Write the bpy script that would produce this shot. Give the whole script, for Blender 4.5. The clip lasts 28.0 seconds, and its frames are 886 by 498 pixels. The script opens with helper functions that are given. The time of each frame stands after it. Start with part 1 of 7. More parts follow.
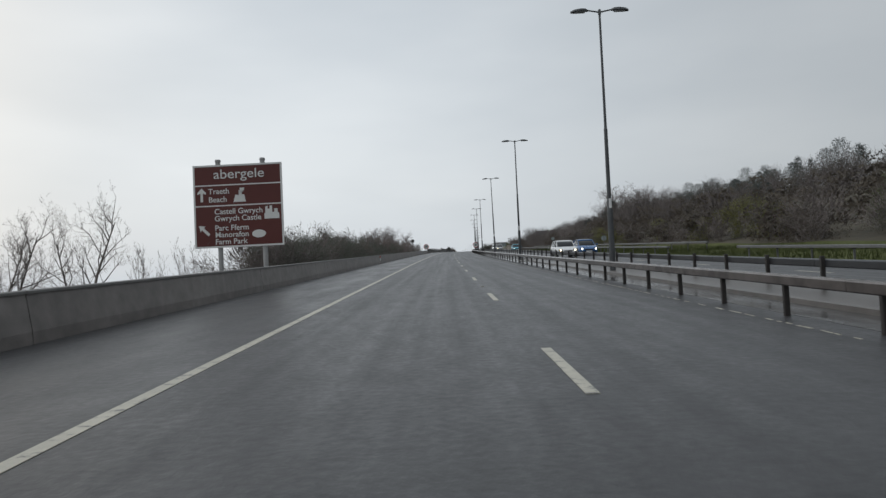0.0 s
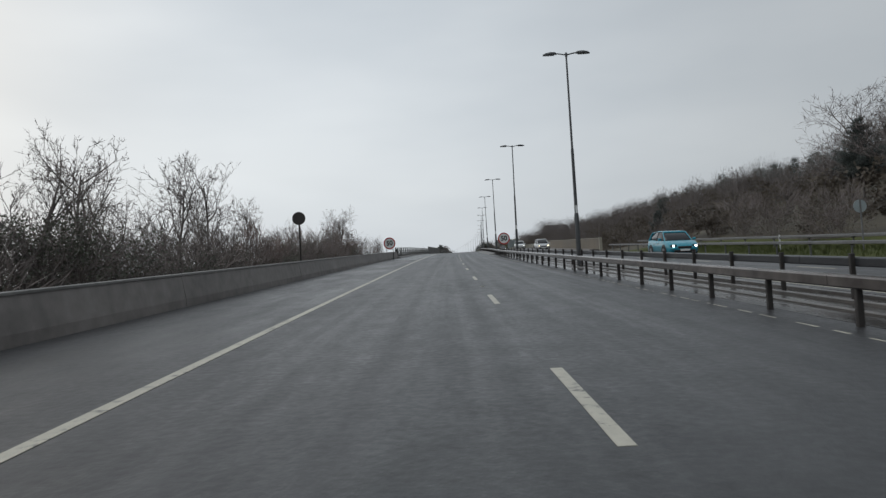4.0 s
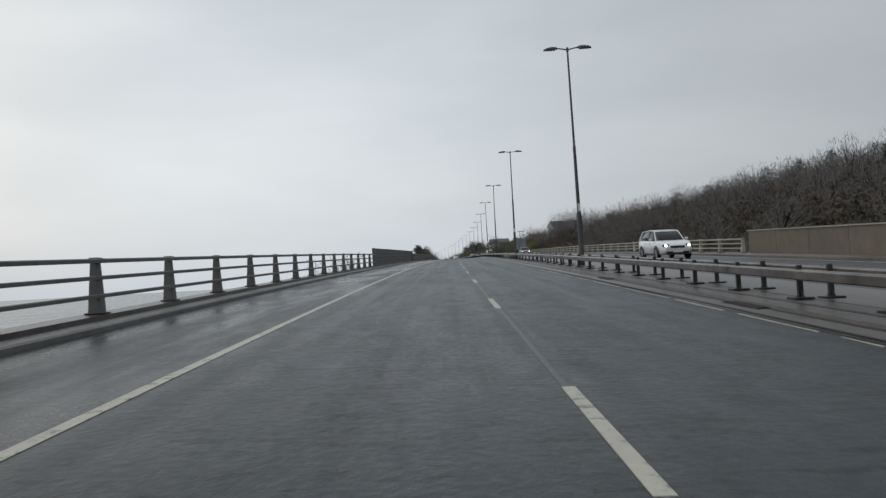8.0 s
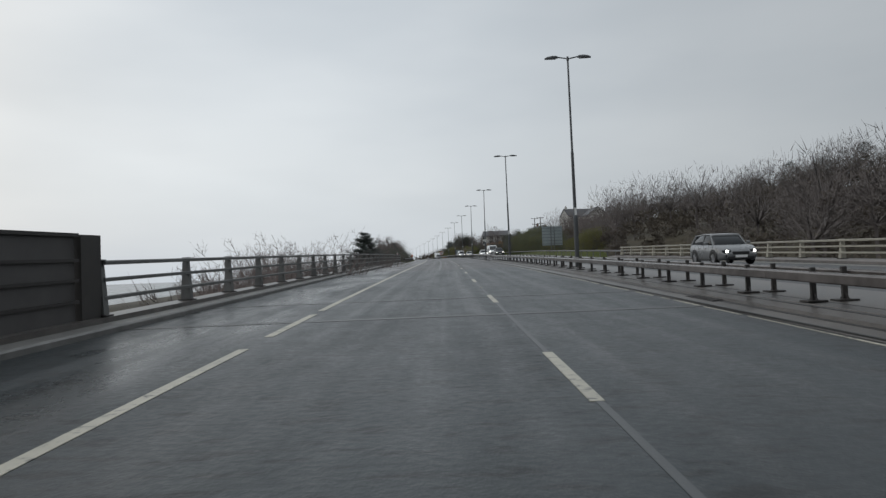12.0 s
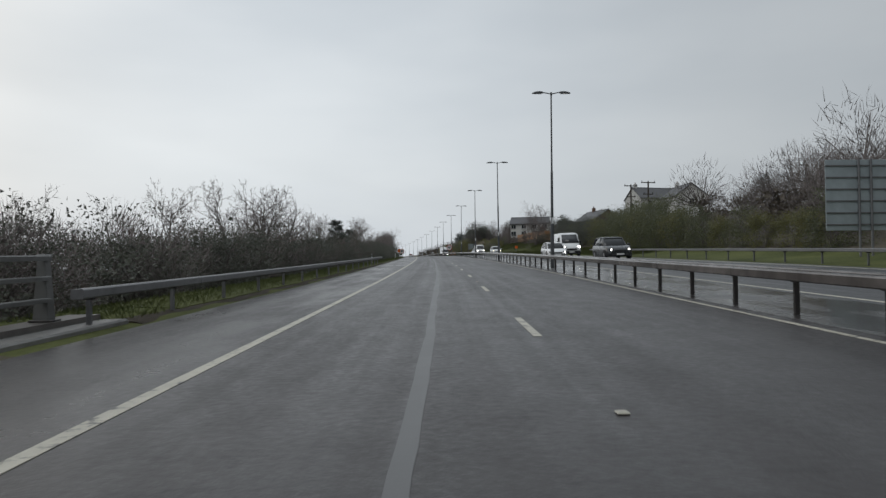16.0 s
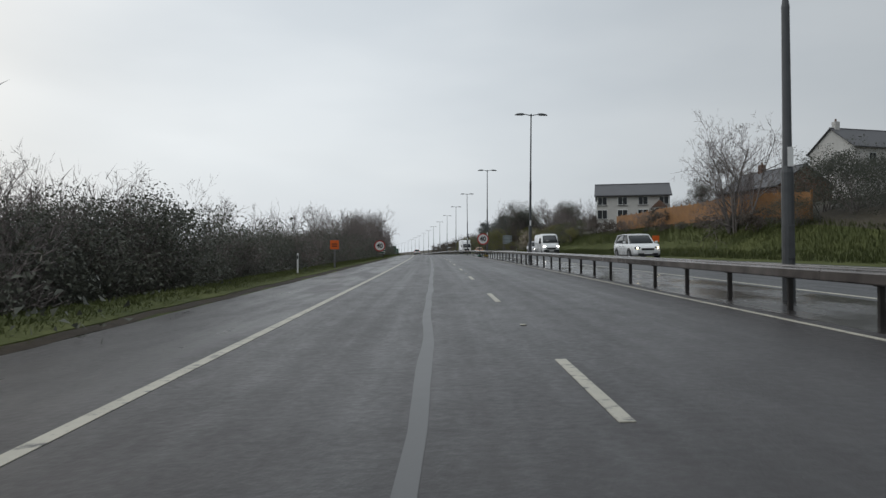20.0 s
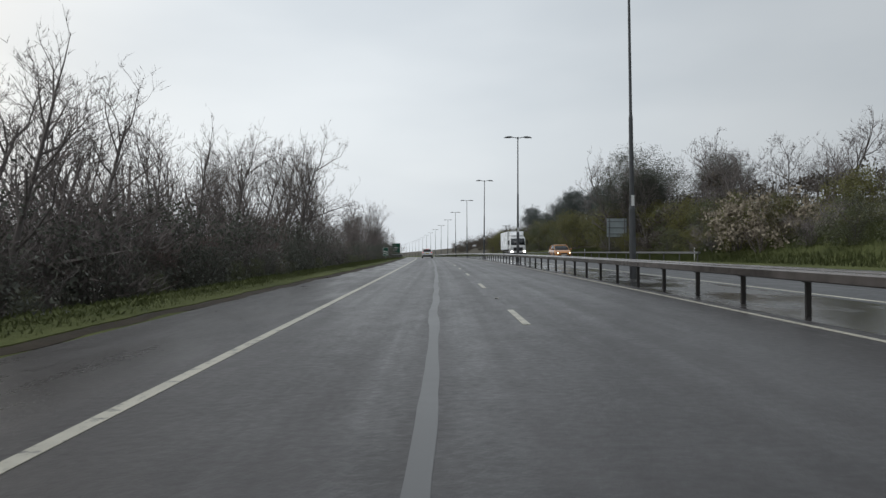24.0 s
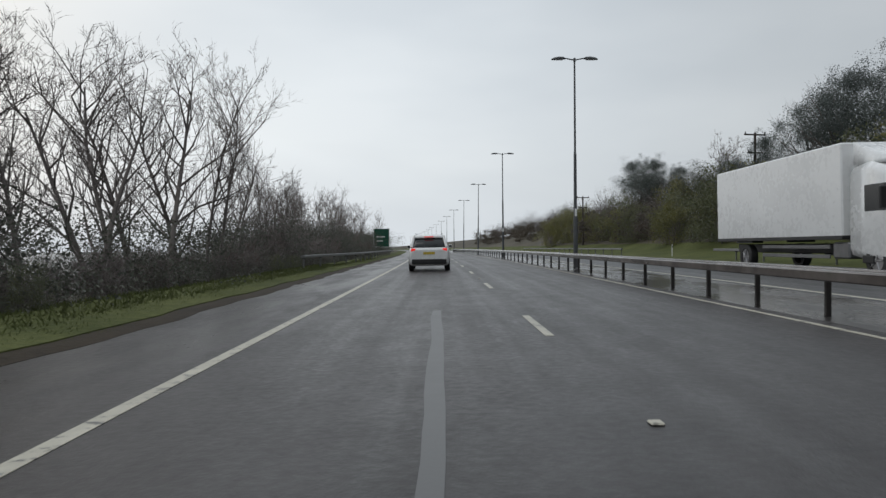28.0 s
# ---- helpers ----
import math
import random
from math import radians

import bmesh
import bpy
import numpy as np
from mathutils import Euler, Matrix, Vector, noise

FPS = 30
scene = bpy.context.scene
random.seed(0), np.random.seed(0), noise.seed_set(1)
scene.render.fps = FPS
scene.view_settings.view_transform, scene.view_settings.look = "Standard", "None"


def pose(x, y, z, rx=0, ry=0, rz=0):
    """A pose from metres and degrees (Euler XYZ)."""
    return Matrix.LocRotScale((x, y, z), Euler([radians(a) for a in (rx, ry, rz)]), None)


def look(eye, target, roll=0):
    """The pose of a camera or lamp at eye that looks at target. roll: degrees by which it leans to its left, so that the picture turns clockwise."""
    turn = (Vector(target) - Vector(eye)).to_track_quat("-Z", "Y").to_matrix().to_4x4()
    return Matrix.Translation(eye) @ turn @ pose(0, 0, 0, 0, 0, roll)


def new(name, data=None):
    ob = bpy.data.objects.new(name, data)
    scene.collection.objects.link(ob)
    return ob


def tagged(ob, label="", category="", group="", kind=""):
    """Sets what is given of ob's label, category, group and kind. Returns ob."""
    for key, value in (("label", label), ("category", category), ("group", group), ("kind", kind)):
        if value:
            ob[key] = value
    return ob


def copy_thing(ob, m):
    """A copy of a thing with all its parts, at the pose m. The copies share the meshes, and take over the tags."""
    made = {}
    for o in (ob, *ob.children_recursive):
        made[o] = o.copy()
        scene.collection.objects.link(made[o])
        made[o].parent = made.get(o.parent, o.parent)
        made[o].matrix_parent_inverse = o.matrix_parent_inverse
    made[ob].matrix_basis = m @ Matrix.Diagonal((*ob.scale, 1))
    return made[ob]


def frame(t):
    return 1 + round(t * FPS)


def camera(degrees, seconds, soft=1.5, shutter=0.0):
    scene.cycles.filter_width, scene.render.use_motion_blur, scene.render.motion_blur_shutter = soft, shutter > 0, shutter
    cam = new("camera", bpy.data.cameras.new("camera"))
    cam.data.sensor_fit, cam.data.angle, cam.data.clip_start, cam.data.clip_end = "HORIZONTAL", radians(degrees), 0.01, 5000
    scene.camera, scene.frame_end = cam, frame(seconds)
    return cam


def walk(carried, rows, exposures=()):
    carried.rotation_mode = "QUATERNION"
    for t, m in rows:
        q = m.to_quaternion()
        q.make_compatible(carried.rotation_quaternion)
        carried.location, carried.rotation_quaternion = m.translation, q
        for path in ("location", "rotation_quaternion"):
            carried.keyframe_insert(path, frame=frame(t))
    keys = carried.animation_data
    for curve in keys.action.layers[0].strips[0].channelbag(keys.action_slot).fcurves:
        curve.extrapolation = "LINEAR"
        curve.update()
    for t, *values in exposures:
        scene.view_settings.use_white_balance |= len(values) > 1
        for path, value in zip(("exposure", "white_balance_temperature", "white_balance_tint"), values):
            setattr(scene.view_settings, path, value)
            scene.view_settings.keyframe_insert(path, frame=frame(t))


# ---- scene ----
# Camera and walk: a car's drive along a dual carriageway.
cam = camera(67.8, 28.0, soft=1.4, shutter=0.03)
PATH = [
    (0, -1.080, -10.323, 0.715, 0.008, 2.417, -2.810),
    (1, -1.055, 12.607, 1.683, 0.276, 2.015, -2.952),
    (2, -0.858, 35.152, 2.650, 0.062, 2.252, -2.764),
    (3, -0.706, 57.486, 3.614, 0.516, 2.211, -3.065),
    (4, -0.439, 79.890, 4.581, 0.726, 2.250, -3.156),
    (5, -0.051, 102.366, 5.554, 0.978, 2.288, -3.247),
    (6, 0.472, 124.926, 6.532, 1.265, 2.327, -3.339),
    (7, 1.103, 147.572, 7.503, 1.989, 1.896, -3.492),
    (8, 1.941, 170.284, 8.452, 2.204, 2.256, -3.107),
    (9, 2.941, 193.001, 9.350, 2.365, 1.987, -2.795),
    (10, 3.961, 215.639, 10.153, 2.855, 1.850, -2.073),
    (11, 5.115, 237.872, 10.862, 3.411, 1.440, -2.484),
    (12, 6.480, 259.619, 11.518, 3.849, 1.773, -2.156),
    (13, 7.910, 281.414, 12.138, 3.990, 1.571, -1.665),
    (14, 9.399, 303.239, 12.709, 3.890, 1.368, -1.174),
    (15, 10.834, 325.053, 13.225, 3.499, 1.166, -0.683),
    (16, 12.166, 346.849, 13.702, 3.163, 1.290, -0.531),
    (17, 13.408, 368.470, 14.163, 2.563, 1.475, -0.050),
    (18, 14.220, 389.606, 14.602, 2.443, 1.155, 0.660),
    (19, 15.171, 410.878, 15.035, 1.994, 0.966, -0.206),
    (20, 15.773, 432.044, 15.445, 1.732, 0.813, 0.053),
    (21, 16.239, 453.195, 15.824, 1.277, 0.724, 0.037),
    (22, 16.548, 474.316, 16.171, 0.835, 0.634, 0.022),
    (23, 16.705, 495.363, 16.485, 0.410, 0.545, 0.007),
    (24, 16.710, 516.320, 16.766, -0.024, 0.650, -0.064),
    (25, 16.635, 536.949, 17.011, -0.388, 0.432, -0.199),
    (26, 16.332, 557.601, 17.213, -0.758, 0.340, -0.007),
    (27, 15.939, 578.253, 17.374, -0.859, 0.334, 0.326),
    (28, 15.399, 598.538, 17.495, -1.509, -0.064, -0.068),
]
# seconds, eye, heading to the right, pitch, lean
walk(cam, [(t, pose(x, y, z, 90 + pitch, 0, -yaw) @ pose(0, 0, 0, 0, 0, lean)) for t, x, y, z, yaw, pitch, lean in PATH],
     exposures=[(0, -0.05), (9, -0.09), (16, -0.07), (20, 0.0), (25, 0.08), (28, 0.05)])

# World: thick overcast over a real sky, brighter low over the sea, ahead and to the left.
world = bpy.data.worlds.new("overcast")
scene.world = world
world.use_nodes = True
wn, wl = world.node_tree.nodes, world.node_tree.links
wn.clear()
w_out = wn.new("ShaderNodeOutputWorld")
w_bg = wn.new("ShaderNodeBackground")
w_sky = wn.new("ShaderNodeTexSky")
w_sky.sky_type = "NISHITA"
w_sky.sun_disc = False
w_sky.sun_elevation = radians(24)
w_sky.sun_rotation = radians(-50)
w_sky.air_density, w_sky.dust_density = 1.5, 4.0
w_co = wn.new("ShaderNodeTexCoord")
w_map = wn.new("ShaderNodeMapping")
w_map.inputs["Scale"].default_value = (1.0, 1.0, 3.2)
w_noise = wn.new("ShaderNodeTexNoise")
w_noise.inputs["Scale"].default_value = 1.7
w_noise.inputs["Detail"].default_value = 4.0
w_noise.inputs["Roughness"].default_value = 0.45
w_ramp = wn.new("ShaderNodeValToRGB")
w_ramp.color_ramp.elements[0].position, w_ramp.color_ramp.elements[0].color = 0.30, (0.437, 0.482, 0.527, 1)
w_ramp.color_ramp.elements[1].position, w_ramp.color_ramp.elements[1].color = 0.72, (0.582, 0.62, 0.652, 1)
# broad brightening towards the hidden sun
w_dot = wn.new("ShaderNodeVectorMath")
w_dot.operation = "DOT_PRODUCT"
w_dot.inputs[1].default_value = (-0.60, 0.75, 0.10)
w_mr = wn.new("ShaderNodeMapRange")
w_mr.inputs["From Min"].default_value, w_mr.inputs["From Max"].default_value = -0.6, 1.0
w_mr.inputs["To Min"].default_value, w_mr.inputs["To Max"].default_value = 0.52, 1.29
# the deck thins out ahead, over the coast
w_dot2 = wn.new("ShaderNodeVectorMath")
w_dot2.operation = "DOT_PRODUCT"
w_dot2.inputs[1].default_value = (-0.16, 0.97, 0.16)
w_mr2 = wn.new("ShaderNodeMapRange")
w_mr2.interpolation_type = "SMOOTHSTEP"
w_mr2.inputs["From Min"].default_value, w_mr2.inputs["From Max"].default_value = 0.80, 1.0
w_mr2.inputs["To Min"].default_value, w_mr2.inputs["To Max"].default_value = 1.0, 1.14
w_both = wn.new("ShaderNodeMath")
w_both.operation = "MULTIPLY"
w_mul = wn.new("ShaderNodeMix")
w_mul.data_type, w_mul.blend_type = "RGBA", "MULTIPLY"
w_mul.inputs["Factor"].default_value = 1.0
# the cloud deck's ragged edge: a lighter layer low over the sea
w_edge = wn.new("ShaderNodeVectorMath")
w_edge.operation = "DOT_PRODUCT"
w_edge.inputs[1].default_value = (0.26, 0.0, 1.0)
w_wob = wn.new("ShaderNodeMath")
w_wob.operation = "MULTIPLY_ADD"
w_wob.inputs[1].default_value = 0.07
w_step = wn.new("ShaderNodeMapRange")
w_step.interpolation_type = "SMOOTHSTEP"
w_step.inputs["From Min"].default_value, w_step.inputs["From Max"].default_value = 0.118, 0.15
w_step.inputs["To Min"].default_value, w_step.inputs["To Max"].default_value = 0.985, 0.955
w_deck = wn.new("ShaderNodeMix")
w_deck.data_type, w_deck.blend_type = "RGBA", "MULTIPLY"
w_deck.inputs["Factor"].default_value = 1.0
w_skymul = wn.new("ShaderNodeMix")
w_skymul.data_type = "RGBA"
w_skymul.inputs["Factor"].default_value = 0.93
w_dim = wn.new("ShaderNodeVectorMath")
w_dim.operation = "SCALE"
w_dim.inputs["Scale"].default_value = 0.10
wl.new(w_co.outputs["Generated"], w_map.inputs["Vector"])
wl.new(w_map.outputs["Vector"], w_noise.inputs["Vector"])
wl.new(w_noise.outputs["Fac"], w_ramp.inputs["Fac"])
wl.new(w_co.outputs["Generated"], w_dot.inputs[0])
wl.new(w_dot.outputs["Value"], w_mr.inputs["Value"])
wl.new(w_ramp.outputs["Color"], w_mul.inputs["A"])
wl.new(w_co.outputs["Generated"], w_dot2.inputs[0])
wl.new(w_dot2.outputs["Value"], w_mr2.inputs["Value"])
wl.new(w_mr.outputs["Result"], w_both.inputs[0])
wl.new(w_mr2.outputs["Result"], w_both.inputs[1])
wl.new(w_both.outputs["Value"], w_mul.inputs["B"])
wl.new(w_sky.outputs["Color"], w_dim.inputs[0])
wl.new(w_dim.outputs["Vector"], w_skymul.inputs["A"])
wl.new(w_co.outputs["Generated"], w_edge.inputs[0])
wl.new(w_noise.outputs["Fac"], w_wob.inputs[0])
wl.new(w_edge.outputs["Value"], w_wob.inputs[2])
wl.new(w_wob.outputs["Value"], w_step.inputs["Value"])
wl.new(w_mul.outputs["Result"], w_deck.inputs["A"])
wl.new(w_step.outputs["Result"], w_deck.inputs["B"])
# an overcast sky is brighter overhead than near the horizon
w_up = wn.new("ShaderNodeSeparateXYZ")
w_zen = wn.new("ShaderNodeMapRange")
w_zen.interpolation_type = "SMOOTHSTEP"
w_zen.inputs["From Min"].default_value, w_zen.inputs["From Max"].default_value = 0.40, 0.90
w_zen.inputs["To Min"].default_value, w_zen.inputs["To Max"].default_value = 1.0, 1.6
w_over = wn.new("ShaderNodeMix")
w_over.data_type, w_over.blend_type = "RGBA", "MULTIPLY"
w_over.inputs["Factor"].default_value = 1.0
wl.new(w_co.outputs["Generated"], w_up.inputs["Vector"])
wl.new(w_up.outputs["Z"], w_zen.inputs["Value"])
wl.new(w_deck.outputs["Result"], w_over.inputs["A"])
wl.new(w_zen.outputs["Result"], w_over.inputs["B"])
wl.new(w_over.outputs["Result"], w_skymul.inputs["B"])
wl.new(w_skymul.outputs["Result"], w_bg.inputs["Color"])
wl.new(w_bg.outputs["Background"], w_out.inputs["Surface"])
w_bg.inputs["Strength"].default_value = 1.0

sun = new("sun", bpy.data.lights.new("sun", "SUN"))
sun.data.energy, sun.data.angle, sun.data.color = 0.5, radians(40), (1.0, 0.985, 0.96)
sun.matrix_world = look((-30, 40, 60), (0, 70, 0))


# ---- materials ----
def tint(c, k):
    return tuple(min(1.0, v * k) for v in c[:3]) + (1,)


def mat(name, colour, rough=0.6, vary=0.25, fine=8.0, broad=0.6, metal=0.0, bump=0.15, grain=40.0, spec=0.5, coat=0.0, other=None):
    """A surface with colour that varies at two scales, uneven gloss and fine relief, in metres."""
    m = bpy.data.materials.new(name)
    m.use_nodes = True
    n, l = m.node_tree.nodes, m.node_tree.links
    b = n["Principled BSDF"]
    g = n.new("ShaderNodeNewGeometry")
    big, small = n.new("ShaderNodeTexNoise"), n.new("ShaderNodeTexNoise")
    big.inputs["Scale"].default_value, small.inputs["Scale"].default_value = broad, fine
    big.inputs["Detail"].default_value, small.inputs["Detail"].default_value = 3, 4
    for t in (big, small):
        l.new(g.outputs["Position"], t.inputs["Vector"])
    ramp = n.new("ShaderNodeValToRGB")
    ramp.color_ramp.elements[0].position, ramp.color_ramp.elements[1].position = 0.28, 0.72
    ramp.color_ramp.elements[0].color = tint(colour, 1 - vary)
    ramp.color_ramp.elements[1].color = tint(other or colour, 1 + vary)
    mix = n.new("ShaderNodeMix")
    mix.inputs["Factor"].default_value = 0.45
    l.new(big.outputs["Fac"], mix.inputs["A"])
    l.new(small.outputs["Fac"], mix.inputs["B"])
    l.new(mix.outputs["Result"], ramp.inputs["Fac"])
    l.new(ramp.outputs["Color"], b.inputs["Base Color"])
    mr = n.new("ShaderNodeMapRange")
    mr.inputs["To Min"].default_value, mr.inputs["To Max"].default_value = max(0.03, rough - 0.14), min(1, rough + 0.14)
    l.new(mix.outputs["Result"], mr.inputs["Value"])
    l.new(mr.outputs["Result"], b.inputs["Roughness"])
    b.inputs["Metallic"].default_value = metal
    b.inputs["Specular IOR Level"].default_value = spec
    b.inputs["Coat Weight"].default_value = coat
    if bump:
        gr = n.new("ShaderNodeTexNoise")
        gr.inputs["Scale"].default_value = grain
        l.new(g.outputs["Position"], gr.inputs["Vector"])
        bp = n.new("ShaderNodeBump")
        bp.inputs["Strength"].default_value, bp.inputs["Distance"].default_value = bump, 0.02
        l.new(gr.outputs["Fac"], bp.inputs["Height"])
        l.new(bp.outputs["Normal"], b.inputs["Normal"])
    return m


def leafy(name, a, bcol, rough=0.7, soft=0.55, thin=0.0, shine=0.15):
    """Foliage or twigs: each piece takes its own shade between two colours."""
    m = bpy.data.materials.new(name)
    m.use_nodes = True
    n, l = m.node_tree.nodes, m.node_tree.links
    b = n["Principled BSDF"]
    g = n.new("ShaderNodeNewGeometry")
    o = n.new("ShaderNodeObjectInfo")
    ns = n.new("ShaderNodeTexNoise")
    ns.inputs["Scale"].default_value = 0.5
    l.new(g.outputs["Position"], ns.inputs["Vector"])
    add = n.new("ShaderNodeMath")
    add.operation = "MULTIPLY_ADD"
    add.inputs[1].default_value = 0.5
    l.new(g.outputs["Random Per Island"], add.inputs[0])
    mul = n.new("ShaderNodeMath")
    mul.operation = "MULTIPLY_ADD"
    mul.inputs[1].default_value = 0.25
    l.new(o.outputs["Random"], mul.inputs[0])
    half = n.new("ShaderNodeMath")
    half.operation = "MULTIPLY"
    half.inputs[1].default_value = 0.5
    l.new(ns.outputs["Fac"], half.inputs[0])
    l.new(half.outputs["Value"], mul.inputs[2])
    l.new(mul.outputs["Value"], add.inputs[2])
    ramp = n.new("ShaderNodeValToRGB")
    ramp.color_ramp.elements[0].position, ramp.color_ramp.elements[1].position = 0.2, 0.95
    ramp.color_ramp.elements[0].color, ramp.color_ramp.elements[1].color = (*a, 1), (*bcol, 1)
    l.new(add.outputs["Value"], ramp.inputs["Fac"])
    l.new(ramp.outputs["Color"], b.inputs["Base Color"])
    b.inputs["Roughness"].default_value = rough
    b.inputs["Specular IOR Level"].default_value = shine
    # soft tufts scatter light upwards: bend the shading towards the sky
    scale, lift, unit = n.new("ShaderNodeVectorMath"), n.new("ShaderNodeVectorMath"), n.new("ShaderNodeVectorMath")
    scale.operation, lift.operation, unit.operation = "SCALE", "ADD", "NORMALIZE"
    scale.inputs["Scale"].default_value = 1.25 - soft
    lift.inputs[1].default_value = (0, 0, soft)
    l.new(g.outputs["Normal"], scale.inputs[0])
    l.new(scale.outputs["Vector"], lift.inputs[0])
    l.new(lift.outputs["Vector"], unit.inputs[0])
    l.new(unit.outputs["Vector"], b.inputs["Normal"])
    if thin:          # light shines through thin leaves
        tr, mx = n.new("ShaderNodeBsdfTranslucent"), n.new("ShaderNodeMixShader")
        l.new(ramp.outputs["Color"], tr.inputs["Color"])
        l.new(unit.outputs["Vector"], tr.inputs["Normal"])
        mx.inputs["Fac"].default_value = thin
        l.new(b.outputs["BSDF"], mx.inputs[1])
        l.new(tr.outputs["BSDF"], mx.inputs[2])
        l.new(mx.outputs["Shader"], n["Material Output"].inputs["Surface"])
    return m


def asphalt(name, colour, wet, bumpy, stripes, worn=0.5, film=0.4):
    """Wet road surface: u runs across and v along the road, in metres; polished wheel tracks, stones, patches and damp streaks."""
    m = bpy.data.materials.new(name)
    m.use_nodes = True
    n, l = m.node_tree.nodes, m.node_tree.links
    b = n["Principled BSDF"]
    uv = n.new("ShaderNodeUVMap")
    uv.uv_map = "metres"

    def noise_at(scale, sx, sy, detail=4.0):
        mp = n.new("ShaderNodeMapping")
        mp.inputs["Scale"].default_value = (sx, sy, 1)
        t = n.new("ShaderNodeTexNoise")
        t.inputs["Scale"].default_value, t.inputs["Detail"].default_value = scale, detail
        l.new(uv.outputs["UV"], mp.inputs["Vector"])
        l.new(mp.outputs["Vector"], t.inputs["Vector"])
        return t

    patches, streaks, stones = noise_at(0.8, 1, 0.3), noise_at(1.0, 2.6, 0.025), noise_at(48, 1, 1, 2.0)
    cracks, ripples = noise_at(3.0, 1, 0.5, 6.0), noise_at(13.0, 1.0, 1.0, 4.0)

    def blend_of(x, y, k):
        mx = n.new("ShaderNodeMix")
        mx.inputs["Factor"].default_value = k
        l.new(x, mx.inputs["A"])
        l.new(y, mx.inputs["B"])
        return mx.outputs["Result"]

    broad = blend_of(patches.outputs["Fac"], streaks.outputs["Fac"], 0.6)
    fine = blend_of(stones.outputs["Fac"], ripples.outputs["Fac"], 0.6)
    ramp = n.new("ShaderNodeValToRGB")
    ramp.color_ramp.elements[0].position, ramp.color_ramp.elements[1].position = 0.36, 0.65
    ramp.color_ramp.elements[0].color, ramp.color_ramp.elements[1].color = tint(colour, 0.68), tint(colour, 1.32)
    l.new(blend_of(broad, fine, 0.42), ramp.inputs["Fac"])
    # ragged worn marks that lie across the lane
    pits, dark = noise_at(4.0, 0.55, 1.9, 8.0), n.new("ShaderNodeMapRange")
    dark.interpolation_type = "SMOOTHSTEP"
    dark.inputs["From Min"].default_value, dark.inputs["From Max"].default_value = 0.52, 0.64
    dark.inputs["To Min"].default_value, dark.inputs["To Max"].default_value = 1.0 + 0.15 * worn, 1.0 - 0.6 * worn
    l.new(pits.outputs["Fac"], dark.inputs["Value"])
    shade = n.new("ShaderNodeMix")
    shade.data_type, shade.blend_type = "RGBA", "MULTIPLY"
    shade.inputs["Factor"].default_value = 1.0
    l.new(ramp.outputs["Color"], shade.inputs["A"])
    l.new(dark.outputs["Result"], shade.inputs["B"])
    l.new(shade.outputs["Result"], b.inputs["Base Color"])
    mr = n.new("ShaderNodeMapRange")
    mr.inputs["From Min"].default_value, mr.inputs["From Max"].default_value = 0.37, 0.63
    mr.inputs["To Min"].default_value, mr.inputs["To Max"].default_value = wet - 0.09, wet + 0.15
    l.new(blend_of(blend_of(cracks.outputs["Fac"], streaks.outputs["Fac"], 0.65), ripples.outputs["Fac"], 0.35), mr.inputs["Value"])
    # water standing on the hard shoulder and in the edges of the lanes
    sep, side, pool = n.new("ShaderNodeSeparateXYZ"), n.new("ShaderNodeMapRange"), n.new("ShaderNodeMapRange")
    side.interpolation_type = pool.interpolation_type = "SMOOTHSTEP"
    side.inputs["From Min"].default_value, side.inputs["From Max"].default_value = -2.9, -4.3
    side.inputs["To Min"].default_value, side.inputs["To Max"].default_value = 0.25, 1.0
    pool.inputs["From Min"].default_value, pool.inputs["From Max"].default_value = 0.40, 0.60
    pool.inputs["To Min"].default_value, pool.inputs["To Max"].default_value = 0.0, film
    l.new(uv.outputs["UV"], sep.inputs["Vector"])
    l.new(sep.outputs["X"], side.inputs["Value"])
    l.new(blend_of(noise_at(0.9, 1, 0.22, 5.0).outputs["Fac"], streaks.outputs["Fac"], 0.35), pool.inputs["Value"])
    wetness, smooth, calm = n.new("ShaderNodeMath"), n.new("ShaderNodeMix"), n.new("ShaderNodeMapRange")
    wetness.operation = "MULTIPLY"
    l.new(side.outputs["Result"], wetness.inputs[0])
    l.new(pool.outputs["Result"], wetness.inputs[1])
    smooth.inputs["B"].default_value = 0.12
    l.new(wetness.outputs["Value"], smooth.inputs["Factor"])
    l.new(mr.outputs["Result"], smooth.inputs["A"])
    l.new(smooth.outputs["Result"], b.inputs["Roughness"])
    b.inputs["Specular IOR Level"].default_value = stripes
    bp = n.new("ShaderNodeBump")
    calm.inputs["To Min"].default_value, calm.inputs["To Max"].default_value = bumpy, 0.12 * bumpy
    l.new(wetness.outputs["Value"], calm.inputs["Value"])
    l.new(calm.outputs["Result"], bp.inputs["Strength"])
    bp.inputs["Distance"].default_value = 0.02
    l.new(blend_of(blend_of(stones.outputs["Fac"], cracks.outputs["Fac"], 0.4), ripples.outputs["Fac"], 0.5), bp.inputs["Height"])
    l.new(bp.outputs["Normal"], b.inputs["Normal"])
    return m


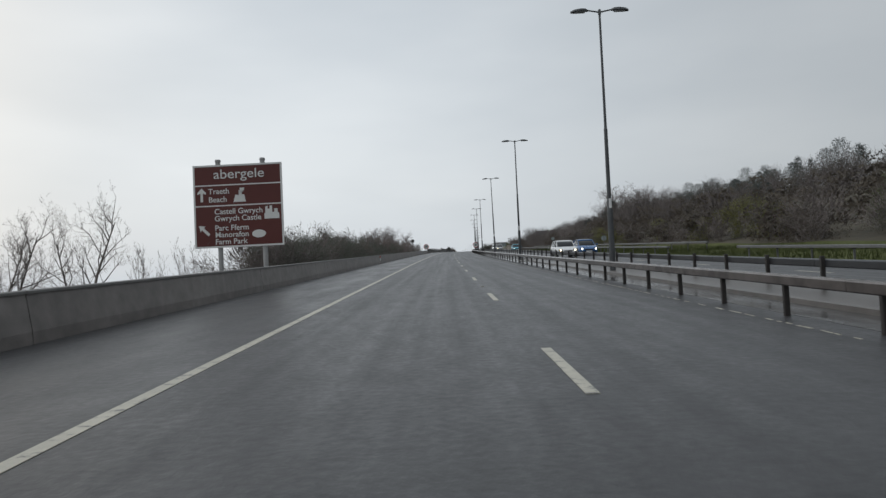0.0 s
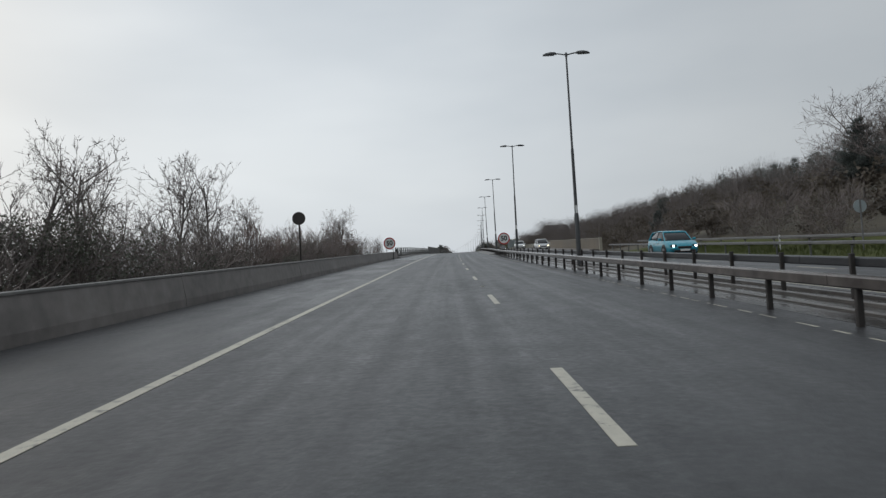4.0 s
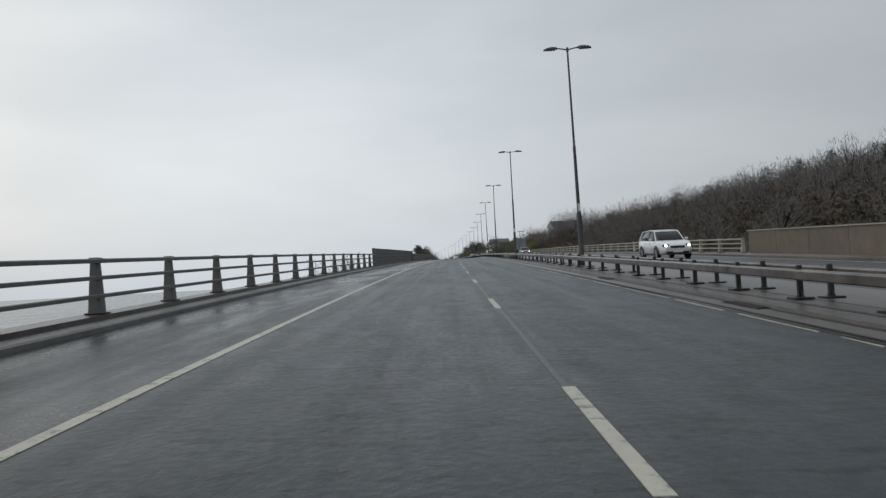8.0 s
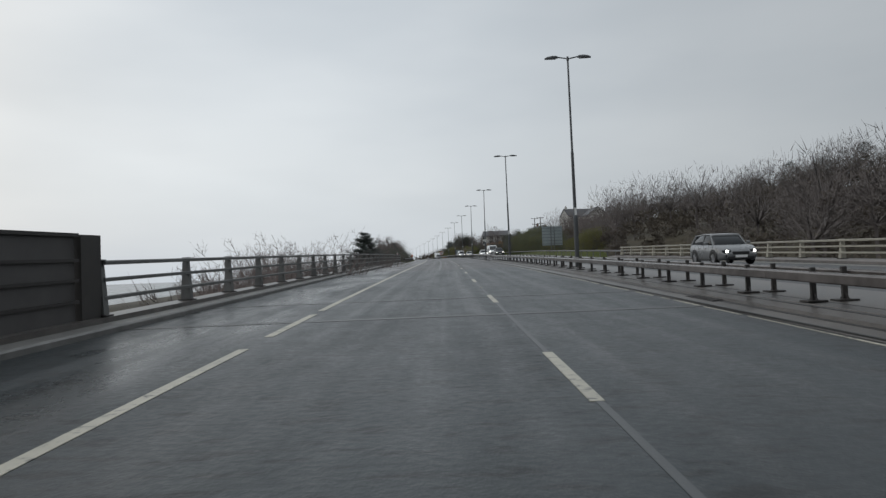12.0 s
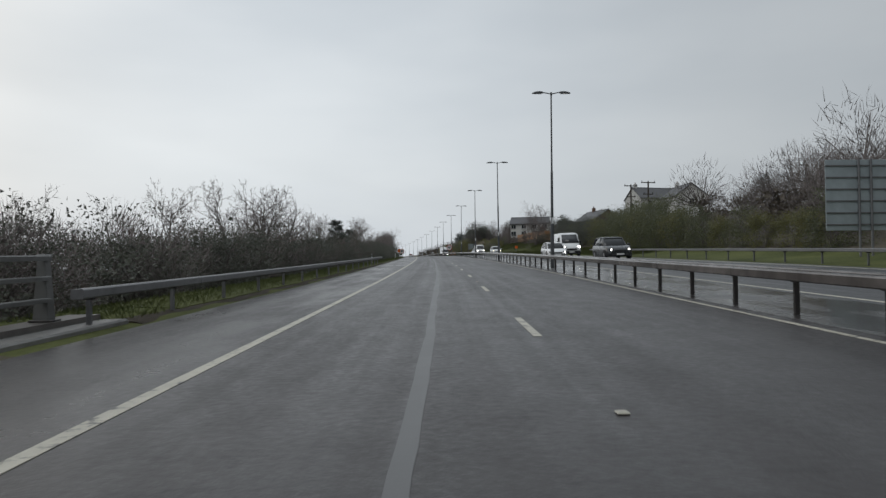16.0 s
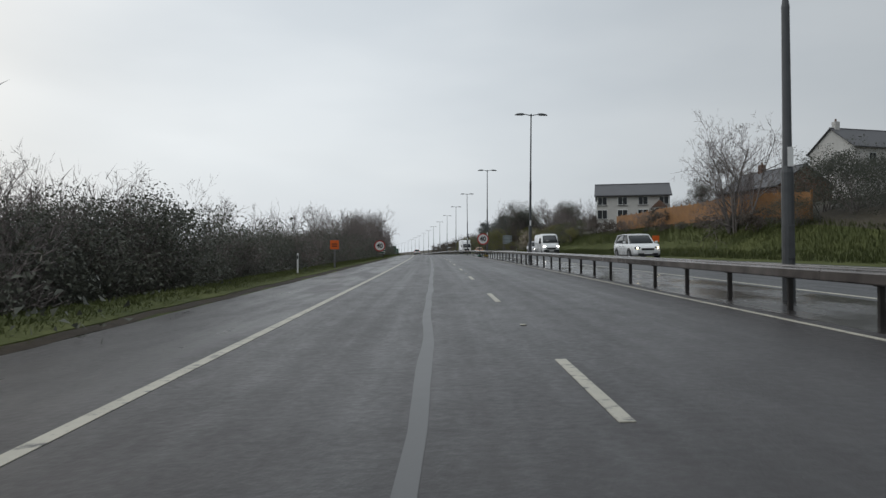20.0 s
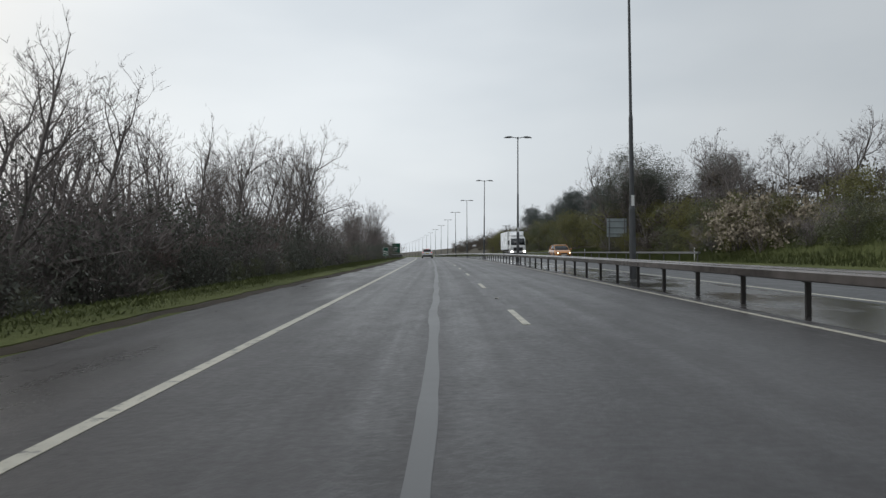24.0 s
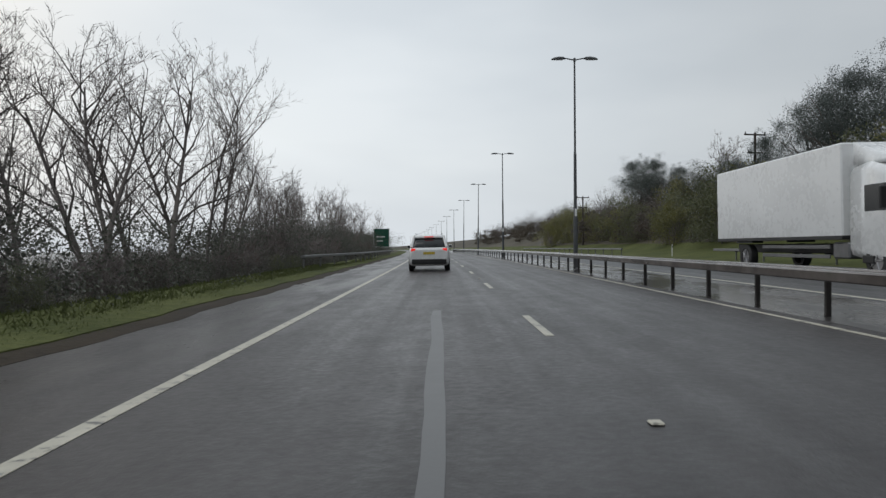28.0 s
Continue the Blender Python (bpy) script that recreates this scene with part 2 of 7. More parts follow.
def puddled(name, colour):
    """Dark wet ground with standing water in its hollows."""
    m = mat(name, colour, 0.4, 0.35, 5.0, 0.5, bump=0.12, grain=25)
    n, l = m.node_tree.nodes, m.node_tree.links
    b, g = n["Principled BSDF"], n["Geometry"]
    pool, cut, mp = n.new("ShaderNodeTexNoise"), n.new("ShaderNodeMapRange"), n.new("ShaderNodeMapping")
    mp.inputs["Scale"].default_value = (1.0, 0.35, 1.0)
    pool.inputs["Scale"].default_value, pool.inputs["Detail"].default_value = 1.1, 5.0
    cut.inputs["From Min"].default_value, cut.inputs["From Max"].default_value = 0.44, 0.66
    cut.inputs["To Min"].default_value, cut.inputs["To Max"].default_value = 0.13, 0.36
    l.new(g.outputs["Position"], mp.inputs["Vector"])
    l.new(mp.outputs["Vector"], pool.inputs["Vector"])
    l.new(pool.outputs["Fac"], cut.inputs["Value"])
    l.new(cut.outputs["Result"], b.inputs["Roughness"])
    return m


def worn_paint(name, colour, under):
    """Road paint, dirty and chipped through to the tarmac."""
    m = mat(name, colour, 0.5, 0.2, 9, 1.2, bump=0.2)
    n, l = m.node_tree.nodes, m.node_tree.links
    b, g = n["Principled BSDF"], n["Geometry"]
    old = b.inputs["Base Color"].links[0].from_socket
    chips, cut, mx = n.new("ShaderNodeTexNoise"), n.new("ShaderNodeMapRange"), n.new("ShaderNodeMix")
    chips.inputs["Scale"].default_value, chips.inputs["Detail"].default_value, chips.inputs["Roughness"].default_value = 5.5, 7.0, 0.7
    cut.inputs["From Min"].default_value, cut.inputs["From Max"].default_value = 0.55, 0.63
    cut.inputs["To Max"].default_value = 0.9
    mx.data_type = "RGBA"
    mx.inputs["B"].default_value = (*under, 1)
    ridge = n.new("ShaderNodeMapping")
    ridge.inputs["Scale"].default_value = (1.0, 1.7, 1.0)
    l.new(g.outputs["Position"], ridge.inputs["Vector"])
    l.new(ridge.outputs["Vector"], chips.inputs["Vector"])
    l.new(chips.outputs["Fac"], cut.inputs["Value"])
    l.new(cut.outputs["Result"], mx.inputs["Factor"])
    l.new(old, mx.inputs["A"])
    l.new(mx.outputs["Result"], b.inputs["Base Color"])
    return m


def glowing(name, colour, strength):
    m = bpy.data.materials.new(name)
    m.use_nodes = True
    b = m.node_tree.nodes["Principled BSDF"]
    b.inputs["Base Color"].default_value = (*colour, 1)
    b.inputs["Emission Color"].default_value = (*colour, 1)
    b.inputs["Emission Strength"].default_value = strength
    b.inputs["Roughness"].default_value = 0.2
    return m


ASPHALT = asphalt("wet_asphalt", (0.039, 0.039, 0.041), 0.44, 0.5, 0.44, 0.35, 0.3)
ASPHALT_BRIDGE = asphalt("wet_bridge_asphalt", (0.024, 0.030, 0.033), 0.42, 0.95, 0.40, 1.0, 0.6)
ASPHALT_OLD = asphalt("worn_brown_asphalt", (0.038, 0.034, 0.034), 0.42, 0.5, 0.40, 0.3, 0.5)
RESERVE = puddled("wet_reservation", (0.05, 0.046, 0.044))
SEALANT = mat("pale_sealant", (0.1, 0.1, 0.1), 0.42, 0.2, 5, 0.7, bump=0.05)
ASPHALT_PATCH = asphalt("darker_relaid_asphalt", (0.03, 0.031, 0.033), 0.43, 0.5, 0.42, 0.4)
SEAM = mat("grey_joint_seam", (0.075, 0.08, 0.083), 0.45, 0.35, 5, 0.7, bump=0.1)
JOINT = mat("dark_joint", (0.03, 0.03, 0.03), 0.4, 0.3)
PAINT_WHITE = worn_paint("road_paint", (0.47, 0.445, 0.37), (0.08, 0.08, 0.08))
CONCRETE = mat("grey_concrete", (0.135, 0.118, 0.11), 0.55, 0.4, 3.0, 0.3, other=(0.2, 0.182, 0.17))
CONCRETE_WET = mat("wet_concrete", (0.075, 0.068, 0.063), 0.36, 0.4, 3.0, 0.35, other=(0.125, 0.113, 0.104))
KERB = mat("kerb_stone", (0.2, 0.195, 0.185), 0.55, 0.35, 4.0, 0.5)
STEEL = mat("galvanised_steel", (0.20, 0.20, 0.205), 0.5, 0.25, 6, 0.8, metal=0.5, bump=0.05)
STEEL_DARK = mat("weathered_steel", (0.055, 0.05, 0.047), 0.5, 0.35, 5, 0.9, metal=0.3, bump=0.1)
BEAM = mat("dirty_beam_steel", (0.085, 0.07, 0.064), 0.2, 0.45, 3, 0.5, metal=0.3, bump=0.05, other=(0.17, 0.15, 0.14))
BEAM_DARK = mat("blackened_beam_steel", (0.045, 0.047, 0.052), 0.4, 0.35, 3, 0.5, metal=0.3, bump=0.1)
LAMP_STEEL = mat("lamp_column_steel", (0.10, 0.105, 0.11), 0.5, 0.3, 4, 0.6, metal=0.3, bump=0.05)
RAIL_GREY = mat("railing_aluminium", (0.16, 0.16, 0.155), 0.5, 0.3, 4, 0.5, metal=0.35, bump=0.06)
RAIL_BEIGE = mat("cream_railing", (0.36, 0.34, 0.28), 0.5, 0.25, 4, 0.5, metal=0.1, bump=0.06)
PANEL_DARK = mat("dark_screen_panel", (0.10, 0.094, 0.092), 0.45, 0.35, 2, 0.25, bump=0.06)
PANEL_BEIGE = mat("brown_screen_panel", (0.16, 0.13, 0.095), 0.55, 0.3, 2, 0.25, bump=0.06)
GRASS = mat("rough_grass", (0.066, 0.086, 0.026), 0.9, 0.4, 6.0, 0.3, bump=0.5, grain=15, other=(0.1, 0.108, 0.042), spec=0.1)
GRASS_BLADE = leafy("grass_blades", (0.085, 0.112, 0.034), (0.145, 0.165, 0.058), soft=1.15, thin=0.45)
SCRUB = mat("scrubby_hillside", (0.052, 0.045, 0.031), 0.85, 0.45, 1.2, 0.08, bump=0.6, grain=4, other=(0.075, 0.063, 0.04))
MUD = mat("muddy_edge", (0.045, 0.036, 0.026), 0.75, 0.45, 5, 0.9, bump=0.6, grain=12, spec=0.12)
BARK = leafy("wet_bark", (0.11, 0.099, 0.092), (0.19, 0.17, 0.157))
TWIG = leafy("bare_twigs", (0.125, 0.108, 0.103), (0.23, 0.198, 0.184))
TWIG_RED = leafy("reddish_twigs", (0.125, 0.093, 0.085), (0.22, 0.168, 0.15))
IVY = leafy("dark_ivy_leaves", (0.075, 0.085, 0.062), (0.13, 0.138, 0.098), soft=0.9, thin=0.4, rough=0.42, shine=0.5)
GREEN_LEAF = leafy("spring_leaves", (0.09, 0.104, 0.045), (0.155, 0.168, 0.065), soft=0.9, thin=0.3, rough=0.42, shine=0.5)
GORSE_LEAF = leafy("gorse_green", (0.11, 0.115, 0.035), (0.24, 0.225, 0.055), soft=0.85, thin=0.3, rough=0.42, shine=0.5)
BLOSSOM = leafy("pale_blossom", (0.17, 0.14, 0.1), (0.36, 0.31, 0.235))
PINE_LEAF = leafy("pine_needles", (0.062, 0.08, 0.075), (0.11, 0.13, 0.115), thin=0.35, rough=0.42, shine=0.5)
BROWN_LEAF = leafy("brown_scrub_leaves", (0.075, 0.062, 0.05), (0.145, 0.116, 0.09), thin=0.4, rough=0.42, shine=0.5)
# hillside woods: distant haze put into the base colours, lifted and evened out
WOOD_TWIG = leafy("hazed_far_twigs", (0.14, 0.122, 0.113), (0.21, 0.183, 0.17), soft=0.95)
WOOD_LEAF = leafy("hazed_far_undergrowth", (0.125, 0.107, 0.086), (0.175, 0.149, 0.118), soft=0.95, thin=0.35)
SIGN_BROWN = mat("brown_sign_face", (0.13, 0.035, 0.03), 0.35, 0.08, 3, 0.6, bump=0)
SIGN_POST = mat("pale_grey_post", (0.42, 0.42, 0.42), 0.5, 0.2, 4, 0.8, bump=0.05)
SIGN_WHITE = mat("white_sign_face", (0.8, 0.81, 0.8), 0.35, 0.06, 3, 0.6, bump=0)
SIGN_RED = mat("red_sign_ring", (0.5, 0.035, 0.03), 0.35, 0.1, 3, 0.6, bump=0)
SIGN_BLACK = mat("black_sign_paint", (0.02, 0.02, 0.022), 0.4, 0.1, bump=0)
SIGN_GREEN = mat("green_sign_face", (0.01, 0.09, 0.055), 0.4, 0.12, bump=0)
SIGN_BACK = mat("grey_sign_back", (0.34, 0.39, 0.41), 0.45, 0.2, 3, 0.6, metal=0.2, bump=0.03)
SIGN_ORANGE = mat("orange_sign_face", (0.75, 0.14, 0.02), 0.45, 0.1, bump=0)
RED_MARK = mat("red_marker", (0.5, 0.05, 0.04), 0.4, 0.15, bump=0)
YELLOW_BAG = mat("yellow_plastic", (0.5, 0.36, 0.03), 0.5, 0.2)
GREEN_BAG = mat("green_plastic", (0.05, 0.16, 0.1), 0.5, 0.2)
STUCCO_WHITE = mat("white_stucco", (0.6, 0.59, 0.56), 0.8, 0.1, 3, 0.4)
SLATE = mat("wet_slate", (0.085, 0.085, 0.09), 0.5, 0.3, 5, 0.6)
BRICK = mat("brown_brick", (0.17, 0.1, 0.07), 0.8, 0.3, 10, 1)
FENCE_WOOD = mat("orange_fence_wood", (0.32, 0.16, 0.06), 0.65, 0.3, 9, 1.2)
POLE_WOOD = mat("dark_pole_wood", (0.06, 0.048, 0.038), 0.7, 0.3)
GLASS_DARK = mat("dark_glass", (0.015, 0.018, 0.02), 0.06, 0.2, 2, 0.5, bump=0, spec=0.6)
TYRE = mat("tyre_rubber", (0.018, 0.018, 0.018), 0.6, 0.3, 20, 3)
TRIM_BLACK = mat("black_plastic", (0.02, 0.02, 0.021), 0.5, 0.25, 10, 2, bump=0.05)
ALLOY = mat("alloy_rim", (0.35, 0.35, 0.36), 0.35, 0.2, 8, 2, metal=0.8, bump=0)
CAR = {k: mat("car_paint_" + k, c, 0.28, 0.07, 6, 1, bump=0, coat=0.6) for k, c in dict(
    white=(0.82, 0.83, 0.83), blue=(0.03, 0.12, 0.3), turquoise=(0.02, 0.28, 0.38), silver=(0.52, 0.53, 0.54), dark=(0.03, 0.033, 0.037),
    grey=(0.2, 0.205, 0.21), orange=(0.5, 0.2, 0.04)).items()}
HEADLIGHT = glowing("headlight", (1.0, 0.97, 0.9), 6.0)
HEADLIGHT_WARM = glowing("warm_headlight", (1.0, 0.85, 0.55), 5.0)
TAIL_RED = glowing("tail_light", (0.6, 0.02, 0.015), 0.8)
PLATE_YELLOW = mat("yellow_plate", (0.6, 0.45, 0.05), 0.5, 0.05, bump=0)
LENS = mat("lamp_lens", (0.35, 0.36, 0.37), 0.2, 0.1, bump=0)
WATER = mat("grey_sea", (0.09, 0.11, 0.12), 0.25, 0.2, 0.3, 0.02, bump=0.3, grain=0.8)


# ---- the road's line: bend per metre, slope and crossfall at knots 49 m apart ----
KNOT = np.array([-20.0 + 49 * i for i in range(20)])
BEND = [1.26, 1.45, 2.34, 2.9, 3.12, 2.86, 2.16, -3.07, -3.69, -3.66, -3.43, -3.09, -3.18, -3.27, -2.89, -2.56, -2.3, -2.12, -2.0, -1.94]
SLOPE = [4.17, 4.32, 4.31, 4.33, 4.09, 3.2, 2.83, 2.27, 2.14, 1.96, 1.6, 1.25, 0.78, 0.36, 0.09, -0.02, -0.09, -0.15, -0.16, -0.16]
FALL = [-1.28, -0.92, -1.02, -1.43, -1.5, 0.06, 0.33, 0.24, 2.29, 2.76, 2.65, 2.29, 1.75, 1.78, 1.62, 1.52, 1.46, 1.42, 1.39, 1.37]
LAMP_SHIFT = [0, -0.9, -2.4, 3.7, 1.1, 1.0, 1.0, 1.3, 0.5, -0.9, -0.4, 0.5, 0.5, -0.7, -1.0, 0.1, 0.4, 0.7, -0.3, 0.1, -0.2, 0.5, -0.2, 0.1]
WAY = np.arange(-300.0, 4600.0)
fade = np.clip((1250 - WAY) / 300, 0, 1)
w_turn = np.cumsum(np.interp(WAY, KNOT, BEND) * 1e-4 * fade)
w_turn -= w_turn[300]
w_x, w_y = np.cumsum(np.sin(w_turn)), np.cumsum(np.cos(w_turn))
w_z = np.cumsum(np.interp(WAY, KNOT, SLOPE) * 1e-2 * np.where(WAY < -20, np.clip((WAY + 300) / 280, 0, 1), 1.0))
w_x, w_y, w_z = w_x - w_x[300], w_y - w_y[300], w_z - w_z[300]
w_fall = np.interp(WAY, KNOT, FALL) * 1e-2


def along(s, lat, h=0.0):
    """World places for distances along the road, offsets to the right of the lane line, and heights over the road's plane (arrays or numbers)."""
    s, lat, h = np.broadcast_arrays(np.asarray(s, float), np.asarray(lat, float), np.asarray(h, float))
    x, y, z, th, fl = (np.interp(s, WAY, a) for a in (w_x, w_y, w_z, w_turn, w_fall))
    return np.stack([x + lat * np.cos(th), y - lat * np.sin(th), z + fl * np.clip(lat, -9, 16) + h], -1)


def stand(s, lat, h=0.0, turn=0.0, size=1.0):
    """Upright pose at a place by the road: y along the road, x to its right."""
    th = float(np.interp(s, WAY, w_turn))
    return Matrix.Translation(along(s, lat, h).tolist()) @ Matrix.Rotation(-th + radians(turn), 4, "Z") @ Matrix.Scale(size, 4)


def mesh_of(name, verts, faces, material, smooth=False):
    me = bpy.data.meshes.new(name)
    me.from_pydata([tuple(v) for v in verts], [], faces)
    for m in material if isinstance(material, (list, tuple)) else [material]:
        me.materials.append(m)
    if smooth:
        me.polygons.foreach_set("use_smooth", [True] * len(me.polygons))
    me.update()
    return me


def part(name, data, material=None, parent=None, label="", at=None):
    """Links a bmesh or mesh as one object under a thing or a part."""
    if isinstance(data, bmesh.types.BMesh):
        me = bpy.data.meshes.new(name)
        data.to_mesh(me)
        data.free()
        me.materials.append(material)
    else:
        me = data
    ob = new(name, me)
    if parent:
        ob.parent = parent
    if at is not None:
        ob.matrix_basis = at
    if label:
        tagged(ob, label)
    return ob


def thing(name, label, category, m=None, group="", kind=""):
    ob = tagged(new(name), label, category, group, kind)
    if m is not None:
        ob.matrix_basis = m
    return ob


def steps(s0, s1, step):
    return np.linspace(s0, s1, max(2, int(round((s1 - s0) / step)) + 1))


def swept(name, profile, s0, s1, material, step=4.0, closed=True, caps=True, uv=False, shift=None):
    """A cross-section (offset, height) carried along the road. shift(s): further offset."""
    st = steps(s0, s1, step)
    k = len(profile)
    vs = []
    for s in st:
        dx = shift(s) if shift else 0.0
        vs.append(along(s, [p[0] + dx for p in profile], [p[1] for p in profile]))
    vs = np.concatenate(vs)
    fs = []
    for i in range(len(st) - 1):
        for j in range(k if closed else k - 1):
            a, b = i * k + j, i * k + (j + 1) % k
            fs.append((a, a + k, b + k, b))
    if closed and caps:
        fs += [tuple(range(k)), tuple(reversed(range((len(st) - 1) * k, len(st) * k)))]
    me = mesh_of(name, vs, fs, material)
    if uv:
        lay = me.uv_layers.new(name="metres")
        co = np.array([(p[0] + (shift(s) if shift else 0), s) for s in st for p in profile])
        idx = np.empty(len(me.loops), int)
        me.loops.foreach_get("vertex_index", idx)
        lay.data.foreach_set("uv", co[idx].ravel())
    return me


def box(x0, x1, y0, y1, z0, z1, bevel=0.0, bm=None):
    b = bm or bmesh.new()
    made = bmesh.ops.create_cube(b, size=1, matrix=Matrix.Translation(((x0 + x1) / 2, (y0 + y1) / 2, (z0 + z1) / 2)) @ Matrix.Diagonal((x1 - x0, y1 - y0, z1 - z0, 1)))
    if bevel:
        es = list({e for v in made["verts"] for e in v.link_edges})
        bmesh.ops.bevel(b, geom=es, offset=bevel, segments=1, affect="EDGES")
    return b


def rod(p, q, r0, r1=None, n=8, bm=None):
    """A tapered round bar from p to q."""
    b = bm or bmesh.new()
    p, q = Vector(p), Vector(q)
    m = Matrix.Translation((p + q) / 2) @ (q - p).to_track_quat("Z", "Y").to_matrix().to_4x4()
    bmesh.ops.create_cone(b, cap_ends=True, segments=n, radius1=r0, radius2=r0 if r1 is None else r1, depth=(q - p).length, matrix=m)
    return b


BR0, BR1 = 154.0, 356.0          # the bridge
LEFT_EDGE, RIGHT_EDGE = -6.57, 3.95

# ---- ground, one sheet to the horizon ----
def blend(x, a, b):
    t = np.clip((x - a) / (b - a), 0, 1)
    return t * t * (3 - 2 * t)


def ground_height(s, lat):
    """Height of the ground over the road's plane."""
    s, lat = np.broadcast_arrays(np.asarray(s, float), np.asarray(lat, float))
    bridge = blend(s, BR0 + 1, BR0 + 14) * (1 - blend(s, BR1 - 16, BR1 - 1))
    early = np.interp(lat, [-100, -40, -20, -14, -10, -7.5], [-12, -7, -2.6, -1.0, -0.35, -0.2])
    late = np.interp(lat, [-100, -40, -16, -11, -8.6, -7.2, -6.2], [-9, -4, -1.2, -0.35, 0.12, 0.1, -0.02])
    left = early + (late - early) * blend(s, 250, 357)
    low = -7.0 + 1.2 * np.sin(s * 0.05)
    left = left + (np.minimum(left, low) - left) * bridge
    hill0 = np.interp(lat, [15, 17, 20, 24, 30, 40, 70, 110, 180, 400], [-0.12, 0.0, 0.25, 0.9, 2.0, 3.6, 9.0, 15.0, 19, 24])
    hill1 = np.interp(lat, [15, 17, 20, 24, 30, 40, 70, 110, 180, 400], [-0.12, 0.05, 0.5, 1.8, 4.0, 5.5, 9.5, 13.0, 16, 20])
    right = hill0 + (hill1 - hill0) * blend(s, 380, 480)
    bank = np.interp(lat, [15, 17, 19, 21, 22.5, 26, 30, 40, 55], [-0.12, 0.05, 0.6, 2.1, 2.9, 3.7, 4.4, 5.6, 7.6])
    right = right + (bank - right) * blend(s, 455, 485) * (1 - blend(s, 540, 575)) * (lat < 55)
    right = right + (np.minimum(right, np.interp(lat, [15, 24, 40, 60, 80, 110, 180, 400], [-5, -4, 0.5, 6.5, 9.3, 13.0, 17, 22])) - right) * bridge
    mid = -0.35 + (-5.0 + 0.35) * bridge
    out = np.where(lat < -6.0, left, np.where(lat > 15.2, right, mid))
    return out + 0.05 * np.sin(s * 0.37 + lat * 1.3) * (np.abs(lat - 4.5) > 13.5)


g_s = np.concatenate([np.arange(-290, -100, 30.0), np.arange(-100, 900, 5.0), np.arange(900, 1500, 40.0), np.arange(1500, 4590, 250.0)])
g_l = np.array([-3500, -1500, -700, -350, -200, -140, -100, -70, -50, -40, -30, -23, -18, -15, -12.5, -10.5, -9.2, -8.4, -7.7, -7.1, -6.55, -6.2, -5.7, 0, 5, 10, 15.0,
                15.4, 16, 17, 18.5, 20, 22, 24, 27, 30, 35, 40, 47, 55, 65, 78, 92, 110, 135, 180, 260, 400, 900, 3500.0])
gs2, gl2 = np.meshgrid(g_s, g_l, indexing="ij")
g_pts = along(gs2, gl2, 0.0)
g_rel = ground_height(gs2, gl2)
g_pts[..., 2] += g_rel
# far to the left the land sinks under the sea
t_sea = blend(-gl2, 60, 180)
g_pts[..., 2] = g_pts[..., 2] * (1 - t_sea) + np.minimum(g_pts[..., 2], -9.0) * t_sea
n_l = len(g_l)
g_faces = [(i * n_l + j, (i + 1) * n_l + j, (i + 1) * n_l + j + 1, i * n_l + j + 1) for i in range(len(g_s) - 1) for j in range(n_l - 1)]
g_me = mesh_of("ground", g_pts.reshape(-1, 3), [tuple(reversed(f)) for f in g_faces], [SCRUB, GRASS], True)
ids = []
for i in range(len(g_s) - 1):
    for j in range(n_l - 1):
        verge = (-9.2 <= g_l[j] < -6 and g_s[i] > 350) or (15 <= g_l[j] < 22 and (g_s[i] < 145 or g_s[i] > 325))
        ids.append(1 if verge else 0)
g_me.polygons.foreach_set("material_index", ids)
tagged(new("ground", g_me), "scrubby embankment and hillside with rough grass verges", "ground", kind="structure")
sea = mesh_of("sea", [(-4800, -1500, -6.5), (-70, -1500, -6.5), (-70, 4800, -6.5), (-4800, 4800, -6.5)], [(0, 1, 2, 3)], WATER)
tagged(new("water", sea), "grey calm sea under an overcast sky", "sea", kind="structure")

# ---- carriageways ----
def surface(name, s0, s1, material, l0, l1, h=0.0, thick=0.3, step=4.0):
    prof = [(l0, h - thick), (l0, h)] + [(l0 + (l1 - l0) * i / 4, h) for i in range(1, 4)] + [(l1, h), (l1, h - thick)]
    return swept(name, prof, s0, s1, material, step, uv=True)


road = thing("road", "wet grey asphalt dual carriageway with worn lane markings", "road", kind="structure")
part("carriageway", surface("carriageway", -290, BR0 - 12, ASPHALT, -6.95, 3.9), parent=road)
part("carriageway", surface("carriageway", BR0 - 12, 300, ASPHALT_BRIDGE, LEFT_EDGE, 3.9), parent=road, label="darker blue-grey ridged asphalt on the bridge")
part("carriageway", surface("carriageway", 300, 1400, ASPHALT_OLD, LEFT_EDGE + 0.3, 3.9), parent=road, label="brownish worn wet asphalt")
part("shoulder_strip", surface("shoulder_strip", BR0 - 12, BR0, ASPHALT, -6.95, LEFT_EDGE - 0.004), parent=road)
far_road = thing("road", "wet asphalt of the opposite carriageway", "road", kind="structure")
part("carriageway", surface("carriageway", -290, 1400, ASPHALT, 6.3, 14.6, step=8.0), parent=far_road)
median = thing("central_reservation", "wet concrete strip between the two carriageways", "median", kind="structure")
part("strip", swept("strip", [(3.9, -0.4), (3.9, 0.004), (6.3, 0.004), (6.3, -0.4)], -290, 154, RESERVE), parent=median)
part("strip", swept("strip", [(3.42, -0.05), (3.42, 0.011), (3.46, 0.035), (3.79, 0.045), (3.80, 0.03), (3.85, 0.03), (3.86, 0.1), (4.22, 0.115), (4.23, 0.1), (4.28, 0.1), (4.29, 0.135), (6.2, 0.16), (6.3, 0.01), (6.3, -0.4)], 154, 330, CONCRETE_WET), parent=median, label="raised wet concrete kerb on the bridge")
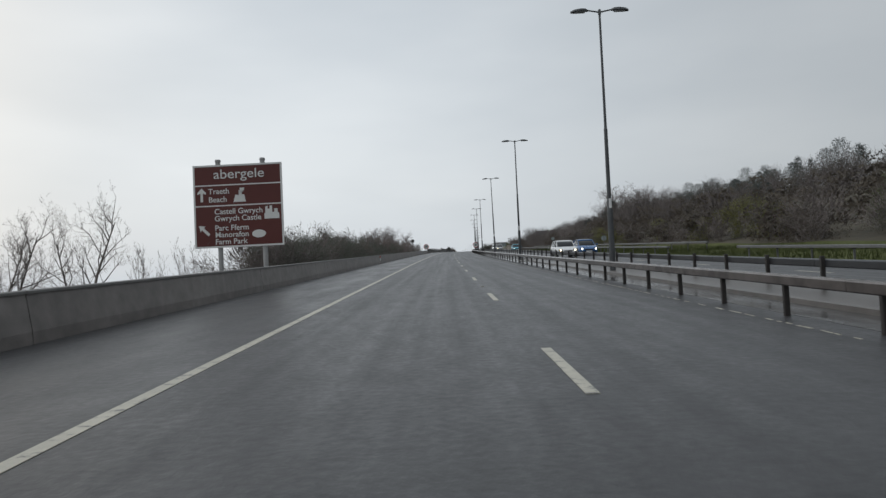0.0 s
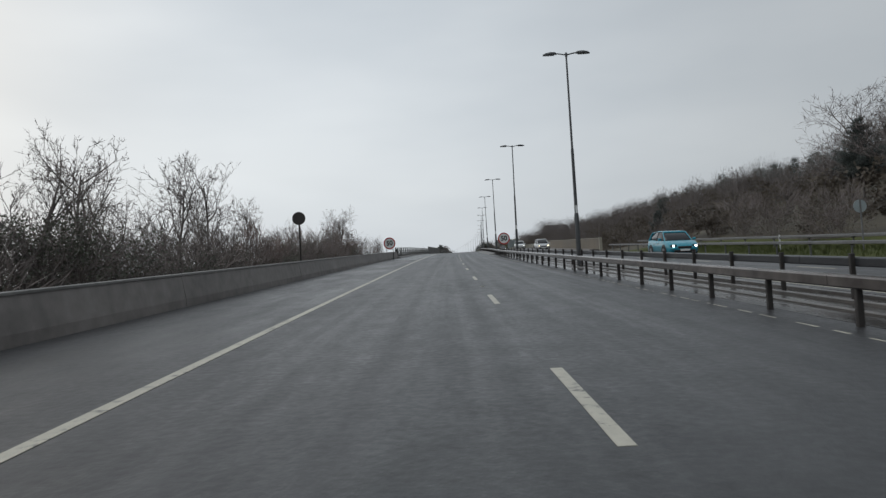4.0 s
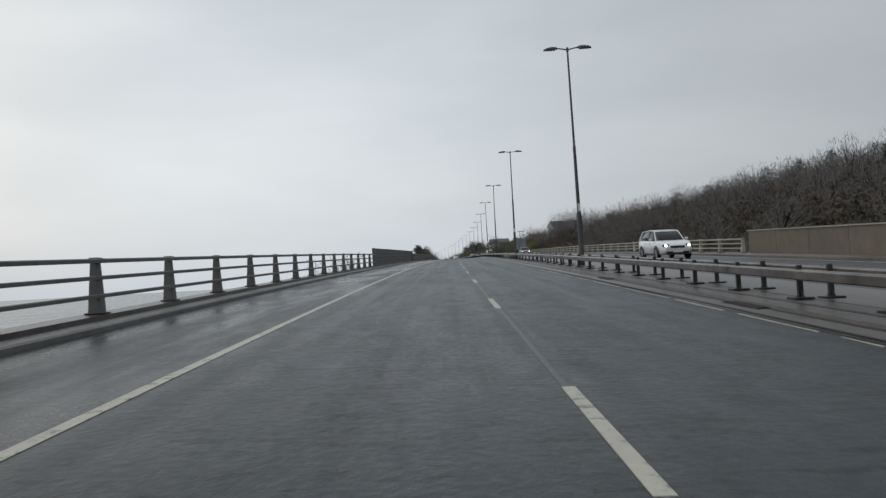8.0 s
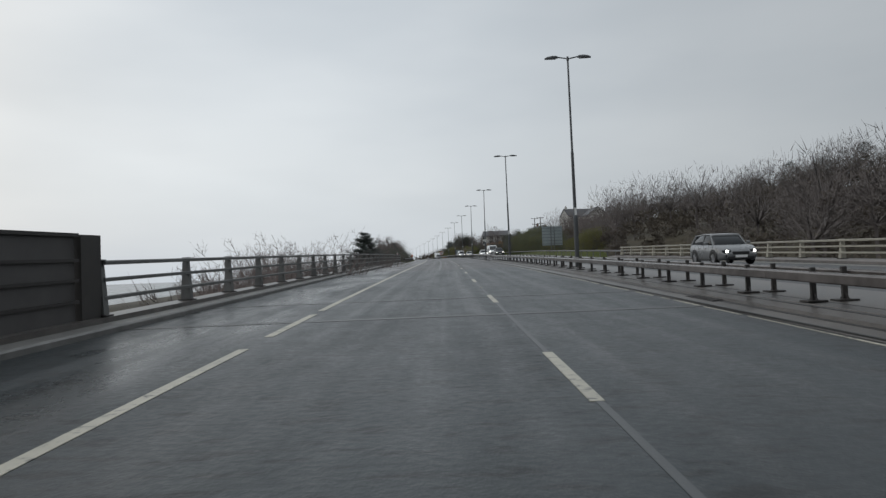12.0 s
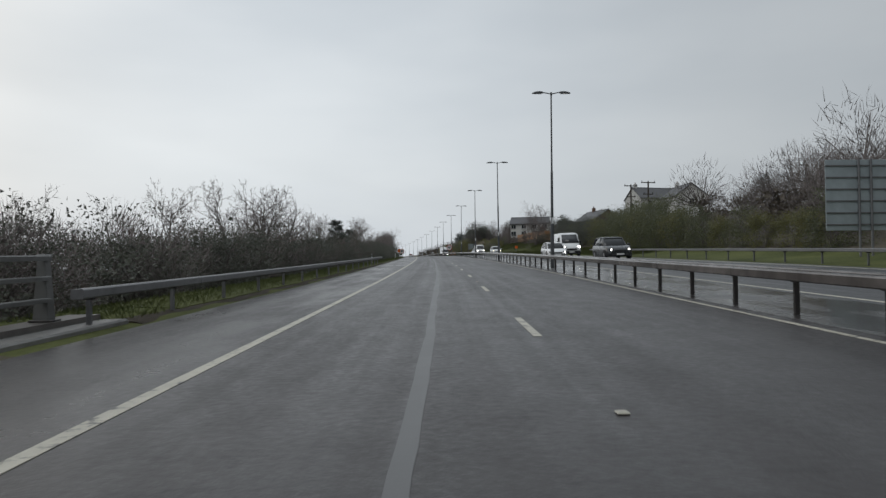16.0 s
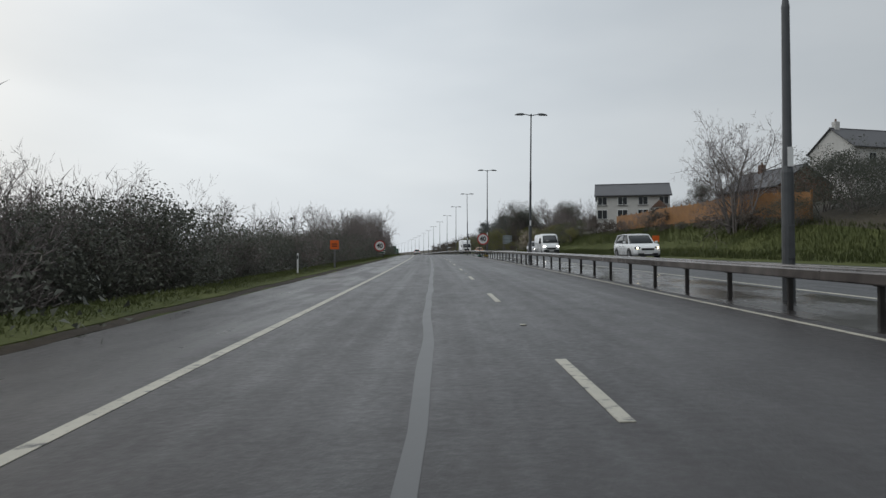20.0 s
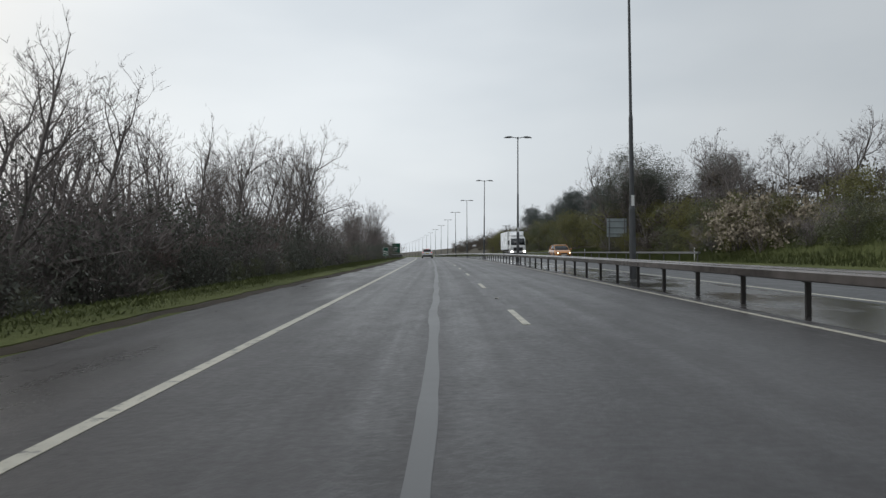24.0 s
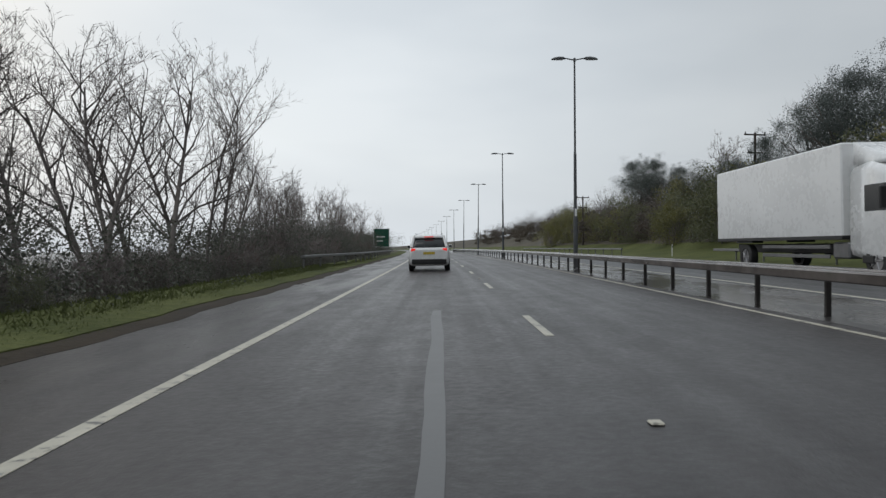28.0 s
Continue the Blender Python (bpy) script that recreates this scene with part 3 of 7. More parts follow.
# dark strips laid flush: the shade of the kerb's grooves, given as colour
for a, b, h in ((3.425, 3.47, 0.036), (3.775, 3.855, 0.046), (4.205, 4.285, 0.118), (4.62, 4.66, 0.139)):
    part("silt_line", swept("silt_line", [(a, h - 0.02), (a, h + 0.004), (b, h + 0.004), (b, h - 0.02)], 154, 330, JOINT, 4.0, shift=lambda s: 0.012 * math.sin(s * 0.9) + 0.008 * math.sin(s * 2.7)), parent=median, label="dark flush strip in place of a kerb groove's shade")
part("strip", swept("strip", [(3.9, -0.4), (3.9, 0.004), (6.3, 0.004), (6.3, -0.4)], 330, 1400, RESERVE, 8.0), parent=median)
part("ledge", swept("ledge", [(4.78, 0), (4.8, 0.085), (4.83, 0.1), (5.96, 0.12), (5.99, 0.1), (6.0, 0)], -290, 36, CONCRETE_WET, 6), parent=median, label="raised wet concrete ledge along the median")
for a, w, h in ((4.5, 0.12, 0.03), (5.1, 0.12, 0.05), (5.7, 0.12, 0.06)):
    part("drain_kerb", swept("drain_kerb", [(a, 0), (a, h), (a + 0.02, h + 0.01), (a + w - 0.02, h + 0.01), (a + w, h), (a + w, 0)], 36.02, 150, CONCRETE_WET, 6), parent=median, label="low wet concrete ridge along the median")


# ---- road markings, seals and joints ----
def strip(name, l0, l1, s0, s1, material, h=0.005, step=4.0, parent=road, label="", shift=None):
    me = swept(name, [(l0, h - 0.012), (l0, h), (l1, h), (l1, h - 0.012)], s0, s1, material, step, shift=shift)
    return part(name, me, parent=parent, label=label)


DASH_AT = [-60, 0, 45, 65, 125, 160, 200, 250, 330, 380, 430, 600, 900]
DASH_OFF = [5.7, 5.7, 5.2, 4.7, 4.0, 4.1, 4.6, 5.4, 6.3, 7.0, 6.6, 6.1, 6.1]
dash_ends = []
for i in range(-6, 84):
    far = 9 * i + float(np.interp(9 * i, DASH_AT, DASH_OFF))
    dash_ends.append(far)
    strip("lane_marking", -0.055, 0.055, far - 2, far + 0.3, PAINT_WHITE, 0.006, 2.0)
strip("edge_line", -3.68, -3.55, -290, 268, PAINT_WHITE, 0.006)
strip("edge_line", -3.69, -3.555, 269.2, 272.5, PAINT_WHITE, 0.006)
strip("edge_line", -3.70, -3.56, 273.3, 1400, PAINT_WHITE, 0.006)
right_line = lambda s: float(np.interp(s, [150, 300, 330], [-0.28, -0.26, 0.0]))
strip("edge_line", 3.57, 3.66, 330, 1400, PAINT_WHITE, 0.0055, shift=right_line)
r_rng = np.random.default_rng(5)          # nearly worn away before the bridge, broken on it
def worn_line(s0, s1, l0, l1, lengths, gaps, label):
    """What is left of a painted line: uneven chips, each with its own thickness."""
    V, F = [], []
    s = s0
    while s < s1:
        e = min(s + float(r_rng.uniform(*lengths)), s1)
        cuts = np.linspace(s, e, max(2, int((e - s) / 2.0) + 2))
        edge = [(l0 + r_rng.uniform(0, 0.4) * (l1 - l0), l1 - r_rng.uniform(0, 0.4) * (l1 - l0)) for _ in cuts]
        for (a, b), p, q in zip(zip(cuts, cuts[1:]), edge, edge[1:]):
            n = len(V)
            for t, (u, w) in ((a, p), (b, q)):
                d = right_line(t)
                for lat, h in ((u + d, -0.006), (u + d, 0.0055), (w + d, 0.0055), (w + d, -0.006)):
                    V.append(tuple(along(t, lat, h)))
            F += [(n, n + 4, n + 5, n + 1), (n + 1, n + 5, n + 6, n + 2), (n + 2, n + 6, n + 7, n + 3), (n, n + 1, n + 2, n + 3), (n + 4, n + 7, n + 6, n + 5)]
        s = e + float(r_rng.uniform(*gaps))
    return part("worn_edge_line", mesh_of("worn_edge_line", V, F, PAINT_WHITE), parent=road, label=label)


worn_line(-30, 152, 3.62, 3.67, (0.06, 0.5), (0.08, 0.5), "nearly worn-away chips of a white edge line")
worn_line(152, 330, 3.575, 3.64, (0.3, 3.5), (0.08, 0.6), "broken worn white edge line on the bridge")
strip("edge_line", 6.55, 6.68, -290, 1400, PAINT_WHITE, 0.0055, parent=far_road, step=8)
strip("edge_line", 13.9, 14.05, -290, 1400, PAINT_WHITE, 0.0055, parent=far_road, step=8)
for i in range(-6, 78):
    strip("lane_marking", 10.2, 10.32, 9 * i, 9 * i + 2, PAINT_WHITE, 0.006, 2.0, parent=far_road)
strip("joint_seal", -0.03, 0.03, BR0 - 10, 300, SEAM, 0.0035, label="pale sealed joint along the lane line", shift=lambda s: 0.012 * math.sin(s * 0.6) + 0.008 * math.sin(s * 1.7))
wav = lambda s: float(np.interp(s, [300, 350, 378, 396, 420, 437, 452, 490, 504, 526, 545, 562, 590, 611], [-1.4, -1.41, -1.36, -1.41, -1.39, -1.33, -1.4, -1.4, -1.36, -1.35, -1.37, -1.39, -1.38, -1.39])) + 0.012 * math.sin(s * 0.53 + 1) + 0.01 * math.sin(s * 1.4)
s_rng = np.random.default_rng(31)
seal_s = np.arange(300, 611, 0.5)
ragged = lambda: np.convolve(s_rng.normal(size=len(seal_s) + 4), np.ones(5) / 5, "valid") * 0.022
mid = np.array([wav(s) for s in seal_s])
edge_a, edge_b = mid - 0.072 + ragged(), mid + 0.072 + ragged()
seal_rows = np.stack([along(seal_s, edge_a, -0.008), along(seal_s, edge_a, 0.004), along(seal_s, edge_b, 0.004), along(seal_s, edge_b, -0.008)], 1).reshape(-1, 3)
seal_me = mesh_of("crack_seal", seal_rows, [(4 * i + k, 4 * i + k + 1, 4 * i + k + 5, 4 * i + k + 4) for i in range(len(seal_s) - 1) for k in range(3)], SEALANT)
part("crack_seal", seal_me, parent=road, label="long wavering pale sealed crack")
crk = lambda s: -1.42 + 0.07 * math.sin(s * 0.45) + 0.05 * math.sin(s * 1.3 + 2) + 0.03 * math.sin(s * 3.1)
strip("crack", -0.016, 0.016, 20, 54, JOINT, 0.002, 0.5, label="dark ragged crack along the lane", shift=crk)
part("relaid_lane", swept("relaid_lane", [(0.0, -0.006), (0.0, 0.003), (4.9, 0.003), (4.9, -0.006)], 54, 118, ASPHALT_PATCH, 0.5, uv=True, shift=crk), parent=road, label="darker relaid strip of wet asphalt with a ragged edge")
for s, w in ((143.5, 0.12), (161.2, 0.22), (203, 0.1), (271.0, 0.25), (275.2, 0.18), (318, 0.1)):
    strip("expansion_joint", LEFT_EDGE, 3.88, s, s + w, JOINT, 0.0045, 1.0, label="dark bridge joint across the lanes")
for s in (53.5, 422.0):
    strip("patch_seam", -1.3 if s > 400 else -3.4, 3.7 if s > 400 else 0.0, s, s + 0.1, SEALANT, 0.0045, 1.0)
# cat's eyes: low white studs between the dashes
stud = box(-0.045, 0.045, -0.05, 0.05, 0.0, 0.018, 0.009)
stud_me = bpy.data.meshes.new("road_stud")
stud.to_mesh(stud_me)
stud.free()
stud_me.materials.append(PAINT_WHITE)
for far in dash_ends[::2]:
    part("road_stud", stud_me, parent=road, at=stand(far + 3.3 + float(np.interp(far, [70, 150, 245, 350, 600], [-0.2, 0.38, 0.5, -0.15, -0.3])), 0.0, 0.0))

# ---- left concrete wall ----
wall_left = thing("wall_left", "long dark grey concrete barrier wall with a lighter coping", "wall", kind="structure")
for i in range(-8, 13):
    a, b = 12 * i - 0.9, 12 * i + 11.08
    part("wall_panel", swept("wall_panel", [(-7.3, -0.6), (-7.25, 0.72), (-7.06, 0.72), (-6.97, 0.18), (-6.95, -0.3)], a, b, CONCRETE), parent=wall_left)
    part("coping", swept("coping", [(-7.27, 0.722), (-7.27, 0.765), (-7.06, 0.775), (-7.035, 0.76), (-7.035, 0.722)], a, b, KERB), parent=wall_left)
# reflective markers on the wall
for s in (49.4,):
    mk = thing("marker_post", "small red and white reflective marker on the wall", "marker", stand(s, -6.97, 0.28))
    part("plate", box(-0.03, 0.03, -0.05, 0.05, 0.0, 0.22, 0.005), SIGN_WHITE, mk)
    part("red_band", box(-0.031, 0.034, -0.052, 0.052, 0.23, 0.44, 0.005), RED_MARK, mk)
# post with cap at the wall's end
endp = thing("end_post", "rusty steel end post of the wall", "post", stand(155.0, -7.1, -0.3))
part("post", rod((0, 0, 0), (0, 0, 1.3), 0.13, 0.12, 10), STEEL_DARK, endp)
part("cap", rod((0, 0, 1.3), (0, 0, 1.36), 0.16, 0.1, 10), STEEL_DARK, endp)

# gratings in the wet kerb of the bridge
for s in (180.1, 189.2, 251.4, 258.2, 271.4):
    gr = part("drain_grating", swept("drain_grating", [(3.66, 0.03), (3.66, 0.052), (3.90, 0.056), (3.90, 0.03)], s, s + 1.3, JOINT, 1.3), parent=median, label="dark iron drain grating")
    for i in range(8):
        part("bar", swept("bar", [(3.67, 0.05), (3.67, 0.066), (3.89, 0.07), (3.89, 0.05)], s + 0.05 + 0.155 * i, s + 0.13 + 0.155 * i, STEEL_DARK, 1.0), parent=gr)

# ---- bridge deck, kerbs and plinths ----
deck = thing("bridge_deck", "concrete bridge deck with kerbs and raised edge plinths", "bridge", kind="structure")
part("slab", swept("slab", [(-7.6, -1.3), (-7.6, -0.32), (15.9, -0.32), (15.9, -1.3)], BR0, BR1, CONCRETE), parent=deck)
part("edge_kerb", swept("edge_kerb", [(-7.05, -0.32), (-7.05, 0.11), (-6.60, 0.11), (LEFT_EDGE, 0.08), (LEFT_EDGE, -0.3)], BR0, BR1 + 2.4, KERB), parent=deck)
part("plinth", swept("plinth", [(-7.6, -0.32), (-7.6, 0.20), (-7.05, 0.20), (-7.045, -0.32)], BR0, BR1 + 2.4, CONCRETE_WET), parent=deck)
part("far_plinth", swept("far_plinth", [(14.605, -0.32), (14.605, 0.1), (15.1, 0.14), (15.9, 0.14), (15.9, -0.32)], BR0, BR1 - 33, CONCRETE), parent=deck)
for s in np.arange(165, 350, 27):
    part("pier", swept("pier", [(-5, -9), (-5, -1.3), (13, -1.3), (13, -9)], s, s + 1.4, CONCRETE, 1.4), parent=deck)


# ---- railings ----
def railing(name, places, lat, base, tall, material, label, bars, face):
    """Tapered posts on base plates with horizontal rails between. places: where the posts stand; bars: heights of the rails."""
    ob = thing(name, label, "railing")
    post = bmesh.new()
    f = 1 if face > 0 else -1
    w = [(-0.075, 0.09), (0.075, 0.09), (0.075, -0.1), (-0.075, -0.1)]
    lo = [post.verts.new((x * 1.25, y * 1.25, 0.03)) for y, x in w]
    hi = [post.verts.new((x * 0.62 - 0.01 * f, y * 0.85, tall)) for y, x in w]
    post.faces.new(hi)
    for i in range(4):
        post.faces.new((lo[i], lo[(i + 1) % 4], hi[(i + 1) % 4], hi[i]))
    bmesh.ops.recalc_face_normals(post, faces=post.faces)
    me = bpy.data.meshes.new("post")
    post.to_mesh(me)
    post.free()
    me.materials.append(material)
    plate = bpy.data.meshes.new("base_plate")
    b = box(-0.17, 0.17, -0.15, 0.15, 0.0, 0.032, 0.008)
    b.to_mesh(plate)
    b.free()
    plate.materials.append(STEEL_DARK)
    cap = bpy.data.meshes.new("cap")
    b = box(-0.08, 0.08, -0.1, 0.1, tall, tall + 0.03, 0.01)
    b.to_mesh(cap)
    b.free()
    cap.materials.append(material)
    n = len(places) - 1
    for i, s in enumerate(places):
        p = part("post", me, parent=ob, at=stand(s, lat, base))
        part("base_plate", plate, parent=p)
        part("cap", cap, parent=p)
        if i < n:
            e = places[i + 1]
            for k, h in enumerate(bars):
                t = 0.042 if k == 0 else 0.036
                prof = [(lat + x * t * 1.3 + 0.06 * f, base + h + y * t) for x, y in ((-1, -1), (-1, 0.6), (-0.6, 1), (0.6, 1), (1, 0.6), (1, -1))]
                part("rail", swept("rail", prof, s, e, material, 3.2), parent=ob)
    return ob


railing("bridge_railing", [155.9, 158.96, 161.82] + list(np.linspace(164.24, 182.25, 7)) + list(np.linspace(185.4, 225.95, 14)), -7.28, 0.20, 1.0, RAIL_GREY, "grey metal bridge railing with tapered posts and three rails", (0.97, 0.66, 0.33), 1)
railing("bridge_railing", [271.6] + [337.2 + 3.079 * k for k in range(-20, 7)] + [357.2], -7.28, 0.20, 1.0, RAIL_GREY, "grey metal bridge railing with wet rails above a plinth", (0.97, 0.66, 0.33), 1)
railing("bridge_railing", list(np.linspace(207.0, 321.0, 38)), 15.45, 0.14, 0.8, RAIL_BEIGE, "cream metal railing on the far edge of the bridge", (0.77, 0.52, 0.26), -1)

# solid screens fixed on the railings
screen = thing("parapet_screen", "tall dark solid screen of flat panels on the bridge edge", "screen")
for i in range(15):
    a = 226.1 + 2.98 * i
    part("panel", swept("panel", [(-7.33, 0.2), (-7.33, 1.62), (-7.27, 1.62), (-7.27, 0.2)], a, a + 2.95, PANEL_DARK, 3), parent=screen)
    part("cap", swept("cap", [(-7.40, 1.622), (-7.40, 1.68), (-7.2, 1.68), (-7.2, 1.622)], a, a + 2.98, STEEL_DARK, 3), parent=screen)
    for h in (0.5, 0.86, 1.2):
        part("rail", swept("rail", [(-7.268, h), (-7.268, h + 0.05), (-7.21, h + 0.05), (-7.21, h)], a, a + 2.98, STEEL_DARK, 3), parent=screen)
part("end_post", swept("end_post", [(-7.42, 0.2), (-7.42, 1.7), (-7.2, 1.7), (-7.2, 0.2)], 225.7, 226.0, RAIL_GREY, 1), parent=screen)
part("end_post", swept("end_post", [(-7.42, 0.2), (-7.42, 1.66), (-7.2, 1.66), (-7.2, 0.2)], 270.85, 271.5, STEEL_DARK, 1), parent=screen)
screen2 = thing("parapet_screen", "brown solid panel screen on the far bridge edge", "screen")
for i in range(18):
    a = 152.2 + 3.0 * i
    part("panel", swept("panel", [(15.42, 0.1), (15.42, 1.33), (15.5, 1.33), (15.5, 0.1)], a, a + 2.97, PANEL_BEIGE, 3), parent=screen2)
    part("cap", swept("cap", [(15.36, 1.332), (15.36, 1.39), (15.56, 1.39), (15.56, 1.332)], a, a + 3.0, RAIL_BEIGE, 3), parent=screen2)
part("end_post", swept("end_post", [(15.3, -0.1), (15.3, 1.42), (15.6, 1.42), (15.6, -0.1)], 151.8, 152.1, RAIL_BEIGE, 1), parent=screen2)
part("notice", swept("notice", [(15.405, 0.62), (15.405, 0.86), (15.415, 0.86), (15.415, 0.62)], 192, 194.2, RAIL_BEIGE, 2), parent=screen2, label="pale blank plate")


rail_mark = thing("marker_plate", "small white plate with a red reflector on the bridge railing", "marker", stand(350.2, -7.26, 1.17))
part("plate", box(-0.06, 0.06, -0.008, 0.008, 0.0, 0.32, 0.004), SIGN_WHITE, rail_mark)
part("reflector", box(-0.028, 0.028, -0.014, -0.0085, 0.06, 0.26, 0.002), RED_MARK, rail_mark, "red reflector")
part("bracket", box(-0.03, 0.03, 0.009, 0.03, -0.05, 0.1, 0.004), STEEL_DARK, rail_mark)


# ---- safety fences ----
def post_mesh(tall, foot, material):
    b = box(-0.04, 0.04, -0.03, 0.03, -0.25, tall, 0.008)
    if foot:
        box(-0.15, 0.15, -0.13, 0.13, 0.0, 0.03, 0.006, b)
        for sg in (-1, 1):          # short gussets
            q = [b.verts.new(v) for v in ((-0.01, sg * 0.11, 0.03), (-0.01, sg * 0.03, 0.03), (-0.01, sg * 0.03, 0.13), (0.01, sg * 0.11, 0.03), (0.01, sg * 0.03, 0.03), (0.01, sg * 0.03, 0.13))]
            for f in ((0, 1, 2), (5, 4, 3), (0, 2, 5, 3), (0, 3, 4, 1)):
                b.faces.new([q[k] for k in f])
    me = bpy.data.meshes.new("post")
    b.to_mesh(me)
    b.free()
    me.materials.append(material)
    return me


def bolt_mesh():
    b = box(-0.08, 0.08, -0.05, 0.05, 0.0, 0.06, 0.01)
    me = bpy.data.meshes.new("bracket")
    b.to_mesh(me)
    b.free()
    me.materials.append(STEEL_DARK)
    return me


BRACKET = bolt_mesh()
POST_NEAR, POST_FAR = post_mesh(0.5, False, STEEL_DARK), post_mesh(0.74, False, STEEL_DARK)
POST_PLAIN, POST_FOOT = post_mesh(0.66, False, STEEL_DARK), post_mesh(0.52, True, STEEL_DARK)
POST_LEFT = post_mesh(0.6, False, STEEL)


def beam_profile(c, h):
    """Open box beam, 0.14 high and 0.1 deep, with chamfered edges."""
    return [(c - 0.08, h - 0.075), (c - 0.1, h - 0.055), (c - 0.1, h + 0.055), (c - 0.08, h + 0.075), (c + 0.08, h + 0.075), (c + 0.1, h + 0.055), (c + 0.1, h - 0.055), (c + 0.08, h - 0.075)]


def fence(s0, s1, beams, posts, h, base, gap, post_me, label, material=BEAM, name="safety_fence", length=4.8, shift=None, first=None, brackets=True):
    """beams, posts: offsets of the beams and of the rows of posts; first: where one post of the row stands."""
    ob = thing(name, label, "crash barrier", group="safety fences")
    k = 0
    s = s0
    while s < s1 - 0.5:
        e = min(s + length, s1)
        for c in beams:
            part("beam", swept("beam", beam_profile(c, base + h), s, e - 0.012, material, 4.8, shift=shift), parent=ob)
        s = e
    for row, c in enumerate(posts):
        start = s0 + 0.6 + 0.35 * row if first is None else first + math.ceil((s0 - first) / gap) * gap
        for s in np.arange(start, s1 - (0.2 if first is None else 0.0), gap):
            dx = shift(s) if shift else 0.0
            p = part("post", post_me, parent=ob, at=stand(s, c + dx, base))
            if brackets:
                part("bracket", BRACKET, parent=p, at=Matrix.Translation((0, 0, h - 0.12)))
    return ob


near_lab = "dirty steel safety fence beam on dark posts in the central reservation"
pinch = lambda s: float(np.interp(s, [70, 140], [0.0, -1.65]))
for a in np.arange(-64, 144, 52):
    fence(a, a + 52, (3.82,), (3.78,), 0.51, 0.0, 2.104, POST_NEAR, near_lab, first=20.16, brackets=False)
    fence(a, a + 52, (6.15,), (6.02,), 0.6, 0.0, 2.104, POST_FAR, "dark steel safety fence beam beside the opposite carriageway", BEAM_DARK, shift=pinch, first=21.0, brackets=False)
bridge_in = lambda s: float(np.interp(s, [144, 160, 312, 330], [-0.45, 0.0, 0.0, -0.35]))
for a in np.arange(144, 330, 46.5):
    fence(a, a + 46.5, (4.33, 5.08), (4.47, 4.94), 0.39, 0.14, 2.125, POST_FOOT, "low double-sided safety fence on bolted feet along the bridge", shift=bridge_in, first=205.9, brackets=False)
for a in np.arange(330, 740, 46):
    fence(a, a + 46, (3.98, 4.48), (4.24,), 0.62, 0.0, 2.112 if a < 422 else 2.1, POST_PLAIN, "double-sided dirty steel safety fence on dark posts", first=334.08 if a < 422 else 421.6, brackets=a < 560)
# verge barriers
fence(356.9, 412.0, (-6.62,), (-6.76,), 0.62, 0.0, 3.2, POST_LEFT, "grey steel crash barrier along the grass verge", STEEL, "verge_barrier")
fence(632.0, 690.0, (-6.9,), (-7.02,), 0.66, 0.05, 3.2, POST_LEFT, "grey steel crash barrier curving in from the verge", STEEL, "verge_barrier",
      shift=lambda s: float(np.interp(s, [632, 645], [-1.2, 0])))
for a, b in ((-60, 28), (40, 150), (322, 420), (560, 640), (660, 720)):
    fence(a, b, (16.0,), (16.14,), 0.58, 0.0, 3.2, POST_LEFT, "grey steel crash barrier beside the far verge", STEEL, "verge_barrier", 9.6)
fence(40, 150, (19.0,), (19.14,), 0.7, 0.1, 4.0, post_mesh(0.72, False, STEEL), "second grey barrier rail higher on the far bank", STEEL, "verge_barrier", 9.6)

# ---- street lamps ----
def lamp_head(sign):
    """A flat lantern, blunt at its tip, that droops a little outwards."""
    b = bmesh.new()
    rows = [(0.0, 0.045, 0.05, 0.0), (0.1, 0.10, 0.10, 0.0), (0.3, 0.135, 0.11, -0.01), (0.52, 0.12, 0.085, -0.025), (0.64, 0.06, 0.04, -0.035)]
    rings = []
    for d, w, hh, drop in rows:
        x = sign * (0.44 + d)
        rings.append([b.verts.new((x, y * w, z + drop)) for y, z in ((-1, 0), (-0.8, hh * 0.8), (0, hh), (0.8, hh * 0.8), (1, 0), (0, -0.03))])
    for r, q in zip(rings, rings[1:]):
        for i in range(6):
            b.faces.new((r[i], r[(i + 1) % 6], q[(i + 1) % 6], q[i]))
    b.faces.new(rings[0])
    b.faces.new(rings[-1])
    bmesh.ops.recalc_face_normals(b, faces=b.faces)
    return b


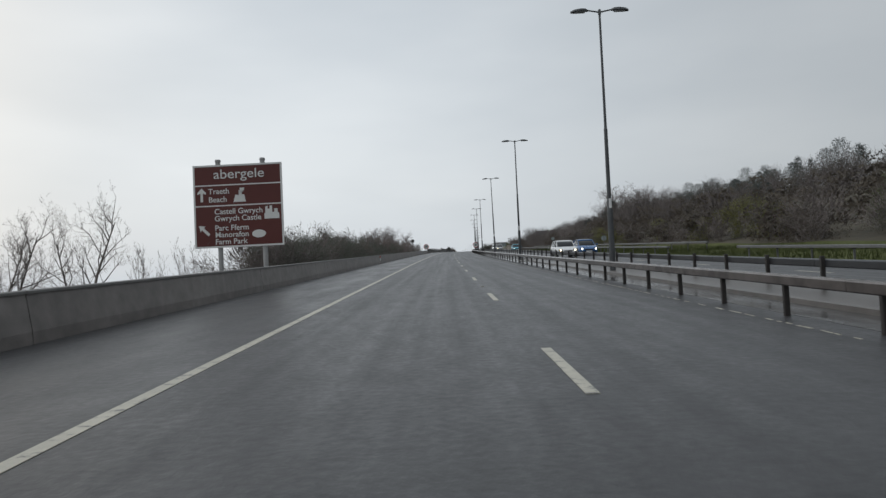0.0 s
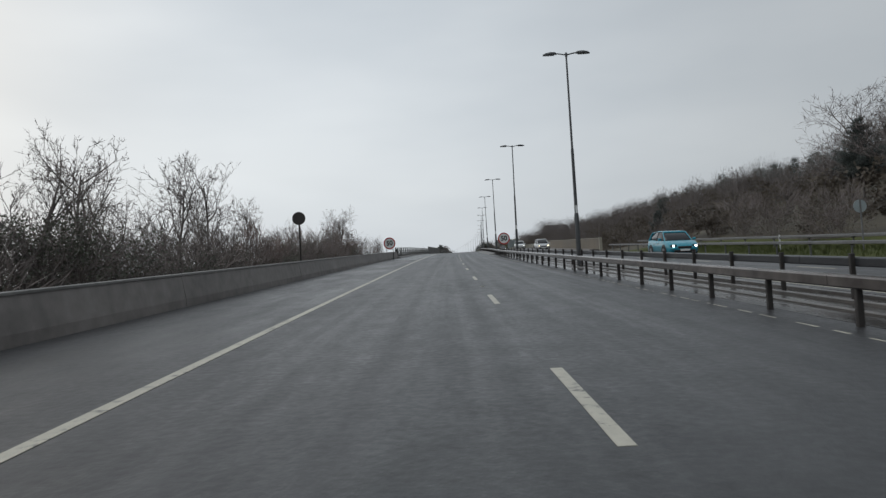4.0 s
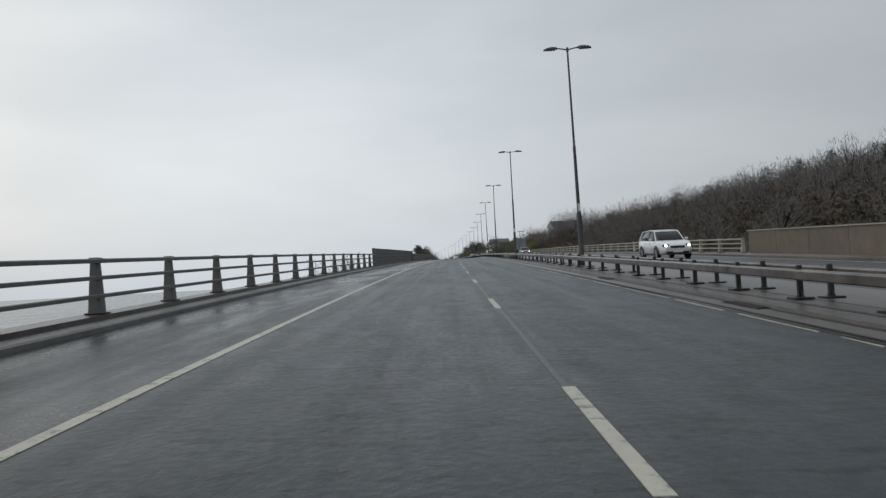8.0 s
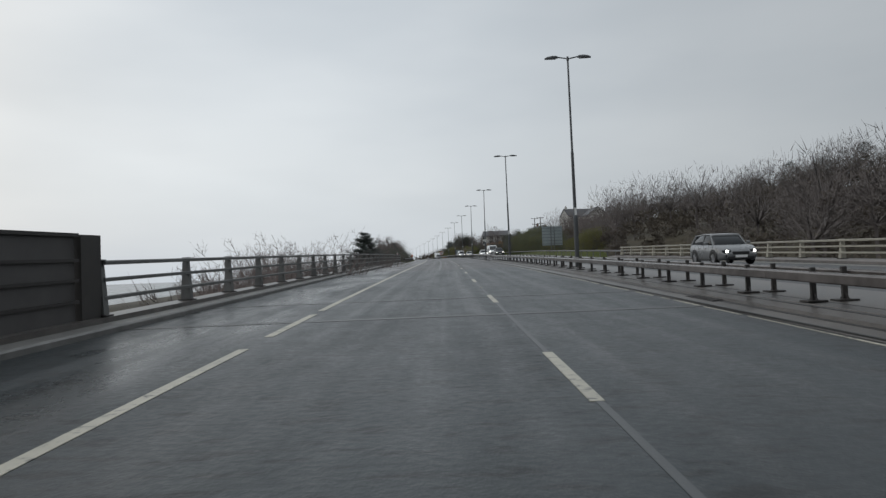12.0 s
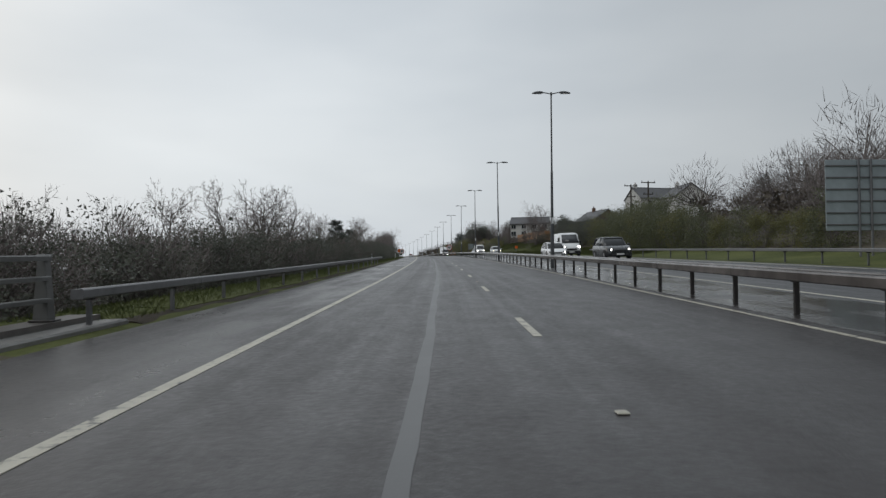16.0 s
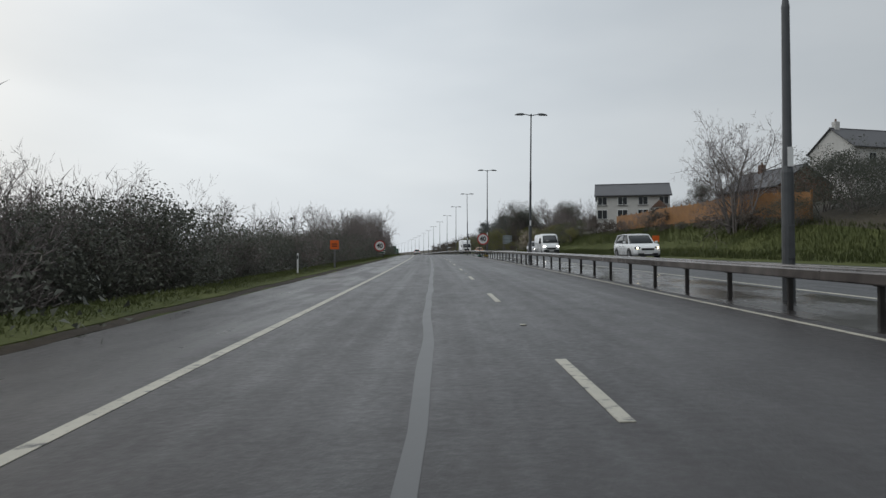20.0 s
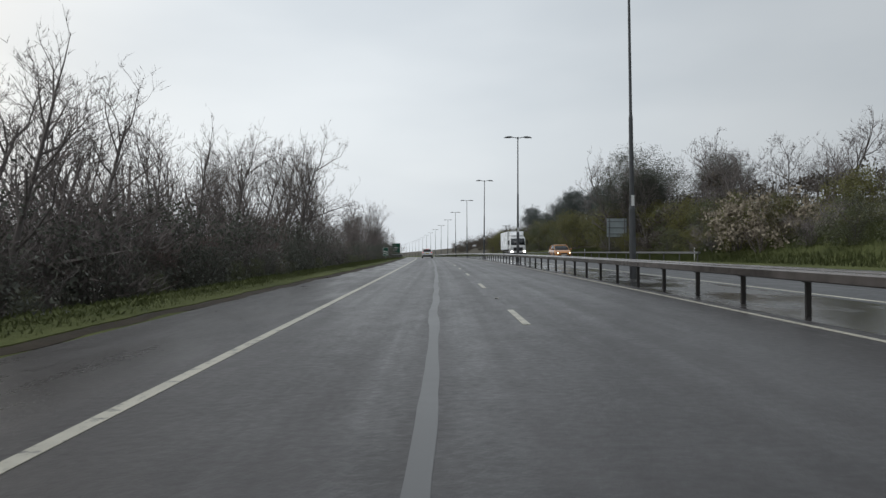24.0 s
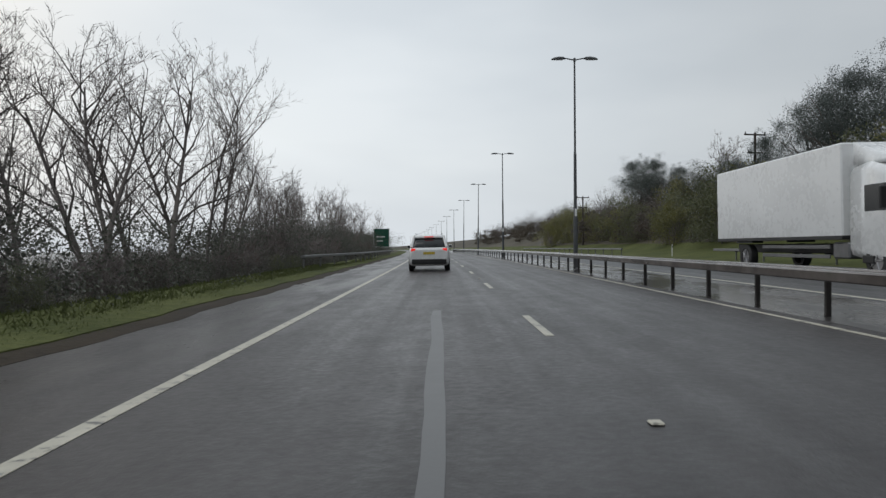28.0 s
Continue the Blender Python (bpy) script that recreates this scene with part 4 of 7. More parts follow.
def street_lamp(m):
    ob = thing("street_lamp", "tall twin-arm grey steel street lamp, unlit, in the central reservation", "street lamp", m, "street lamps")
    part("base_shaft", rod((0, 0, -0.35), (0, 0, 2.3), 0.11, 0.105, 12), LAMP_STEEL, ob)
    part("collar", rod((0, 0, 2.3), (0, 0, 2.42), 0.107, 0.082, 12), LAMP_STEEL, ob)
    part("lower_pole", rod((0, 0, 2.4), (0, 0, 5.3), 0.08, 0.068, 12), LAMP_STEEL, ob)
    part("collar", rod((0, 0, 5.28), (0, 0, 5.42), 0.072, 0.054, 12), LAMP_STEEL, ob)
    part("pole", rod((0, 0, 5.4), (0, 0, 9.76), 0.052, 0.04, 12), LAMP_STEEL, ob)
    part("number_plate", box(-0.05, 0.05, -0.112, -0.104, 2.4, 2.75), SIGN_WHITE, ob, "small pale plate band")
    part("service_door", box(-0.06, 0.06, -0.118, -0.104, 0.75, 1.35, 0.006), LAMP_STEEL, ob)
    part("bracket", rod((0, 0, 9.66), (0, 0, 9.84), 0.058, 0.05, 10), LAMP_STEEL, ob)
    for sg in (-1, 1):
        part("arm", rod((0, 0, 9.74), (sg * 0.47, 0, 9.83), 0.032, 0.028, 8), LAMP_STEEL, ob)
        hd = part("lamp_head", lamp_head(sg), LAMP_STEEL, ob, at=Matrix.Translation((0, 0, 9.80)))
        part("lens", box(sg * 0.54 if sg > 0 else -0.96, 0.96 if sg > 0 else -0.54, -0.085, 0.085, -0.05, -0.02, 0.01), LENS, hd)
    return ob


first_lamp = None
for k in range(-1, 36):
    s = 13.9 + 30.81 * k + (LAMP_SHIFT[k] if 0 <= k < len(LAMP_SHIFT) else 0)
    base = 0.15 if 154 < s < 330 else 0.0
    m = stand(s, 5.1, base) @ pose(0, 0, 0, 0.4 * math.sin(k * 2.1), 0.5 * math.sin(k * 1.7 + 1), 0)
    if first_lamp is None:
        first_lamp = street_lamp(m)
    else:
        copy_thing(first_lamp, m)


# ---- vegetation ----
def tubes(segs, sides=3):
    """Tapered prisms from rows of (start, end, radius, radius)."""
    P = np.array([s[0] for s in segs], float)
    Q = np.array([s[1] for s in segs], float)
    r0, r1 = np.array([s[2] for s in segs]), np.array([s[3] for s in segs])
    d = Q - P
    d /= np.maximum(np.linalg.norm(d, axis=1), 1e-6)[:, None]
    ref = np.where(np.abs(d[:, 2:3]) > 0.9, [[1.0, 0, 0]], [[0, 0, 1.0]])
    u = np.cross(d, ref)
    u /= np.linalg.norm(u, axis=1)[:, None]
    v = np.cross(d, u)
    out = []
    for c, r in ((P, r0), (Q, r1)):
        for k in range(sides):
            a = 2 * math.pi * k / sides
            out.append(c + r[:, None] * (math.cos(a) * u + math.sin(a) * v))
    V = np.stack(out, 1).reshape(-1, 3)
    base = np.arange(len(segs))[:, None] * 2 * sides
    F = np.concatenate([base + np.array([[k, (k + 1) % sides, sides + (k + 1) % sides, sides + k]]) for k in range(sides)])
    return V, F


def ribbons(segs):
    """The finest twigs: thin blades."""
    P = np.array([s[0] for s in segs], float)
    Q = np.array([s[1] for s in segs], float)
    r = np.array([s[2] for s in segs])[:, None] * 1.5
    d = Q - P
    u = np.cross(d, np.sin(P * 37.0) + np.array([0.1, 0.2, 0.3]))
    u *= r / np.maximum(np.linalg.norm(u, axis=1), 1e-6)[:, None]
    V = np.stack([P - u, P + u, Q], 1).reshape(-1, 3)
    return V, np.arange(3 * len(segs)).reshape(-1, 3)


def leaves(rng, centres, size, stretch=1.0, droop=0.0):
    """Small pointed leaves of random turn at the centres."""
    n = len(centres)
    a = rng.normal(size=(n, 3))
    a[:, 2] -= droop
    a /= np.linalg.norm(a, axis=1)[:, None]
    b = np.cross(a, rng.normal(size=(n, 3)))
    b /= np.linalg.norm(b, axis=1)[:, None]
    s = size * rng.uniform(0.6, 1.4, n)[:, None]
    a, b = a * s * stretch, b * s
    V = np.stack([centres - a - b * 0.35, centres + a - b * 0.35, centres + b * 0.75], 1).reshape(-1, 3)
    return V, np.arange(3 * n).reshape(-1, 3)


def grow(seed, tall, stems=1, spread=0.9, counts=(8, 6, 5, 3), ratio=(0.55, 0.5, 0.5, 0.5), radius=0.11, rise=0.25, bare=0.25, lean=0.15, thin=0.0065):
    """A leafless tree's segments, by level."""
    rng = np.random.default_rng(seed)
    levels = [[] for _ in range(len(counts) + 1)]

    def branch(p, d, length, r, lv):
        n = 4 if lv == 0 else (3 if lv < 2 else (2 if lv < len(counts) else 1))
        pts = [p]
        q = p
        for i in range(n):
            d = d + rng.normal(size=3) * (0.10 if lv == 0 else 0.2) + np.array([0, 0, rise * 0.4])
            d = d / np.linalg.norm(d)
            q2 = q + d * length / n
            ra, rb = max(thin, r * (1 - 0.75 * i / n)), max(thin * 0.8, r * (1 - 0.75 * (i + 1) / n))
            levels[lv].append((q, q2, ra, rb))
            q = q2
            pts.append(q)
        if lv >= len(counts):
            return
        k = counts[lv]
        for j in range(k):
            f = bare + (1 - bare) * (j + rng.uniform(0, 1)) / k if lv == 0 else rng.uniform(0.2, 1.0)
            x = f * n
            i = min(int(x), n - 1)
            o = pts[i] + (pts[i + 1] - pts[i]) * (x - i)
            side = rng.normal(size=3)
            side -= side @ d * d
            side /= np.linalg.norm(side)
            dd = d * rng.uniform(0.35, 0.9) + side * spread * rng.uniform(0.6, 1.1) + np.array([0, 0, rise])
            branch(o, dd / np.linalg.norm(dd), length * ratio[lv] * rng.uniform(0.65, 1.2) * (1.15 - 0.5 * f if lv == 0 else 1), max(thin, r * (0.46 - 0.18 * f)), lv + 1)

    for k in range(stems):
        d = np.array([rng.normal() * lean, rng.normal() * lean, 1.0])
        o = np.array([rng.normal() * 0.12 * (stems > 1), rng.normal() * 0.12 * (stems > 1), -0.3])
        branch(o, d / np.linalg.norm(d), tall * rng.uniform(0.75, 1.0) * 0.72, radius * rng.uniform(0.7, 1.0), 0)
    return levels


def tree_meshes(name, lv, split=2, bark=BARK, twig=TWIG, sides=5, fine=0.0048):
    low = [s for l in lv[:split] for s in l]
    high = [s for l in lv[split:-2] for s in l] or lv[-2][:3]
    a = mesh_of("trunk", *[x.tolist() for x in tubes(low, sides)], bark, True)
    V, F = tubes(high, 3)
    R, G = ribbons([(p, q, min(r, fine), t) for l in lv[max(split, len(lv) - 2):] for p, q, r, t in l])
    b = mesh_of("crown", np.concatenate([V, R]).tolist(), F.tolist() + (G + len(V)).tolist(), twig)
    return a, b


def tree_thing(name, label, cat, pairs):
    ob = thing(name, label, cat)
    for n, me in pairs:
        o = part(n, me, parent=ob)
        if n == "trunk" and name == "sapling":
            o.name = "stems"
            tagged(o, "thin bare stems", kind="stuff")
        if n == "brushwood":
            tagged(o, "tangle of fine bare twigs", kind="stuff")
    return ob


def blob_points(rng, n, rx, ry, rz, cz, rough=0.35, shell=0.55):
    """Points in an uneven rounded mass, thicker near its skin, in clumps."""
    k = max(6, min(n // 60, 70 if n < 20000 else 240))
    lo, hi = (0.1, 0.23) if n < 20000 else (0.07, 0.16)
    c = rng.normal(size=(k, 3))
    c /= np.linalg.norm(c, axis=1)[:, None]
    c *= rng.uniform(shell, 1.0 + rough, (k, 1))
    idx = rng.integers(0, k, n)
    p = c[idx] + np.clip(rng.normal(size=(n, 3)), -1.5, 1.5) * rng.uniform(lo, hi, (k, 1))[idx]
    p = p * np.array([rx, ry, rz]) + np.array([0, 0, cz])
    p[:, 2] = np.abs(p[:, 2])
    return p


PROTO = {}


def proto(key, name, label, cat, pairs):
    PROTO[key] = (name, label, cat, pairs)


for i in range(3):
    lv = grow(10 + i, 6.0, 1, 0.95, (11, 6, 5, 4), radius=0.09, bare=0.14, lean=0.2, thin=0.0052)
    proto("bare%d" % i, "bare_tree", "leafless branching tree with fine dark twigs", "tree", list(zip(("trunk", "crown"), tree_meshes("bare", lv))))
for i in range(3):
    lv = grow(30 + i, 9.5, 1 + i % 2, 0.74, (13, 6, 5, 3), (0.42, 0.5, 0.5, 0.5), radius=0.115, rise=0.24, bare=0.24, thin=0.0055)
    proto("tall%d" % i, "bare_tree", "tall leafless tree with upright limbs and thin twigs", "tree", list(zip(("trunk", "crown"), tree_meshes("tall", lv))))
for i in range(2):
    lv = grow(20 + i, 5.0, 4, 1.0, (8, 6, 4, 3), (0.6, 0.55, 0.5, 0.45), radius=0.06, rise=0.14, bare=0.1, lean=0.5, thin=0.005)
    proto("round%d" % i, "bare_tree", "broad rounded leafless shrub tree with a haze of fine twigs", "tree", list(zip(("trunk", "crown"), tree_meshes("round", lv))))
for i in range(2):
    lv = grow(50 + i, 5.0, 5, 0.7, (6, 5, 3), (0.4, 0.45, 0.5), radius=0.035, rise=0.5, bare=0.3, lean=0.22)
    proto("sapling%d" % i, "sapling", "thin leafless saplings growing in a clump", "tree", list(zip(("trunk", "crown"), tree_meshes("sapling", lv, 1, TWIG, TWIG, 3))))
for i in range(3):
    rng = np.random.default_rng(70 + i)
    lv = grow(60 + i, 3.5, 6, 0.85, (5, 5, 4), (0.5, 0.52, 0.55), radius=0.04, rise=0.25, bare=0.1, lean=0.42, thin=0.009)
    tr, cr = tree_meshes("thicket", lv, 1, BARK, TWIG if i else TWIG_RED, 3)
    brush = blob_points(rng, 700, 1.5, 1.5, 1.25, 1.1, 0.35, 0.3)
    tips = brush + (brush - np.array([0, 0, -0.4])) * rng.uniform(0.08, 0.22, (700, 1)) + rng.normal(size=(700, 3)) * 0.12
    R, G = ribbons([(p, q, 0.0095, 0.005) for p, q in zip(brush, tips)])
    part_me = mesh_of("brushwood", R.tolist(), G.tolist(), TWIG if i else TWIG_RED)
    V, F = leaves(rng, blob_points(rng, 2300, 1.4, 1.4, 0.95, 0.75, 0.3, 0.2), 0.032)
    ivy = mesh_of("foliage", V.tolist(), F.tolist(), IVY if i < 2 else BROWN_LEAF)
    proto("thicket%d" % i, ("hawthorn_bush", "ivy_bush", "bramble_bush")[i], ("dense thorny bush with reddish bare twigs over dark leaves", "dark ivy-covered bush with bare twigs", "brown tangled bramble bush with bare twigs")[i], "bush", [("trunk", tr), ("crown", cr), ("brushwood", part_me), ("foliage", ivy)])
for i in range(2):
    rng = np.random.default_rng(90 + i)
    lv = grow(80 + i, 3.0, 6, 0.8, (6, 5), (0.5, 0.5), radius=0.05, rise=0.3, bare=0.1, lean=0.4)
    tr, cr = tree_meshes("hedge", lv, 1, BARK, TWIG, 3)
    V, F = leaves(rng, blob_points(rng, 6400, 1.7, 1.7, 1.5, 1.5, 0.2, 0.45), 0.05)
    proto("hedge%d" % i, "hedge_bush", "broad green hedge bush in spring leaf", "bush", [("trunk", tr), ("crown", cr), ("foliage", mesh_of("foliage", V.tolist(), F.tolist(), GREEN_LEAF if i == 0 else GORSE_LEAF))])
rng = np.random.default_rng(95)
V, F = leaves(rng, blob_points(rng, 9500, 1.75, 1.75, 1.3, 1.2, 0.2, 0.4), 0.034)
proto("ivy0", "ivy_bush", "dense dark green ivy-covered bush", "bush", [("trunk", tr), ("crown", cr), ("foliage", mesh_of("foliage", V.tolist(), F.tolist(), IVY))])
rng = np.random.default_rng(99)
lv = grow(88, 2.6, 6, 0.8, (6, 5), (0.5, 0.5), radius=0.04, rise=0.3, bare=0.1, lean=0.4)
tr, cr = tree_meshes("scrub", lv, 1, BARK, TWIG_RED, 3)
V, F = leaves(rng, blob_points(rng, 1500, 1.5, 1.5, 1.1, 1.0, 0.3, 0.4), 0.09)
proto("scrub0", "scrub_bush", "brown winter scrub bush", "bush", [("trunk", tr), ("crown", cr), ("foliage", mesh_of("foliage", V.tolist(), F.tolist(), BROWN_LEAF))])
V, F = leaves(rng, blob_points(rng, 1500, 1.9, 1.9, 1.2, 1.4, 0.3, 0.5), 0.10)
proto("blossom0", "blossom_bush", "bush covered in pale cream blossom", "bush", [("trunk", tr), ("crown", cr), ("foliage", mesh_of("foliage", V.tolist(), F.tolist(), BLOSSOM))])


def pine_meshes(seed, tall, width, whorls, low=0.12, taper=0.62, flat=0.13):
    rng = np.random.default_rng(seed)
    segs = [((0, 0, -0.4), (0.05, 0, tall * 0.5), 0.16, 0.11), ((0.05, 0, tall * 0.5), (0, 0.04, tall * 0.97), 0.11, 0.02)]
    pts = []
    for w in range(whorls):
        f = low + (1 - low) * (w + rng.uniform(0, 0.6)) / whorls
        reach = width * 0.5 * (1 - f) ** taper * rng.uniform(0.75, 1.2) + 0.22
        for k in range(7):
            a = rng.uniform(0, 2 * math.pi)
            r = reach * rng.uniform(0.65, 1.12)
            z = f * tall
            tip = np.array([r * math.cos(a), r * math.sin(a), z + r * rng.uniform(0.12, 0.55)])
            segs.append(((0, 0, z - 0.15), tuple(tip), 0.035, 0.012))
            m = int(70 + 260 * r)
            t = rng.uniform(0.25, 1.05, m)[:, None]
            pts.append(np.array([0, 0, z - 0.15]) * (1 - t) + tip * t + rng.normal(size=(m, 3)) * np.array([0.17, 0.17, flat]) * (0.6 + 0.22 * r))
    V, F = leaves(rng, np.concatenate(pts), 0.034, 1.7)
    return mesh_of("trunk", *[x.tolist() for x in tubes(segs, 5)], BARK, True), mesh_of("crown", V.tolist(), F.tolist(), PINE_LEAF)


proto("pine0", "pine_tree", "dark green conifer with layered needle branches", "tree", list(zip(("trunk", "crown"), pine_meshes(5, 9.0, 6.4, 18, 0.34, 0.75, 0.1))))
proto("pine1", "pine_tree", "dark evergreen with a ragged dense crown", "tree", list(zip(("trunk", "crown"), pine_meshes(6, 9.0, 5.0, 15, 0.3))))
rng = np.random.default_rng(27)
lv = grow(27, 9.0, 1, 0.8, (7, 4, 3), radius=0.18, bare=0.5, rise=0.3)
tr, cr = tree_meshes("scots", lv, 2)
V, F = leaves(rng, np.concatenate([blob_points(rng, 20001, 2.7, 2.7, 2.0, 5.9, 0.15, 0.2), blob_points(rng, 8500, 1.7, 1.7, 1.5, 7.9, 0.15, 0.2)]), 0.04)
proto("scots0", "pine_tree", "dark pine with a broad rounded needle crown", "tree", [("trunk", tr), ("branch_spread", cr), ("crown", mesh_of("crown", V.tolist(), F.tolist(), PINE_LEAF))])
rng = np.random.default_rng(17)
lv = grow(17, 7.5, 1, 0.8, (9, 6, 4), radius=0.14, bare=0.2)
tr, cr = tree_meshes("holm", lv, 2)
V, F = leaves(rng, blob_points(rng, 32000, 2.6, 2.6, 2.6, 4.4, 0.12, 0.15), 0.036)
proto("holm0", "evergreen_tree", "dense dark broadleaf evergreen tree", "tree", [("trunk", tr), ("branch_spread", cr), ("crown", mesh_of("crown", V.tolist(), F.tolist(), IVY))])

rng = np.random.default_rng(41)
lv = grow(43, 10.0, 3, 1.0, (9, 7, 6, 4), (0.6, 0.55, 0.5, 0.5), radius=0.2, rise=0.2, bare=0.15, lean=0.5, thin=0.009)
proto("dome0", "bare_tree", "great rounded leafless tree with upswept branches on the hillside", "tree", list(zip(("trunk", "crown"), tree_meshes("dome", lv, fine=0.012))))

FIRST = {}
v_rng = np.random.default_rng(4)


def plant(key, s, lat, size=1.0, tall=1.0, sink=0.0, group=""):
    """Sets a copy of a plant on the ground beside the road."""
    h = float(ground_height(s, lat)) - 0.05 - sink
    m = stand(s, lat, h, v_rng.uniform(0, 360), 1.0) @ Matrix.Diagonal((size, size, size * tall, 1))
    if key not in FIRST:
        FIRST[key] = tree_thing(*PROTO[key])
        FIRST[key].matrix_basis = m
        return FIRST[key]
    o = copy_thing(FIRST[key], Matrix.Identity(4))
    o.matrix_basis = m
    return o


def reach(key):
    """How high a plant's mass reaches: its leaves where it has them, else its twigs."""
    leafy_kind = key.startswith(("hedge", "ivy", "blossom", "scrub"))
    pairs = [me for name, me in PROTO[key][3] if name == "foliage" and leafy_kind] or [me for name, me in PROTO[key][3]]
    return max(v.co.z for me in pairs for v in me.vertices)


def plant_to(key, s, lat, top, wide=1.0):
    """A plant that reaches a height over the road."""
    h = top - float(ground_height(s, lat))
    size = h / reach(key)
    return plant(key, s, lat, size * wide, 1 / wide)


pick = lambda keys: keys[int(v_rng.integers(0, len(keys)))]
BARES, TALLS, THICK, SAP = ["bare0", "bare1", "bare2"], ["tall0", "tall1", "tall2"], ["thicket0", "thicket1", "thicket2"], ["sapling0", "sapling1"]
# left, behind the concrete wall
for s, lat, k, top in ((4.9, -11.3, "tall0", 3.0), (3.9, -12.0, "tall1", 2.9), (6.0, -12.4, "tall2", 2.6), (8.2, -11.3, "tall2", 3.75), (9.4, -12.2, "tall0", 2.9), (13.0, -11.6, "sapling1", 2.0), (16, -11.4, "sapling0", 2.2), (-1, -12.5, "bare1", 2.6),
                       (29, -11.2, "bare0", 3.2), (33, -11.6, "bare1", 3.0), (40, -12, "round0", 3.3), (45.8, -11.4, "bare2", 4.1), (50, -12, "round1", 3.7), (52.6, -11.3, "bare1", 3.8), (58, -11.6, "bare0", 3.4),
                       (65, -12, "bare2", 3.2), (71, -11.5, "round0", 3.3), (75, -11.5, "bare1", 3.2), (78, -11, "bare2", 4.3), (82.5, -11.8, "bare1", 4.6), (92, -11.5, "bare0", 4.4), (95.5, -11.2, "bare1", 4.8), (105.5, -11.5, "bare2", 5.4), (111, -12, "bare1", 5.0), (80.6, -11.3, "bare0", 4.7), (84, -12, "bare2", 4.3), (89, -11.3, "bare1", 4.2), (98.4, -11.3, "bare2", 5.2), (103, -12, "bare1", 4.6),
                       (108.7, -11.4, "bare0", 5.9), (116, -12, "bare2", 4.6), (126, -12.5, "bare1", 4.0), (139, -12.5, "bare1", 4.0), (141.5, -11.6, "bare1", 5.0), (144.5, -11.3, "bare2", 5.7), (147.5, -11.6, "bare0", 4.8), (151, -11.4, "bare1", 3.6)):
    plant_to(k, s, lat, top)
for s, lat, k, size in ((150, -9.6, "sapling0", 0.72), (153, -9.2, "sapling1", 0.66)):
    plant(k, s, lat, size)
for s in np.arange(10, 151, 3.3):
    far = s < 24
    plant(pick(THICK), s, -10.6 + v_rng.normal() * 0.5 - 1.5 * far, v_rng.uniform(0.85, 1.1) * (0.45 if far else 1), 1.0)
    if s > 24:
        plant(pick(THICK + SAP[:1]), s + 1, -12.8 + v_rng.normal() * 0.6, v_rng.uniform(1.0, 1.3), 1.05)
for s, top in ((28, 2.5), (30.8, 2.7), (33, 3.0), (35.6, 3.0), (38.5, 2.5), (41, 2.9), (44.6, 2.9), (46.8, 3.4), (49.2, 3.0), (53, 2.6), (57, 2.5), (62, 2.9), (66, 2.5), (70, 2.6), (78, 2.5), (86, 2.8), (96, 2.9), (449.4, 2.9), (452, 3.4), (454.6, 3.3), (463, 2.4), (472, 2.5)):
    plant_to("ivy0", s, -10.7 + v_rng.normal() * 0.3, top, 1.15)
for s in (361, 368, 374, 382, 391, 400, 408, 416, 424, 433, 441, 448, 457, 464, 515, 528, 541, 553, 566, 576, 584, 592):
    plant_to("ivy0", s, -10.5 + v_rng.normal() * 0.3, v_rng.uniform(2.0, 2.9) if s < 446 else v_rng.uniform(1.7, 2.3), 1.2)
# seen over the bridge railing: growth on the low ground
for s, lat, k, size, tall in ((196, -11, "sapling1", 1.3, 1.05), (207, -11, "sapling0", 1.2, 1.15),
                              (329, -12, "bare2", 1.4, 1.05), (335, -10.5, "bare1", 1.25, 1.02), (346.9, -11.3, "pine0", 1.26, 0.80),
                              (340, -10.2, "thicket0", 1.7, 1.2), (352, -12.5, "bare0", 1.05, 1.0)):
    plant(k, s, lat, size, tall)
for s, lat, k, top in ((160.6, -9.7, "tall0", 2.9), (162.0, -9.9, "tall1", 3.2), (163.4, -9.6, "tall2", 3.0), (164.9, -10, "tall0", 2.7), (215.5, -9.5, "bare1", 1.3), (218.8, -9.4, "bare2", 1.45), (222, -9.6, "bare0", 1.55), (224.8, -9.5, "bare1", 1.6)):
    plant_to(k, s, lat, top, 0.75)
for s, lat, k, top in ((290.5, -11.5, "round0", 1.7), (294.5, -11.8, "round1", 2.2), (298.5, -11.3, "round0", 2.5), (302, -12.2, "round1", 2.8), (306, -11.6, "round0", 3.2), (311, -12, "round1", 3.5), (316, -11.6, "round0", 3.2), (321, -12.2, "round1", 2.8), (327, -11.8, "round0", 2.6)):
    plant_to(k, s, lat, top)
for s in np.arange(288, 331, 2.9):
    plant_to(pick(THICK[:2]), s, -10.6 + v_rng.normal() * 0.3, float(np.interp(s, [288, 294, 301, 315, 330], [1.0, 1.7, 2.1, 1.9, 2.2])), 0.9)
for s in np.arange(291, 350, 3.6):
    plant(pick(THICK), s, -12.5 + v_rng.normal() * 0.8, v_rng.uniform(1.5, 1.9), 1.15)
for s, k, top in ((337.6, "thicket1", 0.6), (339.5, "ivy0", 0.5), (341.8, "thicket0", 0.8), (344.2, "ivy0", 0.7), (346.6, "thicket1", 0.8), (349.2, "ivy0", 0.9), (352, "thicket0", 1.2), (354.6, "ivy0", 1.4), (338.6, "bare1", 1.6)):
    plant_to(k, s, -9.7 + v_rng.normal() * 0.2, top, 1.0)
